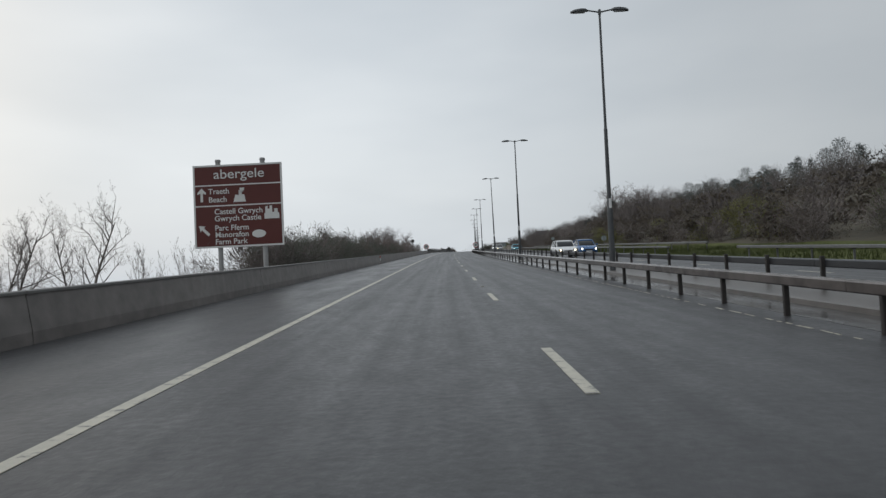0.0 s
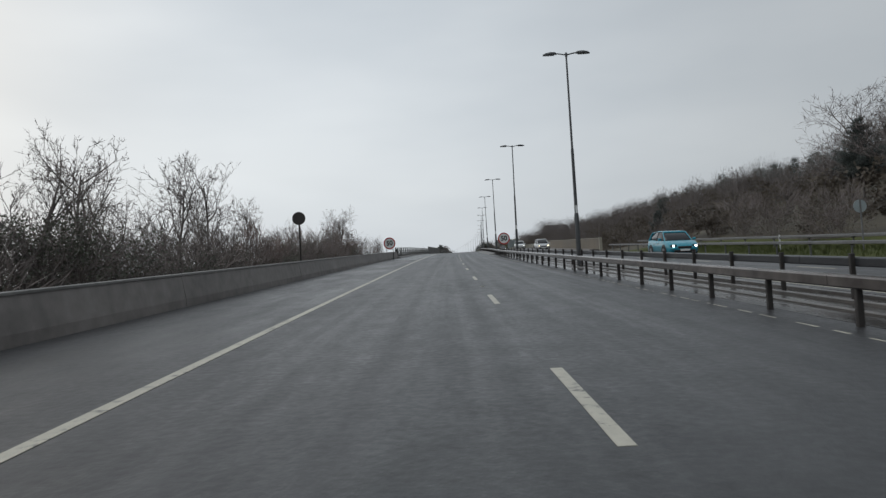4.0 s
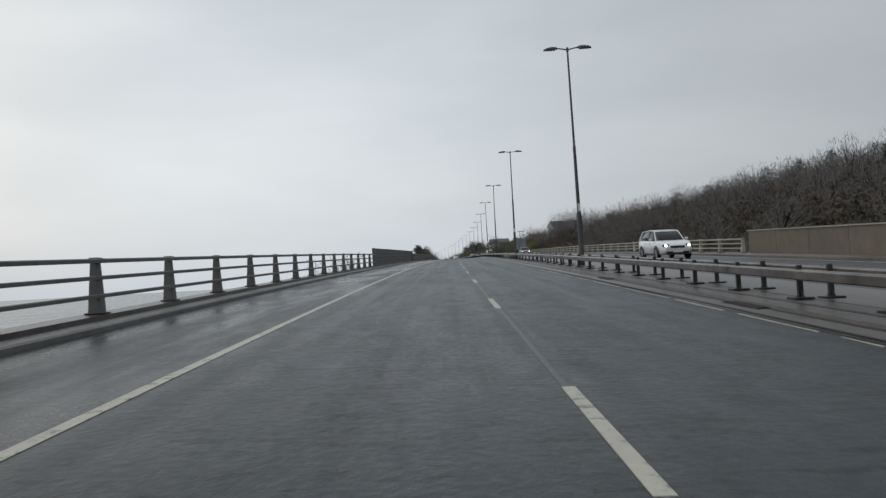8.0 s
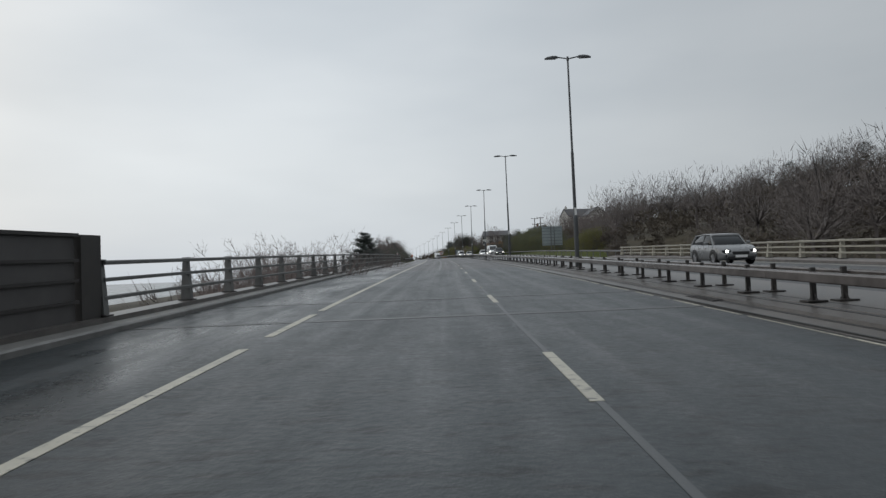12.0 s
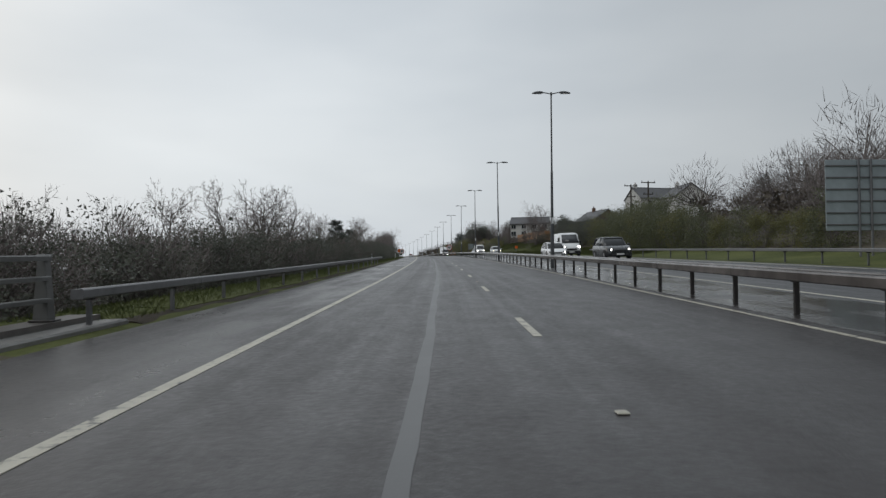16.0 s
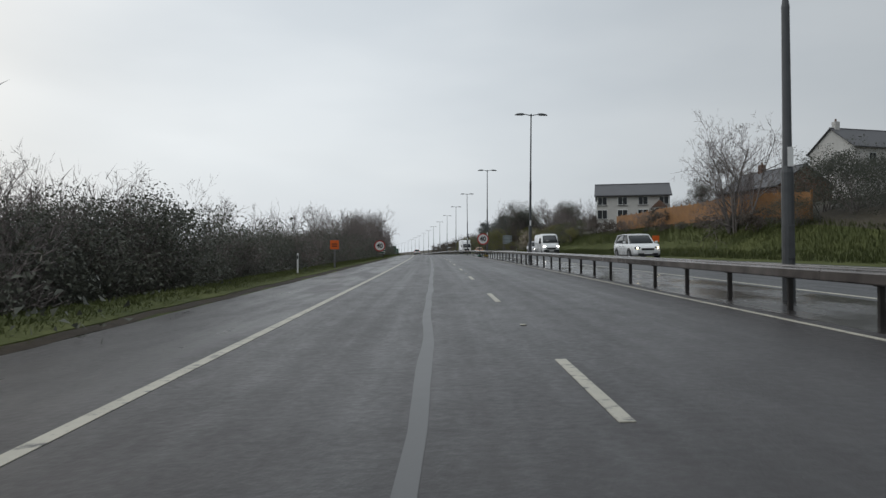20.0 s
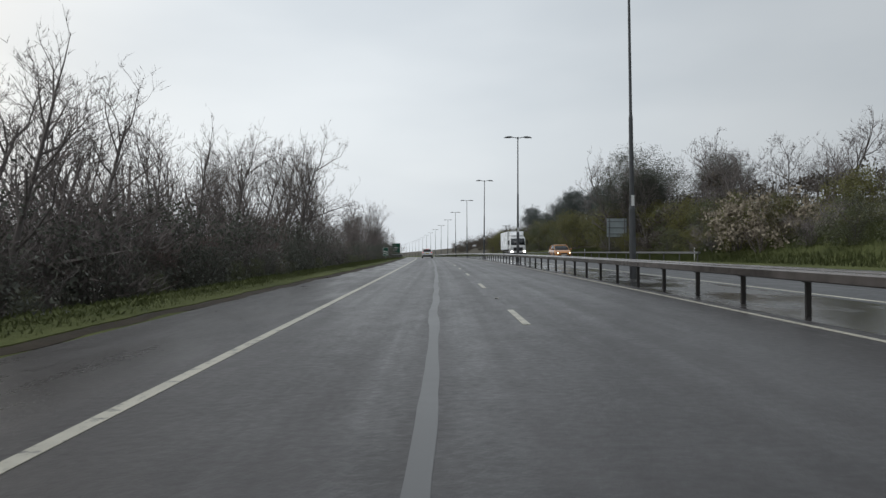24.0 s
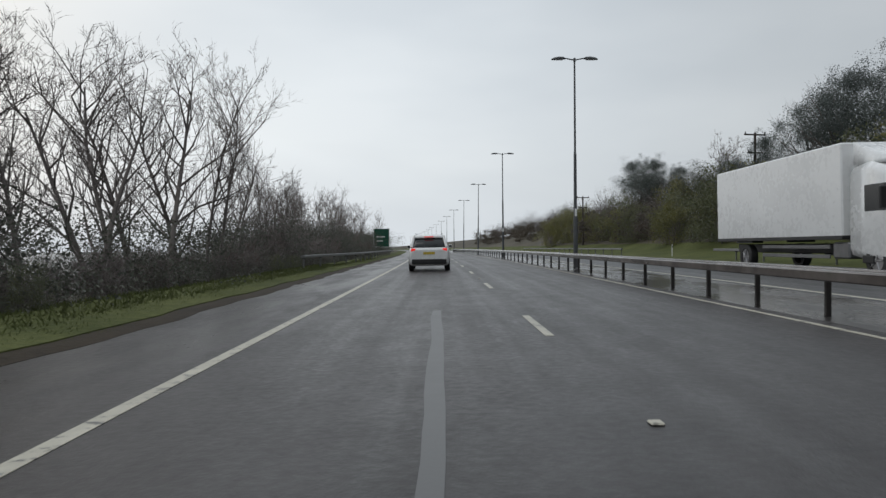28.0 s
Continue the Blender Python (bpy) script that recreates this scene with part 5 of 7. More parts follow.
# left, after the bridge: a dense belt with trees standing over it
for s in np.arange(352, 716, 3.9):
    t = float(np.interp(s, [355, 372, 400, 440, 470, 500, 560, 620, 720], [0.8, 0.9, 0.9, 0.82, 0.85, 1.05, 0.92, 0.78, 0.95]))
    if 604 < s < 634:          # bare ground under the trees
        t *= 0.72
    plant(pick(THICK), s, -10.6 + v_rng.normal() * 0.45, t * v_rng.uniform(0.75, 1.05), 1.05)
    plant(pick(THICK), s + 1.3, -12.7 + v_rng.normal() * 0.6, t * v_rng.uniform(0.95, 1.25), 1.1)
BELT = (
    (384.5, -11.6, "bare0", 5.3, 1.2), (388.5, -11.8, "bare1", 4.9, 1.2), (407.5, -11.6, "bare2", 4.9, 1.1),
    (372.5, -11.6, "bare2", 4.2, 1), (379, -11.3, "bare0", 5.1, 1), (367, -11.5, "round0", 3.4, 1), (362, -11.3, "round1", 3.0, 1),
    (384, -11.3, "bare1", 4.6, 1), (386, -11.7, "bare2", 5.6, 1.25), (390, -11.8, "thicket0", 4.0, 1), (393, -11.1, "tall2", 4.6, 1),
    (399, -11.6, "bare1", 4.7, 1), (405, -11.6, "bare0", 5.0, 1), (411.5, -11.0, "pine1", 4.5, 1.2), (416, -11.4, "bare2", 4.4, 1),
    (422.5, -11.1, "bare1", 5.2, 1), (426.6, -11.4, "pine1", 4.1, 1.2), (428.3, -11.3, "bare0", 5.7, 1.1), (432, -11.7, "tall0", 4.8, 1),
    (436, -11.3, "bare2", 6.1, 1.15), (440, -11.1, "bare1", 5.6, 1), (443.5, -11.4, "bare0", 5.2, 1), (447, -11.2, "tall1", 3.8, 1),
    (447.8, -11.3, "round1", 3.5, 0.85), (450.5, -11.2, "round0", 3.9, 0.85), (453, -11.7, "round1", 4.3, 0.85), (456, -11.2, "round0", 4.1, 0.85), (460, -11.3, "tall0", 3.8, 1),
    (463, -11.5, "round1", 3.6, 1), (466, -11.8, "bare2", 4.0, 1), (469.3, -11.1, "tall2", 4.2, 1), (474, -11.4, "bare1", 4.2, 1),
    (479, -11.2, "tall0", 4.5, 1), (485, -11.1, "bare0", 4.9, 1), (491.5, -11.2, "tall1", 5.7, 1), (497, -11.0, "bare2", 5.4, 1),
    (503, -11.5, "tall2", 5.5, 1), (508, -11.1, "tall0", 5.6, 1), (512.4, -11.4, "tall1", 6.0, 1.1), (516, -11.0, "bare1", 5.4, 1),
    (518.7, -11.1, "tall2", 6.0, 1), (522, -11.7, "tall0", 6.8, 1), (525, -11.7, "bare2", 6.8, 1), (527.3, -11.6, "tall1", 7.5, 1),
    (531, -11.0, "tall2", 6.9, 1), (535.3, -11.4, "tall0", 7.6, 1), (539.5, -11.3, "tall1", 6.6, 1), (543.5, -11.5, "tall2", 7.0, 1),
    (547.9, -11.4, "tall0", 7.5, 1), (551, -11.5, "bare1", 6.4, 1), (554.2, -11.5, "tall1", 8.2, 1), (557.9, -11.3, "tall2", 9.4, 1),
    (561, -11.3, "tall0", 10.1, 1), (564.8, -11.0, "tall1", 9.4, 1), (569.3, -11.2, "tall2", 7.2, 1), (573.2, -11.0, "tall0", 4.8, 0.9),
    (574.8, -11.1, "tall1", 4.9, 1), (576.6, -11.0, "bare1", 6.5, 1.1), (581.3, -11.2, "bare2", 3.9, 1), (585.5, -11.7, "tall2", 4.4, 1),
    (590.2, -11.1, "bare1", 5.0, 1), (593, -11.0, "tall0", 4.8, 1), (595.5, -11.0, "tall1", 5.2, 1), (598.2, -11.3, "tall2", 5.0, 1),
    (601.5, -11.2, "tall0", 5.6, 1), (605.4, -11.6, "tall1", 6.7, 1), (608.3, -11.1, "tall2", 7.0, 1.1), (612, -11.3, "tall0", 6.4, 1),
    (615, -11.6, "tall1", 7.8, 1), (618.4, -11.7, "tall2", 8.2, 1), (623, -11.1, "tall0", 10.5, 1), (627.0, -11.0, "tall1", 10.3, 0.85),
    (632, -11.7, "tall2", 7.9, 0.85), (636, -11.1, "tall0", 7.0, 0.8), (639.5, -11.5, "bare2", 6.3, 1), (645, -11.7, "tall1", 6.6, 1),
    (650, -11.6, "tall2", 6.8, 1), (656.3, -11.1, "tall0", 7.3, 1), (662, -11.1, "tall1", 7.4, 1), (668.2, -11.8, "tall2", 8.0, 1),
    (678, -11.3, "tall0", 7.6, 1), (690, -11.8, "tall1", 8.0, 1), (704, -11.2, "tall2", 8.0, 1))
for s, lat, k, top, wide in BELT:
    plant_to(k, s, lat, top, wide)

for (s, lat, k, top, wide), (s2, lat2, k2, top2, wide2) in zip(BELT, BELT[1:]):
    if s > 496 and "tall" in k2:          # a second row behind where the belt is thick
        plant_to(k2, (s + s2) / 2 + v_rng.normal() * 0.4, -13.0 + v_rng.normal() * 0.4, (top + top2) / 2 * v_rng.uniform(0.88, 1.02), 1.15)

# right: banks and hedges beside the far carriageway
for s, lat, k, size in ((40, 24, "hedge1", 0.9), (47, 25, "hedge1", 1.1), (53, 23.5, "hedge1", 0.8), (34, 23, "scrub0", 1.0), (62, 24, "scrub0", 1.1), (70, 25, "hedge1", 0.8),
                        (88, 24, "hedge1", 0.75), (97, 24, "hedge1", 0.85), (112, 25, "hedge1", 0.8), (30, 27, "hedge0", 1.0), (58, 30, "bare0", 1.1), (80, 30, "bare1", 1.2), (110, 32, "bare2", 1.5), (116, 32, "bare0", 1.5),
                        (123, 33, "bare1", 1.45), (130, 34, "pine1", 0.8), (137, 35, "pine0", 0.85), (200, 36, "pine0", 0.7), (228, 45, "pine1", 0.8), (240, 48, "pine0", 0.8), (250, 52, "pine1", 0.8),
                        (470, 30, "bare1", 0.9), (511, 27, "bare2", 0.6), (552, 24, "bare0", 1.1),
                        (577, 27, "bare1", 2.0), (584, 28, "bare0", 2.1), (590, 32, "tall0", 1.0), (600, 33, "tall1", 1.05), (560, 30, "tall2", 0.9)):
    plant(k, s, lat, size)
for s, lat, k, top, wide in ((558.5, 19.3, "blossom0", 4.9, 0.85), (562.5, 20, "blossom0", 4.7, 0.9), (552.8, 21.8, "hedge1", 5.6, 1.0), (549, 22.5, "hedge1", 5.4, 1.0), (566, 21.5, "hedge1", 5.4, 1.0), (572, 22, "hedge0", 5.8, 1.0), (578, 22.5, "hedge1", 6.0, 1.0),
                             (583, 23, "hedge0", 6.2, 1.0), (593, 22.4, "holm0", 13.2, 1.25), (589.5, 22.5, "round1", 13.0, 0.6), (595.5, 25, "holm0", 12.2, 1.3), (564, 28, "bare1", 11.4, 1.0), (572, 28.5, "bare0", 11.0, 1.0), (599.5, 22.2, "tall2", 14.2, 1.25), (602.5, 23.0, "tall0", 13.6, 1.3), (598, 25, "hedge0", 7.5, 1.0), (604, 27, "holm0", 11.8, 0.9), (610, 27.5, "scots0", 10.6, 1.15), (614, 26, "hedge0", 7.0, 1.2),
                             (619.5, 27, "scots0", 12.0, 1.1), (624, 28, "scots0", 10.6, 1.1), (631, 27, "scots0", 11.8, 1.1), (637, 26, "scots0", 13.0, 1.1), (641.5, 25.5, "scots0", 13.2, 1.1), (646, 26.5, "scots0", 12.8, 1.1), (651, 27.5, "holm0", 7.4, 1.2),
                             (658, 29, "bare1", 9.0, 1.0), (665, 29, "holm0", 9.5, 1.1), (672, 30, "bare0", 10.5, 1.0), (680, 29, "scots0", 11.5, 1.0), (690, 27, "scots0", 13.8, 1.0), (682.5, 26.8, "scots0", 12.9, 1.0), (661.5, 26.5, "bare2", 12.0, 0.9), (655, 27, "scots0", 11.0, 1.1), (692, 30, "holm0", 11.5, 1.0), (705, 31, "bare2", 11.0, 1.0), (668, 27, "holm0", 10.2, 1.1), (659, 26, "scots0", 9.4, 1.1), (640, 31, "scots0", 14.2, 1.1), (645, 33, "holm0", 11.6, 1.1),
                             (75.4, 21.8, "hedge1", 2.3, 0.9), (81, 22, "hedge1", 2.5, 0.95), (89, 22, "hedge1", 2.6, 1.0), (99, 23, "hedge1", 2.4, 1.0), (357, 21.6, "hedge1", 4.2, 1.2), (360.5, 21.8, "hedge1", 4.0, 1.2), (364, 21.6, "hedge1", 3.4, 1.2), (368, 21.6, "hedge1", 3.1, 1.2), (372, 21.8, "hedge1", 3.0, 1.2), (375.8, 22, "hedge1", 2.7, 1.1), (380, 22.4, "hedge1", 2.2, 1.1),
                             (366, 26, "dome0", 7.0, 0.9), (371, 27.5, "dome0", 7.3, 0.9), (376, 26.5, "dome0", 7.4, 0.9), (381, 27.5, "dome0", 8.0, 0.9), (386.5, 26.5, "dome0", 8.4, 0.85), (393.5, 27, "dome0", 9.2, 0.8)):
    plant_to(k, s, lat, top, wide)
# the bank below the houses: a bare tree, dark growth along the fence, evergreens round the white house
for s, lat, k, top, wide in ((392, 27, "round0", 8.2, 0.9), (398, 28, "round1", 8.8, 0.9), (404, 27.5, "round0", 8.4, 0.9), (410, 29, "round1", 8.6, 0.9), (480, 20.6, "round1", 11.3, 0.75), (480.8, 20.9, "round0", 11.0, 0.75), (482, 21.2, "bare0", 10.4, 1.0), (600, 36, "holm0", 14.0, 1.1), (606, 38, "holm0", 14.2, 1.1), (524, 37, "holm0", 11.0, 0.9),
                             (474, 21.6, "ivy0", 4.4, 1.2), (477.5, 21.0, "scrub0", 3.6, 1.2), (481, 21.2, "ivy0", 3.5, 1.2), (484.5, 21.3, "scrub0", 3.4, 1.2), (488, 21.5, "scrub0", 3.5, 1.2), (492, 21.5, "ivy0", 3.3, 1.2), (497, 21.6, "scrub0", 3.2, 1.2), (502, 21.6, "ivy0", 3.0, 1.2)):
    plant_to(k, s, lat, top, wide)
for s, lat, top, wide in ((134, 37.5, 14.0, 1.25), (138.5, 40.5, 15.0, 1.3), (143, 44, 14.4, 1.25)):
    plant_to("dome0", s, lat, top, wide)
for s, lat, top in ((292, -11.2, 2.0), (296.5, -11.6, 2.6), (301.5, -11.4, 3.0), (307, -12.0, 3.1), (313, -11.6, 2.8), (320, -12.0, 3.0)):
    plant_to("dome0", s, lat, top, 0.62)
for s in np.arange(386, 462, 3.0):
    plant(pick(["hedge0", "hedge0", "hedge1"] if s < 438 else ["ivy0", "ivy0", "hedge0"]), s, 22.4 + v_rng.normal() * 0.5, v_rng.uniform(0.9, 1.45) * (0.72 if s < 403 else 1.0), 1.05)
for s in np.arange(420, 478, 3.5):
    plant("hedge0" if s < 438 else "ivy0", s, 24.8, v_rng.uniform(1.2, 1.5), 1.1)
for s in np.concatenate([np.arange(-40, 150, 5.5), np.arange(330, 372, 5.0), np.arange(583, 730, 3.6)]):
    plant(pick(["scrub0", "hedge0", "hedge1", "hedge1"] if s > 580 else ["scrub0", "thicket2", "thicket1"]), s, 23.5 + v_rng.normal() * 1.0, v_rng.uniform(0.9, 1.5) * (1.25 if s > 580 else 1.0), 1.05)
for s in np.arange(533, 602, 4.2):
    plant(pick(["scrub0", "hedge0", "thicket1", "hedge1"]), s, 20.2 + v_rng.normal() * 0.5, v_rng.uniform(0.7, 1.05), 1.0)
for s in np.arange(500, 590, 5.0):
    plant(pick(["scrub0", "thicket1", "hedge0"]), s, 22.8 + v_rng.normal() * 0.6, v_rng.uniform(0.55, 0.9), 1.0)


# ---- woods on the hillside: too many to count ----
def woods(name, label, pieces, spots, material, seed):
    rng = np.random.default_rng(seed)
    VV, FF, off = [], [], 0
    for s, lat, size in spots:
        V, F = pieces[int(rng.integers(0, len(pieces)))]
        a = rng.uniform(0, 6.28)
        c, sn = math.cos(a), math.sin(a)
        q = V @ np.array([[c, sn, 0], [-sn, c, 0], [0, 0, 1]]) * size
        VV.append(q + along(s, lat, float(ground_height(s, lat)) - 0.1))
        FF.append(F + off)
        off += len(V)
    ob = new(name, mesh_of(name, np.concatenate(VV).tolist(), np.concatenate(FF).tolist(), material))
    return tagged(ob, label, "woodland", kind="stuff")


def dome_piece(seed, tall, wide, n=520, thin=0.019, low=0.42):
    """A rounded leafless crown: trunk, limbs and a dense haze of short outward twigs."""
    rng = np.random.default_rng(seed)
    mid = np.array([0, 0, tall * low])
    lump = rng.normal(size=(14, 3))
    lump /= np.linalg.norm(lump, axis=1)[:, None]
    d = rng.normal(size=(n, 3))
    d[:, 2] = np.abs(d[:, 2]) * 1.1 - 0.35
    d /= np.linalg.norm(d, axis=1)[:, None]
    swell = 0.78 + 0.22 * np.max(np.clip(d @ lump.T, 0, 1) ** 8, axis=1)
    shape = np.array([wide / 2, wide / 2, tall * (1 - low)])
    inner = d * shape * (rng.uniform(0.35, 0.98, n) * swell)[:, None] + mid
    way = d * 0.6 + rng.normal(size=(n, 3)) * 0.45 + np.array([0, 0, 0.45])
    outer = inner + way / np.linalg.norm(way, axis=1)[:, None] * (wide * rng.uniform(0.06, 0.16, n))[:, None]
    segs = [((0, 0, -0.4), tuple(mid), 0.18, 0.13)] + [(tuple(mid * 0.8), tuple(inner[k]), 0.07, 0.025) for k in range(16)]
    V, F = tubes(segs, 3)
    R, G = ribbons([(p, q, thin, 0.01) for p, q in zip(inner, outer)])
    return np.concatenate([V, R]), np.concatenate([np.concatenate([F[:, :3], F[:, [0, 2, 3]]]), G + len(V)])


w_rng = np.random.default_rng(12)
clear = lambda s, lat: 465 < s < 580 and lat < 75 or 428 < s < 470 and lat < 58
spots = [(s + w_rng.normal() * 3, lat + w_rng.normal() * 2.5, w_rng.uniform(0.85, 1.2) * (0.68 if s < 112 else 0.78 if s < 235 else 0.85 if s > 560 else 1.0)) for lat in (31, 40, 50, 62, 76, 92, 115) for s in np.arange(-30, 900, 7.0 + lat * 0.07) if not clear(s, lat)]
spots += [(s + w_rng.normal() * 3, lat + w_rng.normal() * 2.5, w_rng.uniform(0.95, 1.3)) for lat in (46, 57, 69, 80, 88) for s in np.arange(205, 372, 8.0)]
spots += [(404, 36, 1.4), (394, 36.5, 1.4), (384, 36, 1.35), (375, 36, 1.35), (365, 36, 1.3), (356, 36.5, 1.3), (347, 36, 1.3), (338, 36.5, 1.4), (325, 37, 1.5), (314, 37, 1.4), (303, 36.5, 1.35)]
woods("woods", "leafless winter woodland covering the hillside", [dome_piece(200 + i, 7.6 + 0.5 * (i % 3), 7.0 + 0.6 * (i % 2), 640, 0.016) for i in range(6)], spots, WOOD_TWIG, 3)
under = [leaves(np.random.default_rng(300 + i), blob_points(np.random.default_rng(310 + i), 480, 3.0, 3.0, 1.9, 1.5, 0.35, 0.35), 0.16) for i in range(4)]
spots2 = [(s + w_rng.normal() * 2, lat + w_rng.normal() * 2, w_rng.uniform(0.8, 1.4)) for lat in (28, 34, 43, 54, 68, 85, 105) for s in np.arange(-30, 900, 6.5 + lat * 0.06) if not clear(s, lat)]
spots2 += [(s + w_rng.normal() * 2, lat + w_rng.normal() * 1.5, w_rng.uniform(1.0, 1.5)) for lat in (39, 46, 50, 60, 75) for s in np.arange(196, 372, 5.5)]
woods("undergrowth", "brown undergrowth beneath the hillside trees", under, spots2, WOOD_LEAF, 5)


def fir_piece(seed):
    """A dark evergreen: a lumpy rounded crown, or a ragged pointed one."""
    rng = np.random.default_rng(seed)
    k = 2400
    z = rng.uniform(0.0, 1.0, k) ** 1.15
    a = rng.uniform(0, 6.28, k)
    if seed % 4 == 3:
        whorl = 0.85 + 0.15 * np.sin(z * 38 + np.sin(a * 2 + seed))
        r = 2.9 * np.clip(1.02 - z, 0, 1) ** 0.55 * whorl * np.sqrt(rng.uniform(0.05, 1.0, k)) * (0.85 + 0.2 * np.sin(3 * a + seed))
    else:
        r = 2.7 * np.sqrt(np.clip(1 - ((z - 0.42) / 0.6) ** 2, 0, 1)) * np.sqrt(rng.uniform(0.02, 1.0, k)) * (0.88 + 0.14 * np.sin(z * 9 + 2 * a + seed) + 0.12 * np.sin(3 * a + 5 * z))
    P = np.stack([r * np.cos(a), r * np.sin(a), 0.6 + z * 7.4], 1) + rng.normal(size=(k, 3)) * 0.22
    return leaves(rng, P, 0.105, 1.2)


spots3 = [(w_rng.uniform(110, 520), w_rng.uniform(62, 118), w_rng.uniform(0.7, 1.15)) for _ in range(85)] + [(w_rng.uniform(150, 300), w_rng.uniform(70, 100), w_rng.uniform(0.9, 1.15)) for _ in range(36)] + [(w_rng.uniform(-30, 90), w_rng.uniform(40, 90), w_rng.uniform(0.5, 0.72)) for _ in range(22)]
spots3 = [p for p in spots3 if not clear(p[0], p[1])]
woods("evergreens", "dark evergreen trees among the hillside woods", [fir_piece(330 + i) for i in range(4)], spots3, PINE_LEAF, 6)

# the thicket behind the left-hand belt, seen between its trees
l_rng = np.random.default_rng(23)
low_at = lambda s: float(np.interp(s, [30, 60, 100, 150, 283, 330, 352, 380, 440, 470, 500, 520, 548, 562, 570, 582, 600, 606, 634, 640, 700], [2.4, 2.9, 3.4, 3.0, 7.5, 8.2, 2.8, 3.8, 4.0, 2.9, 4.2, 5.0, 5.5, 5.0, 4.4, 3.0, 3.4, 2.6, 2.7, 4.4, 5.2]))
l_spots = []
for s in np.concatenate([np.arange(26, 152, 2.2), np.arange(352, 716, 2.0)]):
    for lat in (-12.2, -14.2):
        l_spots.append((s + l_rng.normal() * 0.7, lat + l_rng.normal() * 0.5, low_at(s) * l_rng.uniform(0.75, 1.15) / 4.0))
l_spots += [(449, -12, 1.0), (451, -11.2, 1.1), (453.5, -11.4, 1.08), (456, -11.6, 0.95), (452, -13, 1.15), (386, -12, 0.95), (390, -12.2, 0.85)]
woods("thicket", "tangled leafless thicket behind the roadside trees", [dome_piece(400 + i, 4.0, 3.6, 760, 0.0075, 0.3) for i in range(5)], l_spots, TWIG, 8)
low = [leaves(np.random.default_rng(410 + i), blob_points(np.random.default_rng(420 + i), 1600, 1.7, 1.7, 0.95, 0.7, 0.3, 0.3), 0.031) for i in range(4)]
thick_top = lambda s: float(np.interp(s, [30, 60, 100, 152, 352, 384, 407, 433, 455, 475, 500, 540, 560, 574, 580, 590, 600, 620, 640, 716], [1.0, 1.3, 1.6, 1.5, 2.0, 2.7, 3.1, 3.0, 2.9, 2.6, 2.8, 3.0, 2.8, 1.9, 2.1, 2.5, 2.6, 2.5, 3.3, 3.8]))
l_spots = [(s + l_rng.normal() * 0.6, -11.5 + l_rng.normal() * 0.9, (thick_top(s) + 0.45) * l_rng.uniform(0.8, 1.12) / 1.95) for s in np.concatenate([np.arange(26, 152, 1.5), np.arange(353, 716, 1.3)])]
woods("bramble_undergrowth", "dark bramble and ivy undergrowth beneath the roadside trees", low, l_spots, IVY, 9)

# ---- grass on the verges ----
def grass(name, l0, l1, s0, s1, n, seed, tall):
    rng = np.random.default_rng(seed)
    s, lat = rng.uniform(s0, s1, n), rng.uniform(l0, l1, n)
    P = along(s, lat, ground_height(s, lat) - 0.02)
    a = rng.uniform(0, 6.28, n)
    w = rng.uniform(0.012, 0.03, n)[:, None] * np.stack([np.cos(a), np.sin(a), 0 * a], 1)
    up = np.stack([rng.normal(size=n) * 0.06, rng.normal(size=n) * 0.06, tall * rng.uniform(0.4, 1.2, n)], 1)
    V = np.stack([P - w, P + w, P + up], 1).reshape(-1, 3)
    tagged(new(name, mesh_of(name, V.tolist(), np.arange(3 * n).reshape(-1, 3).tolist(), GRASS_BLADE)), "short rough green grass on the verge", "grass", kind="stuff")


grass("grass", -9.4, -6.75, 358, 640, 60000, 1, 0.11)
grass("grass", 16.4, 22.5, 455, 620, 62000, 2, 0.3)
grass("grass", 16.5, 21.5, 410, 455, 26000, 8, 0.26)
grass("grass", 16.4, 21.0, -20, 140, 30000, 7, 0.25)
verge_line = lambda s: -0.12 + float(np.interp(s, [357, 400, 420, 470, 505, 516, 540, 566, 600, 640], [0, 0.1, 0.15, 0.1, 0.25, -0.1, 0.3, 0.85, 0.7, 0.5])) + 0.06 * math.sin(s * 0.9) + 0.05 * math.sin(s * 2.3)
turf = swept("turf", [(-8.2, -0.3), (-8.0, 0.12), (-7.3, 0.115), (-6.85, 0.085), (-6.6, 0.07), (-6.55, -0.3)], 361.0, 700, GRASS, 1.0, shift=verge_line)
tagged(new("verge_turf", turf), "strip of short turf beside the road", "verge", kind="structure")
verge_edge = swept("muddy_edge", [(-6.9, -0.05), (-6.85, 0.07), (-6.55, 0.05), (-6.4, 0.04), (-6.3, 0.025), (-6.2, 0.004), (-6.2, -0.05)], 545, 700, MUD, 0.6, shift=verge_line)
tagged(new("verge_edge", verge_edge), "muddy broken edge between tarmac and grass", "verge", kind="structure")
verge_edge = swept("muddy_edge", [(-6.9, -0.05), (-6.85, 0.07), (-6.55, 0.05), (-6.45, 0.035), (-6.33, 0.004), (-6.33, -0.05)], 358.5, 545, MUD, 0.6, shift=verge_line)
tagged(new("verge_edge", verge_edge), "narrow muddy broken edge between tarmac and grass", "verge", kind="structure")
g_rng = np.random.default_rng(3)
n = 60000
g_s1 = g_rng.uniform(358, 660, n)
g_f = g_rng.uniform(0, 1, n)
g_l1 = -6.55 - 1.3 * g_f + np.array([verge_line(s) for s in g_s1]) + 0.05 * np.sin(g_s1 * 0.8) + 0.05 * np.sin(g_s1 * 2.1)
P = along(g_s1, g_l1, 0.02 + 0.1 * g_f)
a1 = g_rng.uniform(0, 6.28, n)
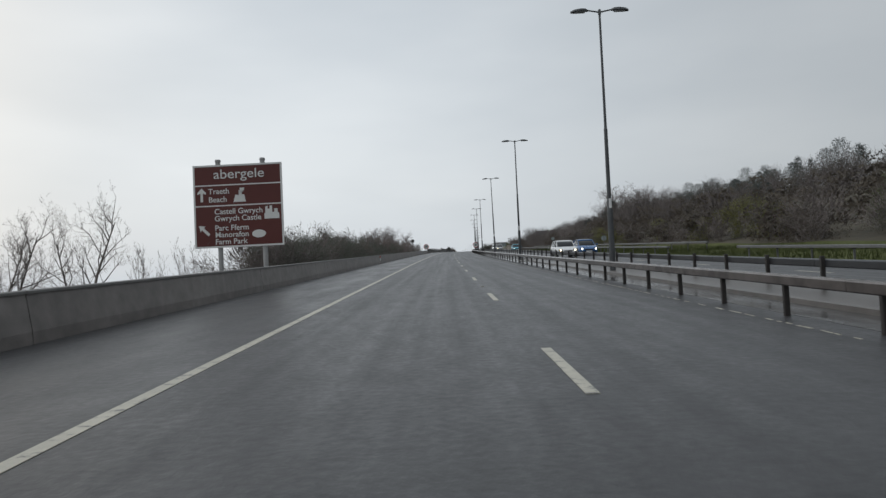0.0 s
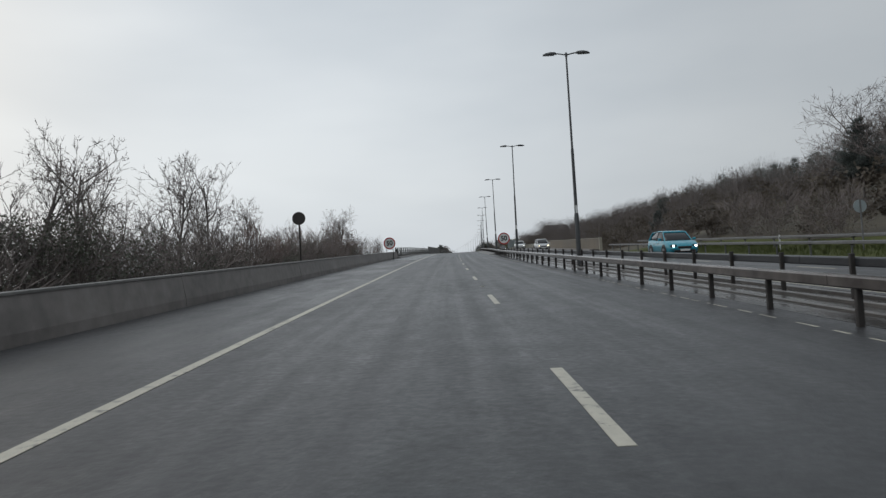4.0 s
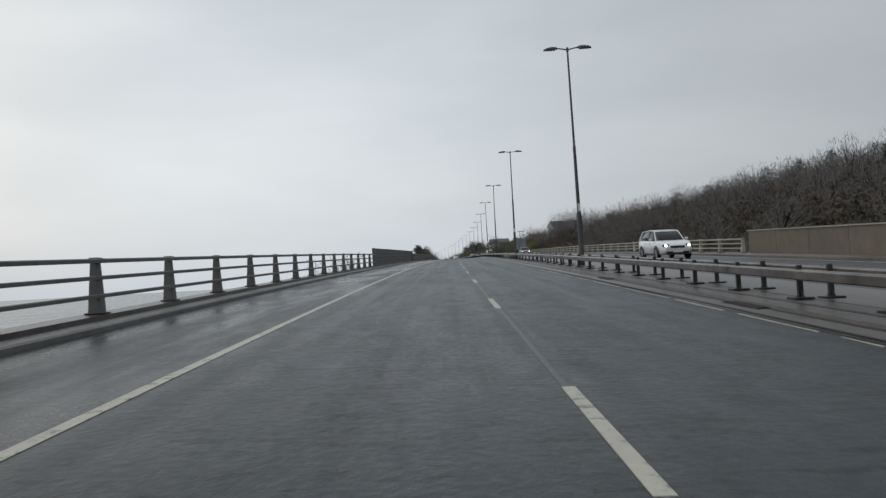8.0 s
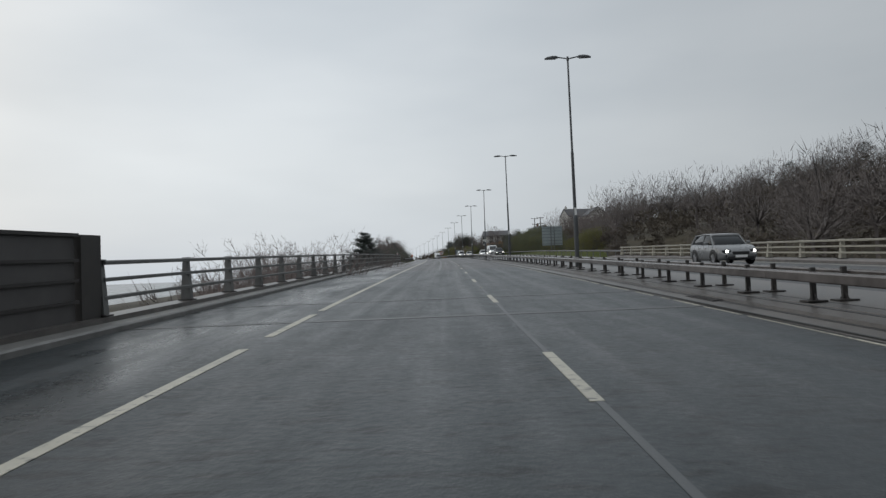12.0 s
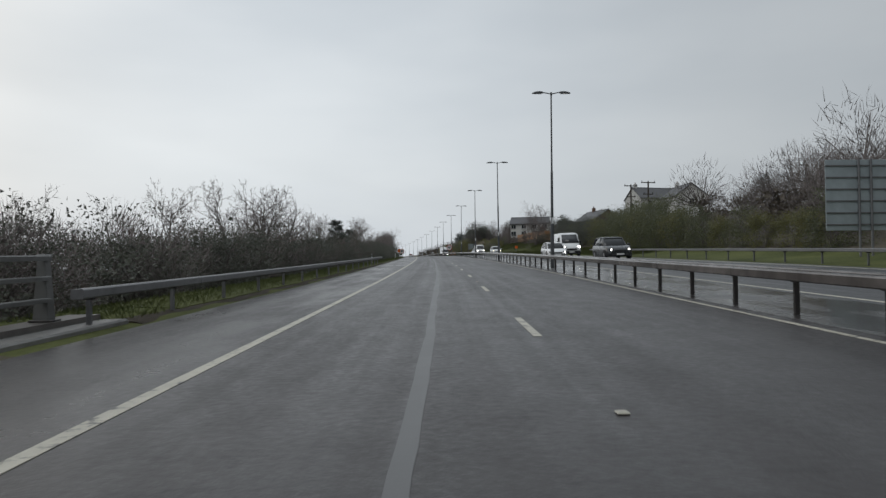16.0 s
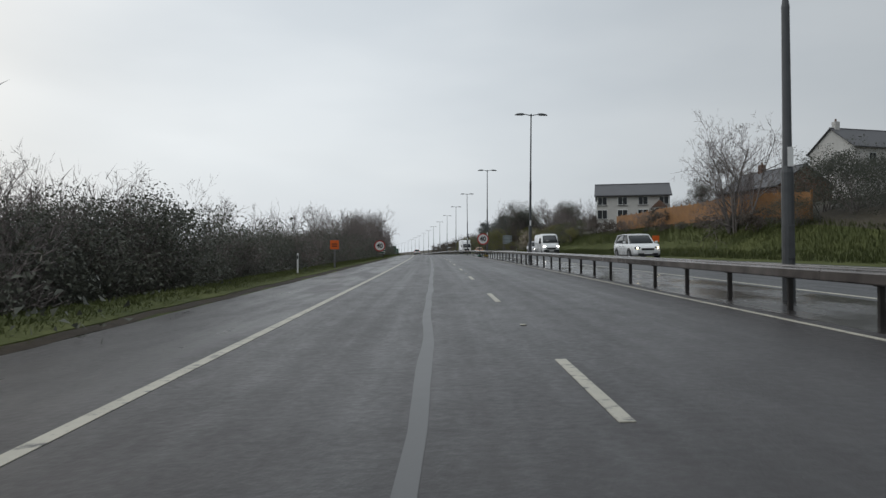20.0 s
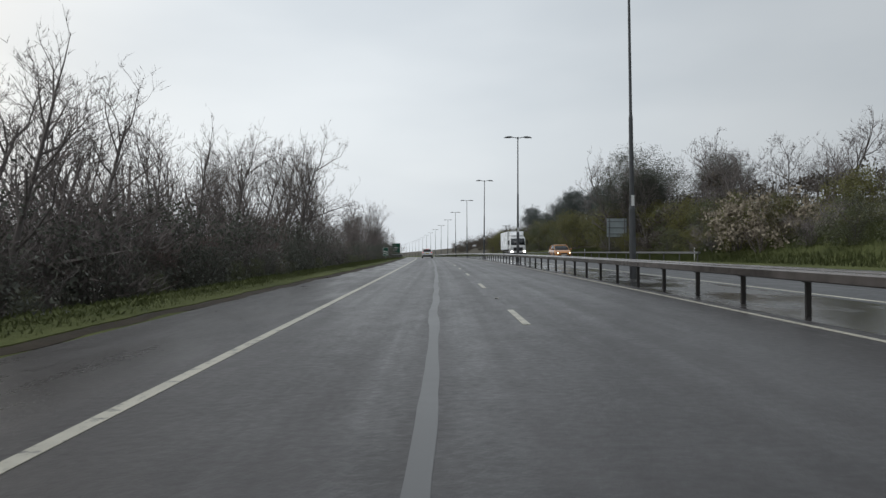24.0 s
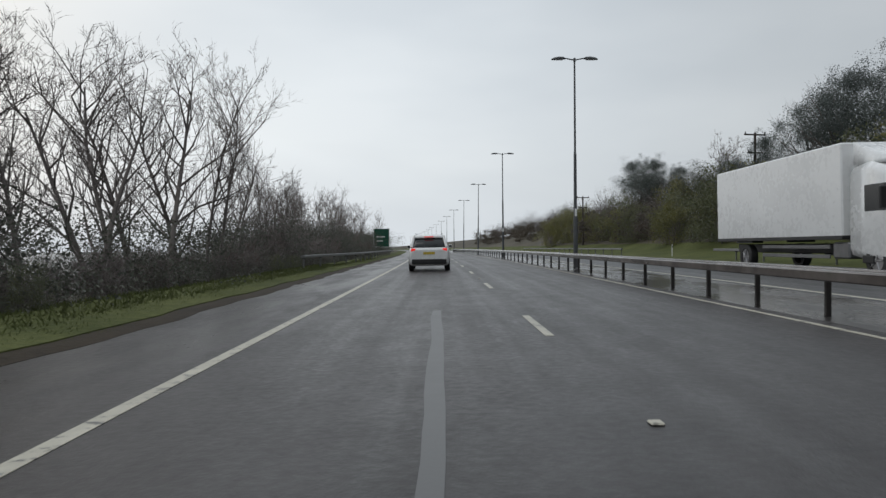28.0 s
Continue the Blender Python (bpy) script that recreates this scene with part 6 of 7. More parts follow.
w = g_rng.uniform(0.008, 0.018, n)[:, None] * np.stack([np.cos(a1), np.sin(a1), 0 * a1], 1)
up = np.stack([g_rng.normal(size=n) * 0.05, g_rng.normal(size=n) * 0.05, (0.05 + 0.06 * g_f) * g_rng.uniform(0.4, 1.2, n)], 1)
V = np.stack([P - w, P + w, P + up], 1).reshape(-1, 3)
tagged(new("grass", mesh_of("grass", V.tolist(), np.arange(3 * n).reshape(-1, 3).tolist(), GRASS_BLADE)), "short grass creeping over the muddy road edge", "grass", kind="stuff")
for s in list(v_rng.uniform(520, 640, 16)) + [575, 577, 580, 581, 553, 548]:
    plant("hedge0", s, -8.9 + v_rng.normal() * 0.3, v_rng.uniform(0.12, 0.24), 1.2)


# ---- signs ----
def lettering(text, size, material, parent, x, z, y=-0.012, align="CENTER", bold=0.0, squeeze=1.0):
    """Raised letters in the built-in font, facing backwards along the road, towards the traffic."""
    cu = bpy.data.curves.new("lettering", "FONT")
    cu.body, cu.size, cu.align_x, cu.align_y, cu.extrude, cu.offset = text, size, align, "CENTER", 0.002, bold
    tmp = bpy.data.objects.new("lettering", cu)
    scene.collection.objects.link(tmp)
    me = bpy.data.meshes.new_from_object(tmp.evaluated_get(bpy.context.evaluated_depsgraph_get()))
    bpy.data.objects.remove(tmp)
    # one mesh a letter: join pieces that lie over one another, such as an i and its dot
    b = bmesh.new()
    b.from_mesh(me)
    bpy.data.meshes.remove(me)
    left, groups = set(b.verts), []
    while left:
        stack, piece = [left.pop()], []
        while stack:
            v = stack.pop()
            piece.append(v)
            for e in v.link_edges:
                o = e.other_vert(v)
                if o in left:
                    left.remove(o)
                    stack.append(o)
        groups.append([min(v.co.x for v in piece), max(v.co.x for v in piece), piece])
    groups.sort(key=lambda g: (g[0], g[1]))
    letters = []
    for g in groups:
        if letters and g[0] + g[1] < 2 * letters[-1][1]:
            letters[-1][1] = max(letters[-1][1], g[1])
            letters[-1][2] += g[2]
        else:
            letters.append(g)
    for _, _, vs in letters:
        at = {v: k for k, v in enumerate(vs)}
        fs = [[at[v] for v in f.verts] for f in {f for v in vs for f in v.link_faces}]
        part("letter", mesh_of("letter", [v.co for v in vs], fs, material), parent=parent, at=Matrix.Translation((x, y, z)) @ pose(0, 0, 0, 90, 0, 0) @ Matrix.Diagonal((squeeze, 1, 1, 1)))
    b.free()


def plate_shape(points, material, parent, name, y0=-0.008, y1=-0.002):
    """A flat shape in the sign's plane, from (x, z) points."""
    b = bmesh.new()
    f = b.faces.new([b.verts.new((x, y0, z)) for x, z in points])
    ext = bmesh.ops.extrude_face_region(b, geom=[f])
    for v in ext["geom"]:
        if isinstance(v, bmesh.types.BMVert):
            v.co.y = y1
    bmesh.ops.recalc_face_normals(b, faces=b.faces)
    return part(name, b, material, parent)


def disc_points(cx, cz, r, n=40, ry=None):
    return [(cx + r * math.cos(2 * math.pi * i / n), cz + (ry or r) * math.sin(2 * math.pi * i / n)) for i in range(n)]


# brown tourist board
bs = thing("tourist_sign", "large brown tourist direction sign with white lettering on posts", "road sign", stand(16.0, -9.2, -0.1))
SX0, SX1, SZ0, SZ1 = -1.80, 1.78, 1.64, 4.98
part("board", box(SX0, SX1, -0.002, 0.04, SZ0, SZ1, 0.006), SIGN_BROWN, bs)
for x0, x1, z0, z1 in ((SX0, SX1, SZ1 - 0.07, SZ1), (SX0, SX1, SZ0, SZ0 + 0.07), (SX0, SX0 + 0.07, SZ0 + 0.07, SZ1 - 0.07), (SX1 - 0.07, SX1, SZ0 + 0.07, SZ1 - 0.07),
                       (SX0 + 0.07, SX1 - 0.07, 4.13, 4.18), (SX0 + 0.07, SX1 - 0.07, 3.30, 3.35)):
    part("white_border", box(x0, x1, -0.008, -0.003, z0, z1), SIGN_WHITE, bs)
for x in (-0.82, 0.98):
    part("post", rod((x, 0.12, -0.6), (x, 0.12, 5.12), 0.1, 0.1, 12), SIGN_POST, bs)
    part("post_cap", rod((x, 0.12, 5.12), (x, 0.12, 5.2), 0.12, 0.11, 12), SIGN_POST, bs)
lettering("abergele", 0.54, SIGN_WHITE, bs, 0.05, 4.58, bold=0.002, squeeze=1.12)
for text, x, z in (("Traeth", -1.2, 3.90), ("Beach", -1.2, 3.57), ("Castell Gwrych", -0.98, 3.08), ("Gwrych Castle", -0.98, 2.80), ("Parc Fferm", -0.98, 2.42), ("Manorafon", -0.98, 2.15), ("Farm Park", -0.98, 1.87)):
    lettering(text, 0.31, SIGN_WHITE, bs, x, z, align="LEFT", bold=0.004)
plate_shape([(-1.52, 3.5), (-1.42, 3.5), (-1.42, 3.85), (-1.3, 3.8), (-1.3, 3.88), (-1.47, 4.06), (-1.64, 3.88), (-1.64, 3.8), (-1.52, 3.85)], SIGN_WHITE, bs, "arrow")
plate_shape([(-1.17, 2.20), (-1.25, 2.12), (-1.5, 2.37), (-1.56, 2.30), (-1.62, 2.55), (-1.36, 2.52), (-1.42, 2.45)][::-1], SIGN_WHITE, bs, "arrow")
plate_shape([(-0.2, 3.45), (0.3, 3.45), (0.24, 3.75), (0.14, 3.75), (0.14, 3.82), (0.06, 3.82), (0.06, 4.02), (0.24, 4.02), (0.24, 3.92), (0.02, 3.92), (0.02, 3.72), (-0.12, 3.75)], SIGN_WHITE, bs, "symbol")
plate_shape([(1.02, 2.72), (1.62, 2.72), (1.62, 2.95), (1.56, 2.95), (1.56, 3.12), (1.42, 3.12), (1.42, 2.98), (1.34, 2.98), (1.34, 3.24), (1.24, 3.24), (1.24, 3.12), (1.16, 3.12), (1.16, 3.24), (1.06, 3.2), (1.06, 2.95), (1.02, 2.95)], SIGN_WHITE, bs, "symbol")
plate_shape(disc_points(0.78, 2.14, 0.28, 20, 0.16), SIGN_WHITE, bs, "symbol")


def limit_sign(number, s, lat, centre, r, legs, tilt=0.0, bags=False):
    m = stand(s, lat, 0.0)
    ob = thing("speed_limit_sign", "round %s speed limit sign, red ring, on frame" % number, "road sign", m, "speed limit signs")
    b = bmesh.new()
    bmesh.ops.create_cone(b, cap_ends=True, segments=48, radius1=r, radius2=r, depth=0.02)
    bmesh.ops.transform(b, matrix=pose(0, 0.012, 0, 90, 0, 0), verts=b.verts)
    me = bpy.data.meshes.new("disc")
    b.to_mesh(me)
    b.free()
    me.materials.append(SIGN_WHITE)
    disc = part("disc", me, parent=ob, at=Matrix.Translation((0, 0, centre)) @ pose(0, 0, 0, 0, tilt, 0))
    b = bmesh.new()
    n = 48
    out_ = [b.verts.new((r * math.cos(6.28319 * i / n), -0.004, r * math.sin(6.28319 * i / n))) for i in range(n)]
    in_ = [b.verts.new((r * 0.81 * math.cos(6.28319 * i / n), -0.004, r * 0.81 * math.sin(6.28319 * i / n))) for i in range(n)]
    for i in range(n):
        b.faces.new((out_[i], out_[(i + 1) % n], in_[(i + 1) % n], in_[i]))
    part("red_ring", b, SIGN_RED, disc)
    lettering(number, r * 1.12, SIGN_BLACK, disc, 0, 0.0, y=-0.008, bold=0.02 * r / 0.6, squeeze=0.95)
    for x in (-r * 0.55, r * 0.55):
        part("leg", rod((x, 0.05, legs), (x, 0.05, centre + r * 0.5), 0.022, 0.022, 8), STEEL_DARK, ob)
        part("strut", rod((x, 0.06, centre - r * 0.6), (x, 0.55, legs), 0.018, 0.018, 8), STEEL_DARK, ob)
    for z in (centre - r * 1.08, legs + 0.25):
        part("crossbar", rod((-r * 0.6, 0.05, z), (r * 0.6, 0.05, z), 0.02, 0.02, 8), STEEL_DARK, ob)
    if bags:
        for k, (x, c, w) in enumerate(((-0.35, GREEN_BAG, "green"), (0.3, YELLOW_BAG, "yellow"))):
            bag = thing("sandbag", "slumped %s plastic sandbag at the sign's foot" % w, "sandbag", stand(s + 0.3, lat + x, 0.02))
            b = bmesh.new()
            bmesh.ops.create_uvsphere(b, u_segments=14, v_segments=8, radius=0.5, matrix=Matrix.Translation((0, 0, 0.1)) @ Matrix.Diagonal((0.55, 0.42, 0.24, 1)))
            for v in b.verts:
                v.co.z = max(0.0, v.co.z + 0.02 * math.sin(v.co.x * 22 + k) * math.cos(v.co.y * 19))
            part("bag", b, c, bag)
            part("neck", rod((0.2, 0, 0.12), (0.3, 0.03, 0.2), 0.05, 0.03, 8), c, bag)
    return ob


limit_sign("50", 147.4, -7.08, 1.67, 0.61, -0.15, -4.0)
limit_sign("50", 149.0, 4.78, 1.70, 0.62, 0.02, 0.0)
limit_sign("40", 505.3, -6.95, 1.47, 0.61, 0.05, 6.0)
limit_sign("40", 505.9, 4.5, 1.98, 0.64, 0.02, 0.0, True)


def board_sign(name, label, s, lat, w, z0, z1, face, posts, back=False, ribs=0, extra=None):
    ob = thing(name, label, "road sign", stand(s, lat, float(ground_height(s, lat)) * 0))
    part("board", box(-w / 2, w / 2, 0.0, 0.03, z0, z1, 0.006), face, ob)
    g = float(ground_height(s, lat))
    for x in posts:
        y = -0.08 if back else 0.1
        part("post", rod((x, y, g - 0.2), (x, y, z1 + 0.03), 0.057, 0.057, 10), STEEL, ob)
    for i in range(ribs):
        z = z0 + (z1 - z0) * (i + 0.5) / ribs
        part("rib", box(-w / 2 + 0.02, w / 2 - 0.02, -0.045, -0.002, z - 0.035, z + 0.035, 0.006), STEEL, ob)
    if extra:
        extra(ob)
    return ob


def bars(n):
    def put(ob):
        for i in range(n):
            z = 0.84 + 0.27 * i
            plate_shape([(-0.27, z + 0.16), (-0.27, z + 0.05), (0.27, z - 0.11), (0.27, z)], SIGN_WHITE, ob, "stripe")
        for x0, x1, z0, z1 in ((-0.34, 0.34, 1.64, 1.67), (-0.34, 0.34, 0.58, 0.61), (-0.34, -0.31, 0.61, 1.64), (0.31, 0.34, 0.61, 1.64)):
            part("white_border", box(x0, x1, -0.008, -0.002, z0, z1), SIGN_WHITE, ob)
    return put


board_sign("countdown_marker", "green countdown marker with diagonal white stripes", 514.0, -7.2, 0.72, 0.56, 1.69, SIGN_GREEN, (0,), extra=bars(3))
board_sign("countdown_marker", "green countdown marker with two diagonal white stripes", 604.2, -7.5, 0.72, 0.56, 1.69, SIGN_GREEN, (0,), extra=bars(2))
board_sign("direction_sign", "back of a large grey direction sign with ribs", 379.0, 19.4, 3.7, 1.5, 4.95, SIGN_BACK, (-0.25, 0.35), True, 6)
board_sign("direction_sign", "back of a small grey sign on two posts", 589.5, 19.0, 2.2, 2.3, 4.35, SIGN_BACK, (-0.85, 0.85), True, 3)
board_sign("direction_sign", "dark green direction sign among the trees", 694.0, -8.6, 2.3, 1.2, 3.9, SIGN_GREEN, (-0.8, 0.8),
           extra=lambda ob: [part("white_border", box(x0, x1, -0.01, -0.002, z0, z1), SIGN_WHITE, ob) for x0, x1, z0, z1 in ((-1.15, 1.15, 3.82, 3.9), (-1.15, 1.15, 1.2, 1.28), (-1.15, -1.07, 1.28, 3.82), (1.07, 1.15, 1.28, 3.82), (-0.7, 0.5, 2.6, 2.8), (-0.7, 0.2, 2.0, 2.2))])
board_sign("roadworks_sign", "small orange sign on a thin post by the verge", 470.0, -6.95, 0.5, 1.15, 1.66, SIGN_ORANGE, (0,),
           extra=lambda ob: [part("mark", box(-0.15, 0.15, -0.006, -0.001, z, z + 0.05), SIGN_BLACK, ob) for z in (1.3, 1.42)])
board_sign("roadworks_sign", "small orange sign in the grass of the far bank", 489.0, 18.0, 0.6, 1.2, 1.75, SIGN_ORANGE, (0,))
# slim marker posts on verges
for s, lat in ((64, 17.8), (118, 18.2), (232, 16.2), (258, -7.45), (410, -7.4), (529, 16.9), (563, 16.9), (596, 17.0), (650, 17.0), (462, -7.4)):
    base = 0.2 if 154 < s < 356 and lat < 0 else (0.14 if 154 < s < 325 else float(ground_height(s, lat)))
    mk = thing("marker_post", "slim white marker post with a dark reflector", "marker post", stand(s, lat, base), "marker posts")
    part("stem", box(-0.035, 0.035, -0.02, 0.02, -0.15, 0.9, 0.006), SIGN_WHITE, mk)
    part("reflector", box(-0.025, 0.025, -0.026, -0.019, 0.65, 0.8), SIGN_BLACK, mk)
# back of a round sign on a post beyond the wall
rs = thing("round_sign", "dark back of a small round sign on a post", "road sign", stand(109.7, -7.55, 0.0))
part("post", rod((0, 0, -0.3), (0, 0, 2.95), 0.04, 0.04, 8), STEEL_DARK, rs)
part("disc", rod((0, -0.03, 2.68), (0, -0.05, 2.68), 0.3, 0.3, 24), STEEL_DARK, rs)
for s, lat, h in ((67.5, 17.6, 1.6), (110.0, 18.0, 2.14)):
    rs = thing("round_sign", "pale back of a small round sign in the far verge", "road sign", stand(s, lat, 0.0))
    part("post", rod((0, 0, -0.3), (0, 0, h + 0.3), 0.035, 0.035, 8), STEEL, rs)
    part("disc", rod((0, 0.03, h), (0, 0.05, h), 0.3, 0.3, 24), SIGN_BACK, rs)


# ---- vehicles ----
def loft(rings, close_ends=True):
    b = bmesh.new()
    vs = [[b.verts.new(p) for p in r] for r in rings]
    n = len(rings[0])
    for r, q in zip(vs, vs[1:]):
        for i in range(n):
            b.faces.new((r[i], r[(i + 1) % n], q[(i + 1) % n], q[i]))
    if close_ends:
        b.faces.new(vs[0])
        b.faces.new(vs[-1])
    bmesh.ops.recalc_face_normals(b, faces=b.faces)
    for f in b.faces:
        f.smooth = len(f.verts) == 4
    return b


def stand_on(s, lat, back=False):
    """A vehicle's pose on the sloping road; back: coming towards us."""
    y = Vector((along(s + 1.3, lat) - along(s - 1.3, lat)).tolist()).normalized()
    x = Vector((along(s, lat + 0.8) - along(s, lat - 0.8)).tolist()).normalized()
    if back:
        x, y = -x, -y
    z = x.cross(y).normalized()
    x = y.cross(z)
    m = Matrix((x, y, z)).transposed().to_4x4()
    m.translation = along(s, lat, 0.006).tolist()
    return m


def wheel(parent, x, y, r, w):
    side = 1 if x > 0 else -1
    b = bmesh.new()
    n = 24
    prof = [(-w / 2, r * 0.62), (-w / 2, r * 0.93), (-w * 0.36, r), (w * 0.36, r), (w / 2, r * 0.93), (w / 2, r * 0.62)]
    rings = [[b.verts.new((px, pr * math.cos(6.28319 * k / n), pr * math.sin(6.28319 * k / n))) for px, pr in prof] for k in range(n)]
    for k in range(n):
        a, c = rings[k], rings[(k + 1) % n]
        for i in range(len(prof) - 1):
            b.faces.new((a[i], c[i], c[i + 1], a[i + 1]))
    bmesh.ops.recalc_face_normals(b, faces=b.faces)
    wh = part("wheel", b, TYRE, parent, at=Matrix.Translation((x, y, r)))
    rim = rod((side * w * 0.30, 0, 0), (side * w * 0.42, 0, 0), r * 0.63, r * 0.6, 20)
    for k in range(5):
        a = 6.28319 * k / 5
        rod((side * w * 0.43, 0, 0), (side * w * 0.43, r * 0.56 * math.cos(a), r * 0.56 * math.sin(a)), 0.035, 0.025, 6, rim)
    part("rim", rim, ALLOY, wh)
    return wh


def car(label, m, colour, L=4.2, W=1.78, H=1.5, belt=0.95, hood=0.88, clear=0.2, screen=0.95, roof=(0.35, -1.35), tail=-1.95, boot=None, lights=HEADLIGHT, wr=0.32, group="", base=None, name="car"):
    """screen, roof, tail: where the windscreen's foot, the roof's ends and the rear glass's foot lie along the car."""
    ob = thing(name, label, "van" if name == "van" else "car", m, group)
    h = L / 2
    w = W / 2
    boot = belt if boot is None else boot
    paint = CAR[colour]
    st = [(-h, clear + 0.2, boot - 0.14, 0.86), (-h + 0.08, clear + 0.06, boot - 0.03, 0.94), (-h + 0.5, clear, boot, 0.995), (tail + 0.15, clear, max(boot, belt) , 1.0), (0, clear, belt, 1.0), (screen, clear, belt - 0.02, 1.0),
          (screen + (h - screen) * 0.45, clear, hood, 0.99), (h - 0.32, clear + 0.02, hood - 0.1, 0.94), (h - 0.07, clear + 0.08, hood - 0.24, 0.82), (h, clear + 0.16, hood - 0.38, 0.7)]
    rings = []
    for y, lo, hi, k in sorted(st):
        q = w * k
        mid = lo + (hi - lo) * 0.55
        half = [(q * 0.86, lo), (q * 0.97, lo + 0.09), (q, mid), (q * 0.985, hi - 0.16), (q * 0.93, hi - 0.03), (q * 0.80, hi)]
        rings.append([(x, y, z) for x, z in half] + [(-x, y, z) for x, z in reversed(half)])
    part("body", loft(rings), paint, ob)
    g = []
    for y, z0, z1, k0, k1 in ((tail, boot - 0.05, boot + 0.0, 0.84, 0.82), (roof[1], belt - 0.05, H - 0.07, 0.91, 0.70), ((roof[0] + roof[1]) / 2, belt - 0.05, H - 0.015, 0.92, 0.72), (roof[0], belt - 0.05, H - 0.05, 0.92, 0.70), (screen + 0.05, belt - 0.06, belt - 0.02, 0.86, 0.82)):
        half = [(w * k0, z0), (w * (k0 * 0.55 + k1 * 0.45), z0 + (z1 - z0) * 0.5), (w * k1, z1 - 0.02), (w * k1 * 0.8, z1)]
        g.append([(x, y, z) for x, z in half] + [(-x, y, z) for x, z in reversed(half)])
    part("glasshouse", loft(g), GLASS_DARK, ob)
    rr = []
    for y, z in ((roof[1] - 0.12, H - 0.12), (roof[1], H - 0.052), ((roof[0] + roof[1]) / 2, H), (roof[0], H - 0.032), (roof[0] + 0.1, H - 0.085)):
        k = 0.735 * w
        half = [(k, z - 0.055), (k * 0.97, z - 0.012), (k * 0.7, z)]
        rr.append([(x, y, zz) for x, zz in half] + [(-x, y, zz) for x, zz in reversed(half)])
    part("roof", loft(rr), paint, ob)
    for sx in (-1, 1):
        part("pillar", rod((sx * w * 0.85, screen + 0.02, belt - 0.04), (sx * w * 0.715, roof[0] + 0.03, H - 0.07), 0.035, 0.03, 6), paint, ob)
        part("pillar", rod((sx * w * 0.85, tail + 0.02, boot - 0.02), (sx * w * 0.715, roof[1] - 0.05, H - 0.09), 0.07, 0.06, 6), paint, ob)
        part("pillar", rod((sx * w * 0.915, -0.25, belt - 0.04), (sx * w * 0.725, -0.3, H - 0.06), 0.03, 0.03, 6), TRIM_BLACK, ob)
        mir = part("wing_mirror", box(sx * (w + 0.09) - 0.09, sx * (w + 0.09) + 0.09, screen - 0.28, screen - 0.16, belt - 0.02, belt + 0.12, 0.03), paint, ob)
        part("mirror_glass", box(sx * (w + 0.09) - 0.07, sx * (w + 0.09) + 0.07, screen - 0.286, screen - 0.281, belt, belt + 0.1), GLASS_DARK, mir)
        hl = box(sx * w * 0.66 - 0.17, sx * w * 0.66 + 0.17, h - 0.26, h - 0.035, hood - 0.33, hood - 0.2, 0.035)
        part("headlight_housing", hl, GLASS_DARK, ob)
        part("headlight", rod((sx * w * 0.68, h - 0.05, hood - 0.265), (sx * w * 0.68, h - 0.012, hood - 0.265), 0.06, 0.055, 14), lights, ob)
        part("tail_light", box(sx * w * 0.76 - 0.1, sx * w * 0.76 + 0.1, -h + 0.0, -h + 0.2, boot - 0.2, boot - 0.06, 0.03), TAIL_RED, ob)
        part("sill", box(sx * w * 0.975 - 0.02, sx * w * 0.975 + 0.02, -h + 1.2, h - 1.25, clear - 0.01, clear + 0.1, 0.01), TRIM_BLACK, ob)
        for y in (-h + 0.82, h - 0.88):
            arch = bmesh.new()
            n = 14
            pr = [[arch.verts.new((sx * (w + 0.004), y + (wr + d) * math.cos(math.pi * k / n), wr + (wr + d) * math.sin(math.pi * k / n))) for k in range(n + 1)] for d in (0.0, 0.07)]
            for k in range(n):
                arch.faces.new((pr[0][k], pr[0][k + 1], pr[1][k + 1], pr[1][k]))
            ex = bmesh.ops.extrude_face_region(arch, geom=arch.faces[:])
            for v in ex["geom"]:
                if isinstance(v, bmesh.types.BMVert):
                    v.co.x -= sx * 0.06
            bmesh.ops.recalc_face_normals(arch, faces=arch.faces)
            part("wheel_arch", arch, TRIM_BLACK, ob)
            wheel(ob, sx * (w - 0.095), y, wr, 0.21)
            part("door_handle", box(sx * (w - 0.005) - 0.02, sx * (w - 0.005) + 0.02, -0.62 if y < 0 else 0.1, -0.44 if y < 0 else 0.28, belt - 0.2, belt - 0.165, 0.008), TRIM_BLACK, ob)
    part("grille", box(-w * 0.42, w * 0.42, h - 0.1, h + 0.012, hood - 0.42, hood - 0.28, 0.02), TRIM_BLACK, ob)
    part("front_bumper", box(-w * 0.66, w * 0.66, h - 0.2, h + 0.03, clear + 0.06, clear + 0.2, 0.03), TRIM_BLACK, ob)
    part("rear_bumper", box(-w * 0.84, w * 0.84, -h - 0.03, -h + 0.2, clear + 0.08, clear + 0.3, 0.03), TRIM_BLACK, ob)
    part("blank_plate", box(-0.26, 0.26, h + 0.028, h + 0.036, clear + 0.14, clear + 0.25), SIGN_WHITE, ob)
    part("blank_plate", box(-0.26, 0.26, -h - 0.012, -h + 0.01, boot - 0.33, boot - 0.22), PLATE_YELLOW, ob)
    return ob


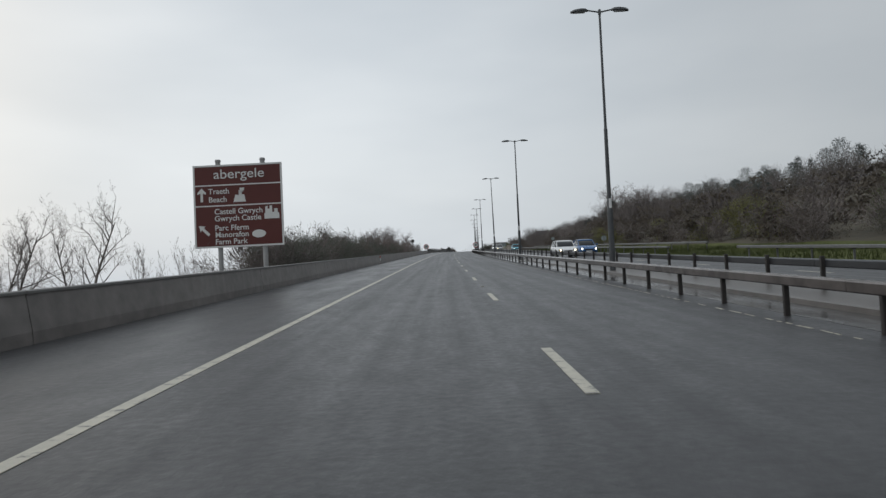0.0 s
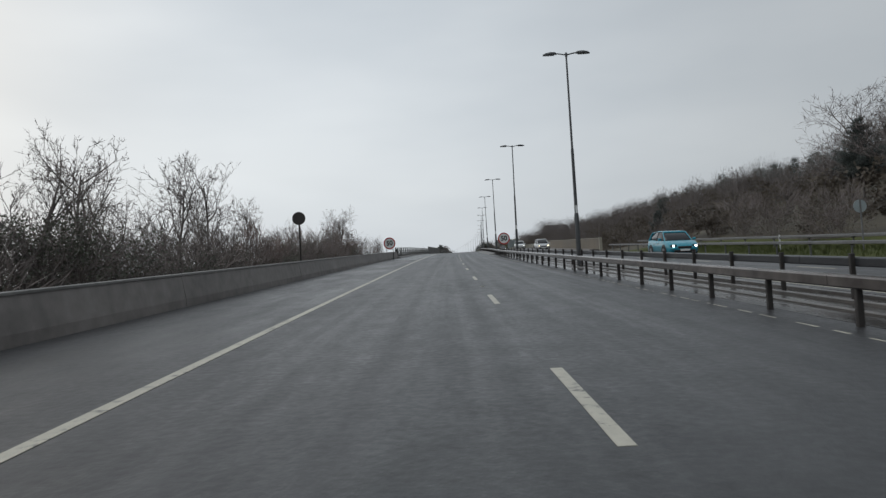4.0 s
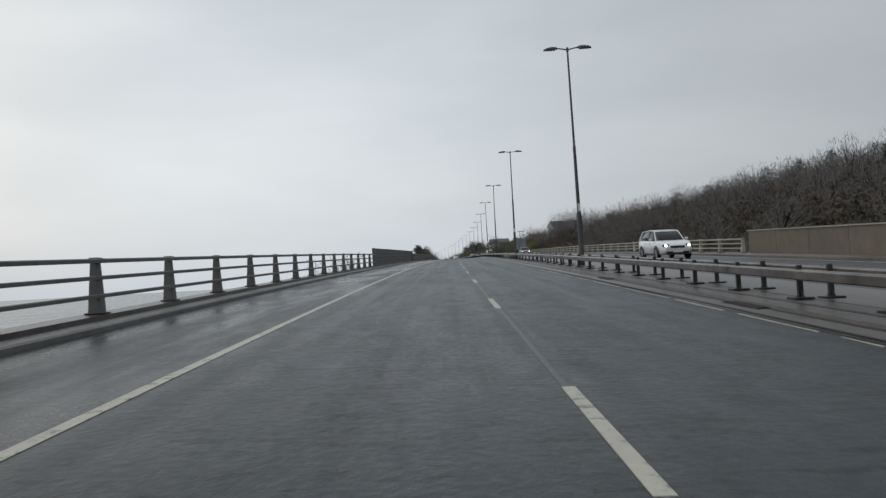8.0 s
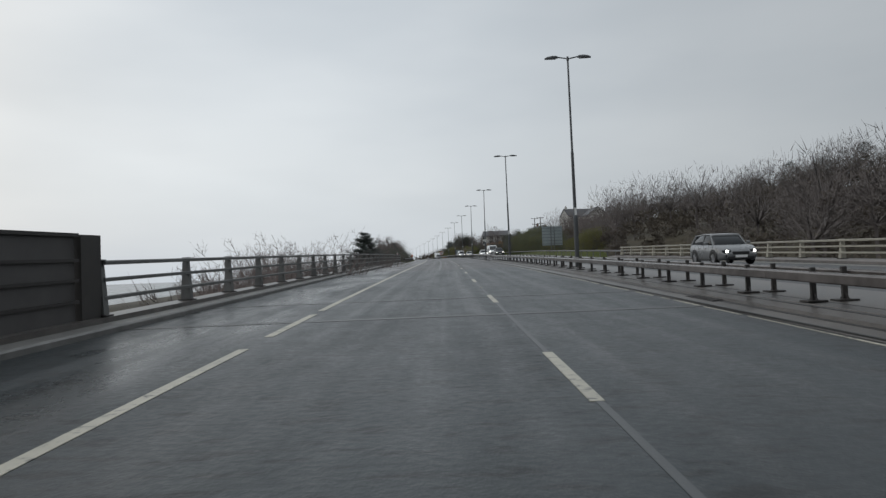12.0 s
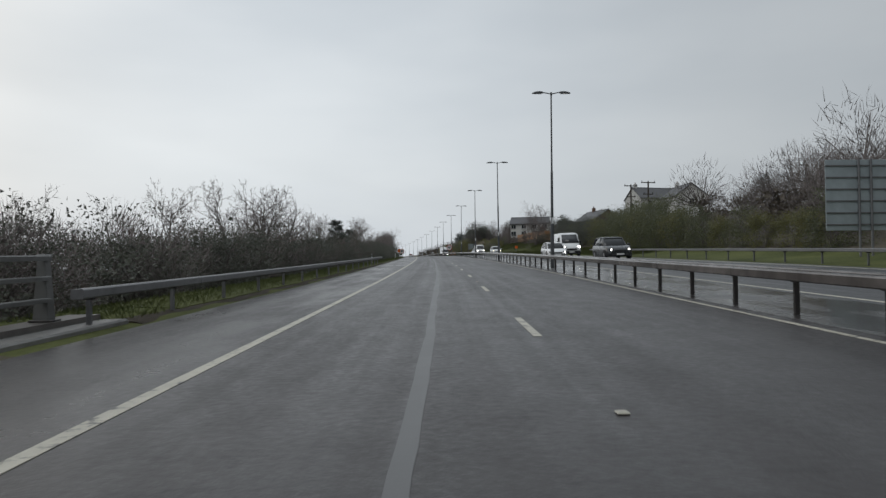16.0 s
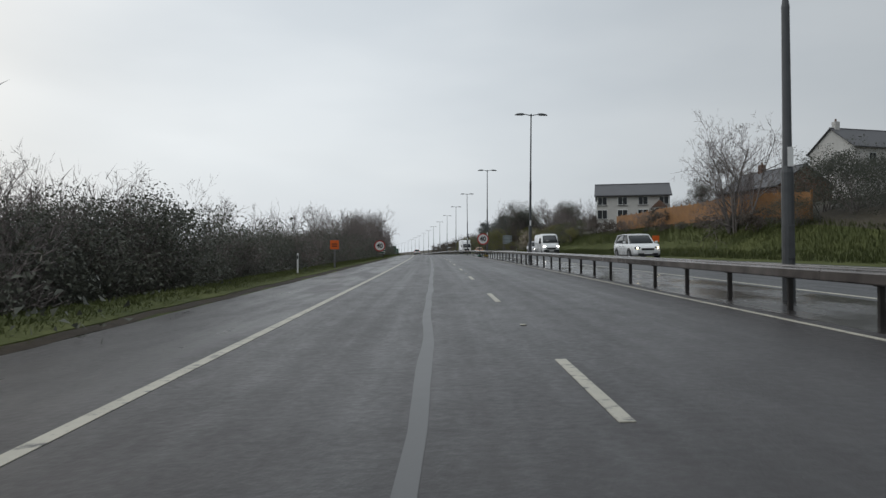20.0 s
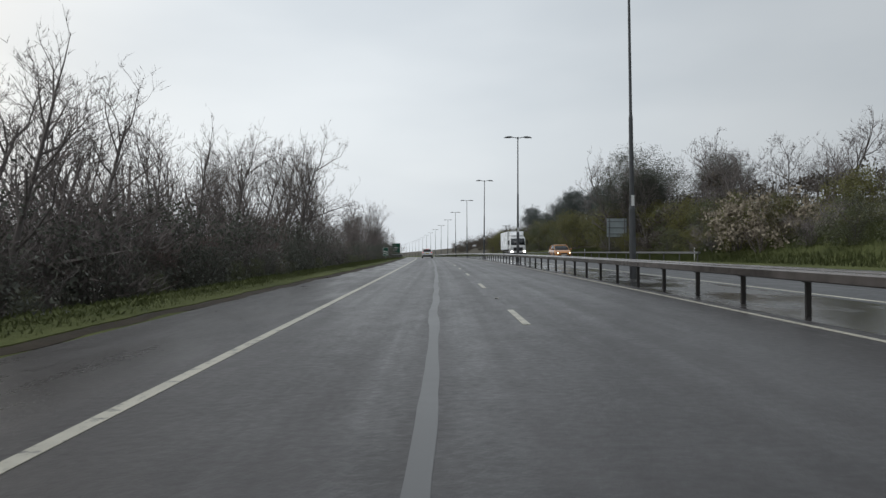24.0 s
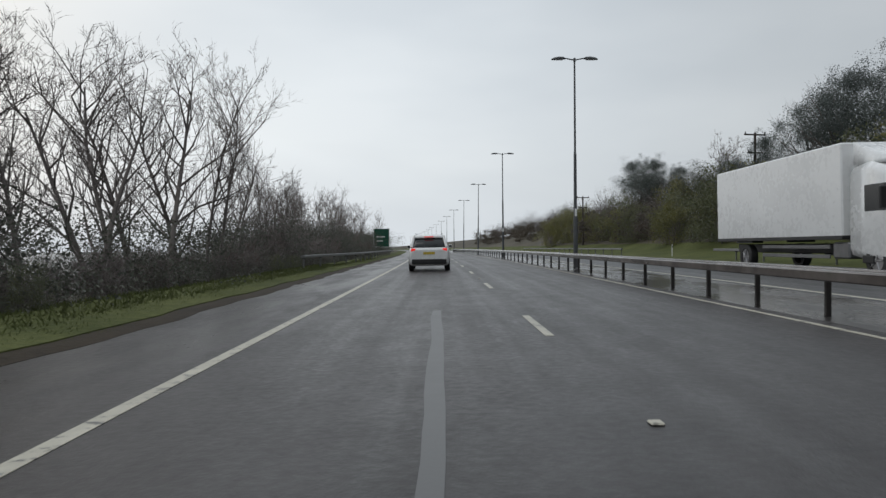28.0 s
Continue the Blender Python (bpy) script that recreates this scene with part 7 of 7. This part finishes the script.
SUV = dict(L=4.4, W=1.84, H=1.66, belt=1.06, hood=1.02, clear=0.24, screen=0.95, roof=(0.3, -1.75), tail=-2.1, boot=1.08, wr=0.35)
HATCH = dict(L=4.0, W=1.76, H=1.48, belt=0.94, hood=0.88, screen=0.95, roof=(0.3, -1.35), tail=-1.85, boot=0.98)
MINI = dict(L=3.8, W=1.74, H=1.43, belt=0.93, hood=0.88, screen=0.75, roof=(0.25, -1.35), tail=-1.72, boot=0.95)
MPV = dict(L=4.3, W=1.76, H=1.66, belt=1.0, hood=0.95, screen=1.25, roof=(0.3, -1.75), tail=-2.05, boot=1.02)
lead = car("white sport utility car ahead on the wet lane", stand_on(630.6, -1.75), "white", **SUV)
part("roof_rail", rod((-0.6, -1.7, 1.69), (-0.6, 0.2, 1.7), 0.018, 0.018, 6), TRIM_BLACK, lead)
part("roof_rail", rod((0.6, -1.7, 1.69), (0.6, 0.2, 1.7), 0.018, 0.018, 6), TRIM_BLACK, lead)
part("wiper", rod((0.0, -2.17, 1.12), (0.38, -2.05, 1.2), 0.012, 0.008, 6), TRIM_BLACK, lead)
part("high_brake_light", box(-0.2, 0.2, -1.93, -1.88, 1.53, 1.56), TAIL_RED, lead)
for label, s, lat, colour, kind, lit in (("blue hatchback with headlights on in the opposite carriageway", 50.2, 11.7, "blue", HATCH, HEADLIGHT), ("small rounded white car with headlights on", 45.0, 8.9, "white", MINI, HEADLIGHT_WARM),
                                         ("turquoise hatchback with headlights on", 117.6, 11.9, "turquoise", HATCH, HEADLIGHT), ("silver people carrier with warm headlights", 173.2, 11.7, "silver", MPV, HEADLIGHT_WARM),
                                         ("pale silver crossover with bright headlights", 208.2, 11.5, "white", SUV, HEADLIGHT), ("small grey retro hatchback with round headlights", 290.0, 11.7, "grey", MINI, HEADLIGHT),
                                         ("dark grey estate car with headlights on", 394.6, 11.3, "dark", SUV, HEADLIGHT), ("white estate car on the wet opposite lanes", 405.8, 9.2, "white", HATCH, HEADLIGHT),
                                         ("white off-road car with warm headlights", 474.4, 11.7, "white", SUV, HEADLIGHT_WARM), ("silver-white crossover passing a temporary sign", 513.2, 11.8, "silver", SUV, HEADLIGHT),
                                         ("orange hatchback with warm headlights", 585.2, 11.8, "orange", HATCH, HEADLIGHT_WARM)):
    car(label, stand_on(s, lat, True), colour, lights=lit, group="oncoming vehicles", **kind)


def van(label, m, colour="white"):
    ob = thing("van", label, "van", m, "oncoming vehicles")
    rings = []
    for y, lo, hi, k in ((-2.75, 0.4, 2.2, 0.93), (-2.65, 0.32, 2.36, 0.98), (0.9, 0.3, 2.4, 1.0), (1.45, 0.3, 2.3, 0.99), (2.2, 0.3, 1.32, 0.97), (2.62, 0.34, 1.12, 0.92), (2.75, 0.42, 0.85, 0.85)):
        q = 0.98 * k
        half = [(q * 0.92, lo), (q, lo + 0.15), (q, lo + (hi - lo) * 0.5), (q * 0.96, hi - 0.2), (q * 0.86, hi - 0.03), (q * 0.6, hi)]
        rings.append([(x, y, z) for x, z in half] + [(-x, y, z) for x, z in reversed(half)])
    part("body", loft(rings), CAR[colour], ob)
    wsc = loft([[(-0.84, 2.17, 1.36), (0.84, 2.17, 1.36), (0.84, 2.19, 1.40), (-0.84, 2.19, 1.40)], [(-0.74, 1.52, 2.18), (0.74, 1.52, 2.18), (0.74, 1.55, 2.22), (-0.74, 1.55, 2.22)]])
    part("windscreen", wsc, GLASS_DARK, ob)
    for sx in (-1, 1):
        part("side_window", box(sx * 0.955 - 0.02, sx * 0.955 + 0.02, 0.75, 1.6, 1.35, 1.95, 0.02), GLASS_DARK, ob)
        part("headlight", box(sx * 0.72 - 0.14, sx * 0.72 + 0.14, 2.55, 2.7, 0.88, 1.06, 0.03), HEADLIGHT, ob)
        part("wing_mirror", box(sx * 1.1 - 0.1, sx * 1.1 + 0.1, 1.55, 1.65, 1.3, 1.6, 0.03), TRIM_BLACK, ob)
        part("tail_light", box(sx * 0.88 - 0.06, sx * 0.88 + 0.06, -2.77, -2.7, 0.9, 1.3, 0.02), TAIL_RED, ob)
        for y in (-1.7, 1.75):
            wheel(ob, sx * 0.88, y, 0.34, 0.22)
    part("front_bumper", box(-0.85, 0.85, 2.6, 2.8, 0.36, 0.62, 0.04), TRIM_BLACK, ob)
    part("grille", box(-0.5, 0.5, 2.68, 2.78, 0.66, 0.84, 0.02), TRIM_BLACK, ob)
    part("blank_plate", box(-0.26, 0.26, 2.8, 2.81, 0.44, 0.55), SIGN_WHITE, ob)
    return ob


van("white panel van following in the outer lane", stand_on(414.0, 12.0, True))
van("white camper van in the opposite carriageway", stand_on(507.6, 12.0, True))

# box lorry
lorry = thing("lorry", "white box lorry with a plain tall body and rounded cab", "lorry", stand_on(621.8, 11.85, True), "oncoming vehicles")
part("box_body", box(-1.25, 1.25, -5.3, 3.35, 1.12, 3.95, 0.04), CAR["white"], lorry)
part("box_rail", box(-1.262, 1.262, -5.31, 3.36, 1.08, 1.2, 0.01), TRIM_BLACK, lorry)
part("chassis", box(-0.45, 0.45, -5.1, 5.0, 0.62, 0.95, 0.02), TRIM_BLACK, lorry)
cab_r = []
for y, lo, hi, k in ((3.6, 0.62, 3.2, 0.97), (4.4, 0.5, 3.3, 1.0), (5.2, 0.42, 3.0, 1.0), (5.62, 0.4, 1.75, 0.99), (5.75, 0.42, 1.5, 0.95)):
    q = 1.2 * k
    half = [(q * 0.95, lo), (q, lo + 0.2), (q, lo + (hi - lo) * 0.5), (q * 0.98, hi - 0.25), (q * 0.9, hi - 0.04), (q * 0.6, hi)]
    cab_r.append([(x, y, z) for x, z in half] + [(-x, y, z) for x, z in reversed(half)])
cab = part("cab", loft(cab_r), CAR["white"], lorry)
part("windscreen", loft([[(-1.08, 5.6, 1.82), (1.08, 5.6, 1.82), (1.08, 5.63, 1.86), (-1.08, 5.63, 1.86)], [(-1.02, 5.26, 2.78), (1.02, 5.26, 2.78), (1.02, 5.3, 2.82), (-1.02, 5.3, 2.82)]]), GLASS_DARK, cab)
part("wind_deflector", loft([[(-1.1, 3.7, 3.22), (1.1, 3.7, 3.22), (1.1, 3.7, 3.9), (-1.1, 3.7, 3.9)], [(-0.95, 4.9, 3.2), (0.95, 4.9, 3.2), (0.95, 4.75, 3.35), (-0.95, 4.75, 3.35)]]), CAR["white"], cab)
for sx in (-1, 1):
    part("side_window", box(sx * 1.19 - 0.02, sx * 1.19 + 0.02, 4.3, 5.2, 1.85, 2.6, 0.02), GLASS_DARK, cab)
    part("step", box(sx * 1.1 - 0.12, sx * 1.1 + 0.12, 4.2, 4.7, 0.4, 0.62, 0.02), TRIM_BLACK, cab)
    part("wing_mirror", box(sx * 1.42 - 0.1, sx * 1.42 + 0.1, 5.35, 5.45, 1.9, 2.5, 0.03), TRIM_BLACK, cab)
    part("headlight", box(sx * 0.95 - 0.17, sx * 0.95 + 0.17, 5.66, 5.79, 0.72, 0.92, 0.03), HEADLIGHT, cab)
    part("side_guard", box(sx * 1.16 - 0.02, sx * 1.16 + 0.02, -1.6, 2.6, 0.5, 0.62, 0.01), STEEL, lorry)
    part("side_guard", box(sx * 1.16 - 0.02, sx * 1.16 + 0.02, -1.6, 2.6, 0.8, 0.92, 0.01), STEEL, lorry)
    part("mudguard", box(sx * 1.0 - 0.22, sx * 1.0 + 0.22, -3.6, -2.3, 1.0, 1.08, 0.02), TRIM_BLACK, lorry)
    for y in (-2.95, 4.75):
        wheel(lorry, sx * 1.04, y, 0.48, 0.3)
part("bumper", box(-1.15, 1.15, 5.66, 5.84, 0.36, 0.66, 0.04), TRIM_BLACK, cab)
part("grille", box(-0.7, 0.7, 5.68, 5.79, 0.95, 1.45, 0.03), TRIM_BLACK, cab)
part("fuel_tank", box(0.7, 1.15, 2.7, 3.5, 0.5, 1.0, 0.05), STEEL, lorry)


# ---- houses, fence and poles on the right-hand bank ----
def house(label, s, lat, turn, length, depth, eaves, rise, wall, windows, chimneys, porch=False, base=None):
    g = float(ground_height(s, lat)) if base is None else base
    ob = thing("house", label, "house", stand(s, lat, g, turn))
    a, d = length / 2, depth / 2
    b = bmesh.new()
    pts = [(-a, -d, -3.2), (a, -d, -3.2), (a, d, -3.2), (-a, d, -3.2), (-a, -d, eaves), (a, -d, eaves), (a, d, eaves), (-a, d, eaves), (-a, 0, eaves + rise), (a, 0, eaves + rise)]
    v = [b.verts.new(p) for p in pts]
    for f in ((0, 1, 5, 4), (2, 3, 7, 6), (1, 2, 6, 9, 5), (3, 0, 4, 8, 7)):
        b.faces.new([v[i] for i in f])
    bmesh.ops.recalc_face_normals(b, faces=b.faces)
    part("wall", b, wall, ob)
    for sy in (-1, 1):
        n = math.hypot(d, rise)
        ux, uz = d / n * sy, -rise / n
        o = 0.35
        lo = (0 + sy * (d + o * d / n), eaves - o * rise / n)
        b = bmesh.new()
        t = 0.14
        q = [(-a - 0.3, 0, eaves + rise), (a + 0.3, 0, eaves + rise), (a + 0.3, lo[0], lo[1]), (-a - 0.3, lo[0], lo[1])]
        lower = [b.verts.new((x, y, z + 0.01)) for x, y, z in q]
        upper = [b.verts.new((x, y, z + 0.01 + t)) for x, y, z in q]
        b.faces.new(lower)
        b.faces.new(list(reversed(upper)))
        for i in range(4):
            b.faces.new((lower[i], lower[(i + 1) % 4], upper[(i + 1) % 4], upper[i]))
        bmesh.ops.recalc_face_normals(b, faces=b.faces)
        roof = part("roof", b, SLATE, ob)
        part("gutter", rod((-a - 0.3, lo[0] + sy * 0.05, lo[1]), (a + 0.3, lo[0] + sy * 0.05, lo[1]), 0.06, 0.06, 6), TRIM_BLACK, roof)
    part("ridge", rod((-a - 0.3, 0, eaves + rise + 0.14), (a + 0.3, 0, eaves + rise + 0.14), 0.11, 0.11, 6), SLATE, ob)
    for x in chimneys:
        ch = part("chimney", box(x - 0.4, x + 0.4, -0.35, 0.35, eaves + rise - 0.6, eaves + rise + 1.1, 0.03), wall, ob)
        part("chimney_pot", rod((x, 0, eaves + rise + 1.1), (x, 0, eaves + rise + 1.5), 0.15, 0.12, 8), BRICK, ch)
    for side, x, z, w, h in windows:
        # side: y front (+1) or back (-1), 2 or -2 gable ends
        if abs(side) == 1:
            m = Matrix.Translation((x, side * d, z)) @ (Matrix.Identity(4) if side < 0 else Matrix.Rotation(math.pi, 4, "Z"))
        else:
            m = Matrix.Translation((side / 2 * a, x, z)) @ Matrix.Rotation(math.pi / 2 * (1 if side > 0 else -1), 4, "Z")
        win = part("window", box(-w / 2 - 0.07, w / 2 + 0.07, -0.05, 0.02, -h / 2 - 0.07, h / 2 + 0.07, 0.01), SIGN_WHITE, ob, at=m)
        for i in (-1, 1):
            part("pane", box(min(i * 0.03, i * w / 2), max(i * 0.03, i * w / 2), -0.06, -0.045, -h / 2, h / 2), GLASS_DARK, win)
        part("sill", box(-w / 2 - 0.12, w / 2 + 0.12, -0.14, -0.04, -h / 2 - 0.15, -h / 2 - 0.08), KERB, win)
    if porch:
        po = part("porch", box(-a + 0.6, -a + 2.3, d, d + 1.0, -1, 1.9, 0.02), wall, ob)
        b = loft([[(-a + 0.4, d + 0.01, 1.9), (-a + 2.5, d + 0.01, 1.9), (-a + 1.45, d + 0.01, 2.9)], [(-a + 0.4, d + 1.15, 1.9), (-a + 2.5, d + 1.15, 1.9), (-a + 1.45, d + 1.15, 2.9)]])
        part("porch_roof", b, BRICK, po)
        part("door", box(-a + 1.0, -a + 1.9, d + 1.0, d + 1.04, -0.2, 1.75, 0.01), TRIM_BLACK, po)
    return ob


four = [(1, x, 2.9, 1.2, 1.0) for x in (-4.2, -1.4, 1.4, 4.2)] + [(1, x, 1.0, 1.3, 1.2) for x in (-1.4, 1.4, 4.2)] + [(-2, 0, 3.3, 1.1, 1.1), (-2, 0, 1.0, 1.3, 1.2)]
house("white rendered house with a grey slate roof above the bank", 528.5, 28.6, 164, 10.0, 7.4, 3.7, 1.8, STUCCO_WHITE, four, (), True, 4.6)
gab = [(-1, -2.2, 3.6, 1.1, 1.2), (-1, 2.4, 3.6, 1.1, 1.2), (-2, 0, 3.4, 1.2, 1.3), (-2, -2.4, 1.2, 1.2, 1.3), (2, 0, 3.4, 1.2, 1.3)]
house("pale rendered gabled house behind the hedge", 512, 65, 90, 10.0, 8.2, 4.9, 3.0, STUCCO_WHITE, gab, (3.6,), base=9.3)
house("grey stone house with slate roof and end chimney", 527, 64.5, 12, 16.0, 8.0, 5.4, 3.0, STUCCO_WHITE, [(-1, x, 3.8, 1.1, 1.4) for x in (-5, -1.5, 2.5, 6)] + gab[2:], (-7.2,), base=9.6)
house("brown brick house with a low roof behind the fence", 520, 45, 100, 12.0, 8.0, 3.0, 2.6, BRICK, [(1, x, 1.6, 1.3, 1.2) for x in (-3, 1, 4)], (2.0,), base=5.6)

garden = thing("garden_fence", "orange-brown close-boarded wooden fence along the bank", "fence")
for i in range(-7, 15):
    s, lat = 488 + 2.0 * i, 22.9 + 0.02 * i
    g = float(ground_height(s, lat))
    m = stand(s, lat, g)
    part("fence_post", box(-0.06, 0.06, -0.06, 0.06, -0.3, 1.95, 0.01), FENCE_WOOD, garden, at=m)
    for k in range(10):
        s2 = s + 0.1 + 0.19 * k
        part("board", box(-0.012, 0.012, -0.088, 0.088, 0.05, 1.8 + 0.02 * math.sin(i * 3 + k), 0.004), FENCE_WOOD, garden, at=stand(s2, lat - 0.05, float(ground_height(s2, lat))))


def pole(s, lat, tall):
    ob = thing("telegraph_pole", "dark wooden electricity pole with crossarms and insulators", "utility pole", stand(s, lat, float(ground_height(s, lat)), 8), "utility poles")
    part("shaft", rod((0, 0, -0.5), (0, 0, tall), 0.14, 0.1, 10), POLE_WOOD, ob)
    for z, w in ((tall - 0.15, 1.0), (tall - 1.7, 0.7)):
        arm = part("crossarm", box(-w, w, -0.06, 0.06, z - 0.06, z + 0.06, 0.01), POLE_WOOD, ob)
        for x in (-w + 0.1, 0, w - 0.1):
            part("insulator", rod((x, 0, z + 0.06), (x, 0, z + 0.26), 0.05, 0.035, 8), TRIM_BLACK, arm)
    return ob


for s, lat, tall in ((440, 27.0, 7.4), (434, 27.4, 7.2), (655, 26, 8.0), (700, 22, 7.5)):
    pole(s, lat, tall)
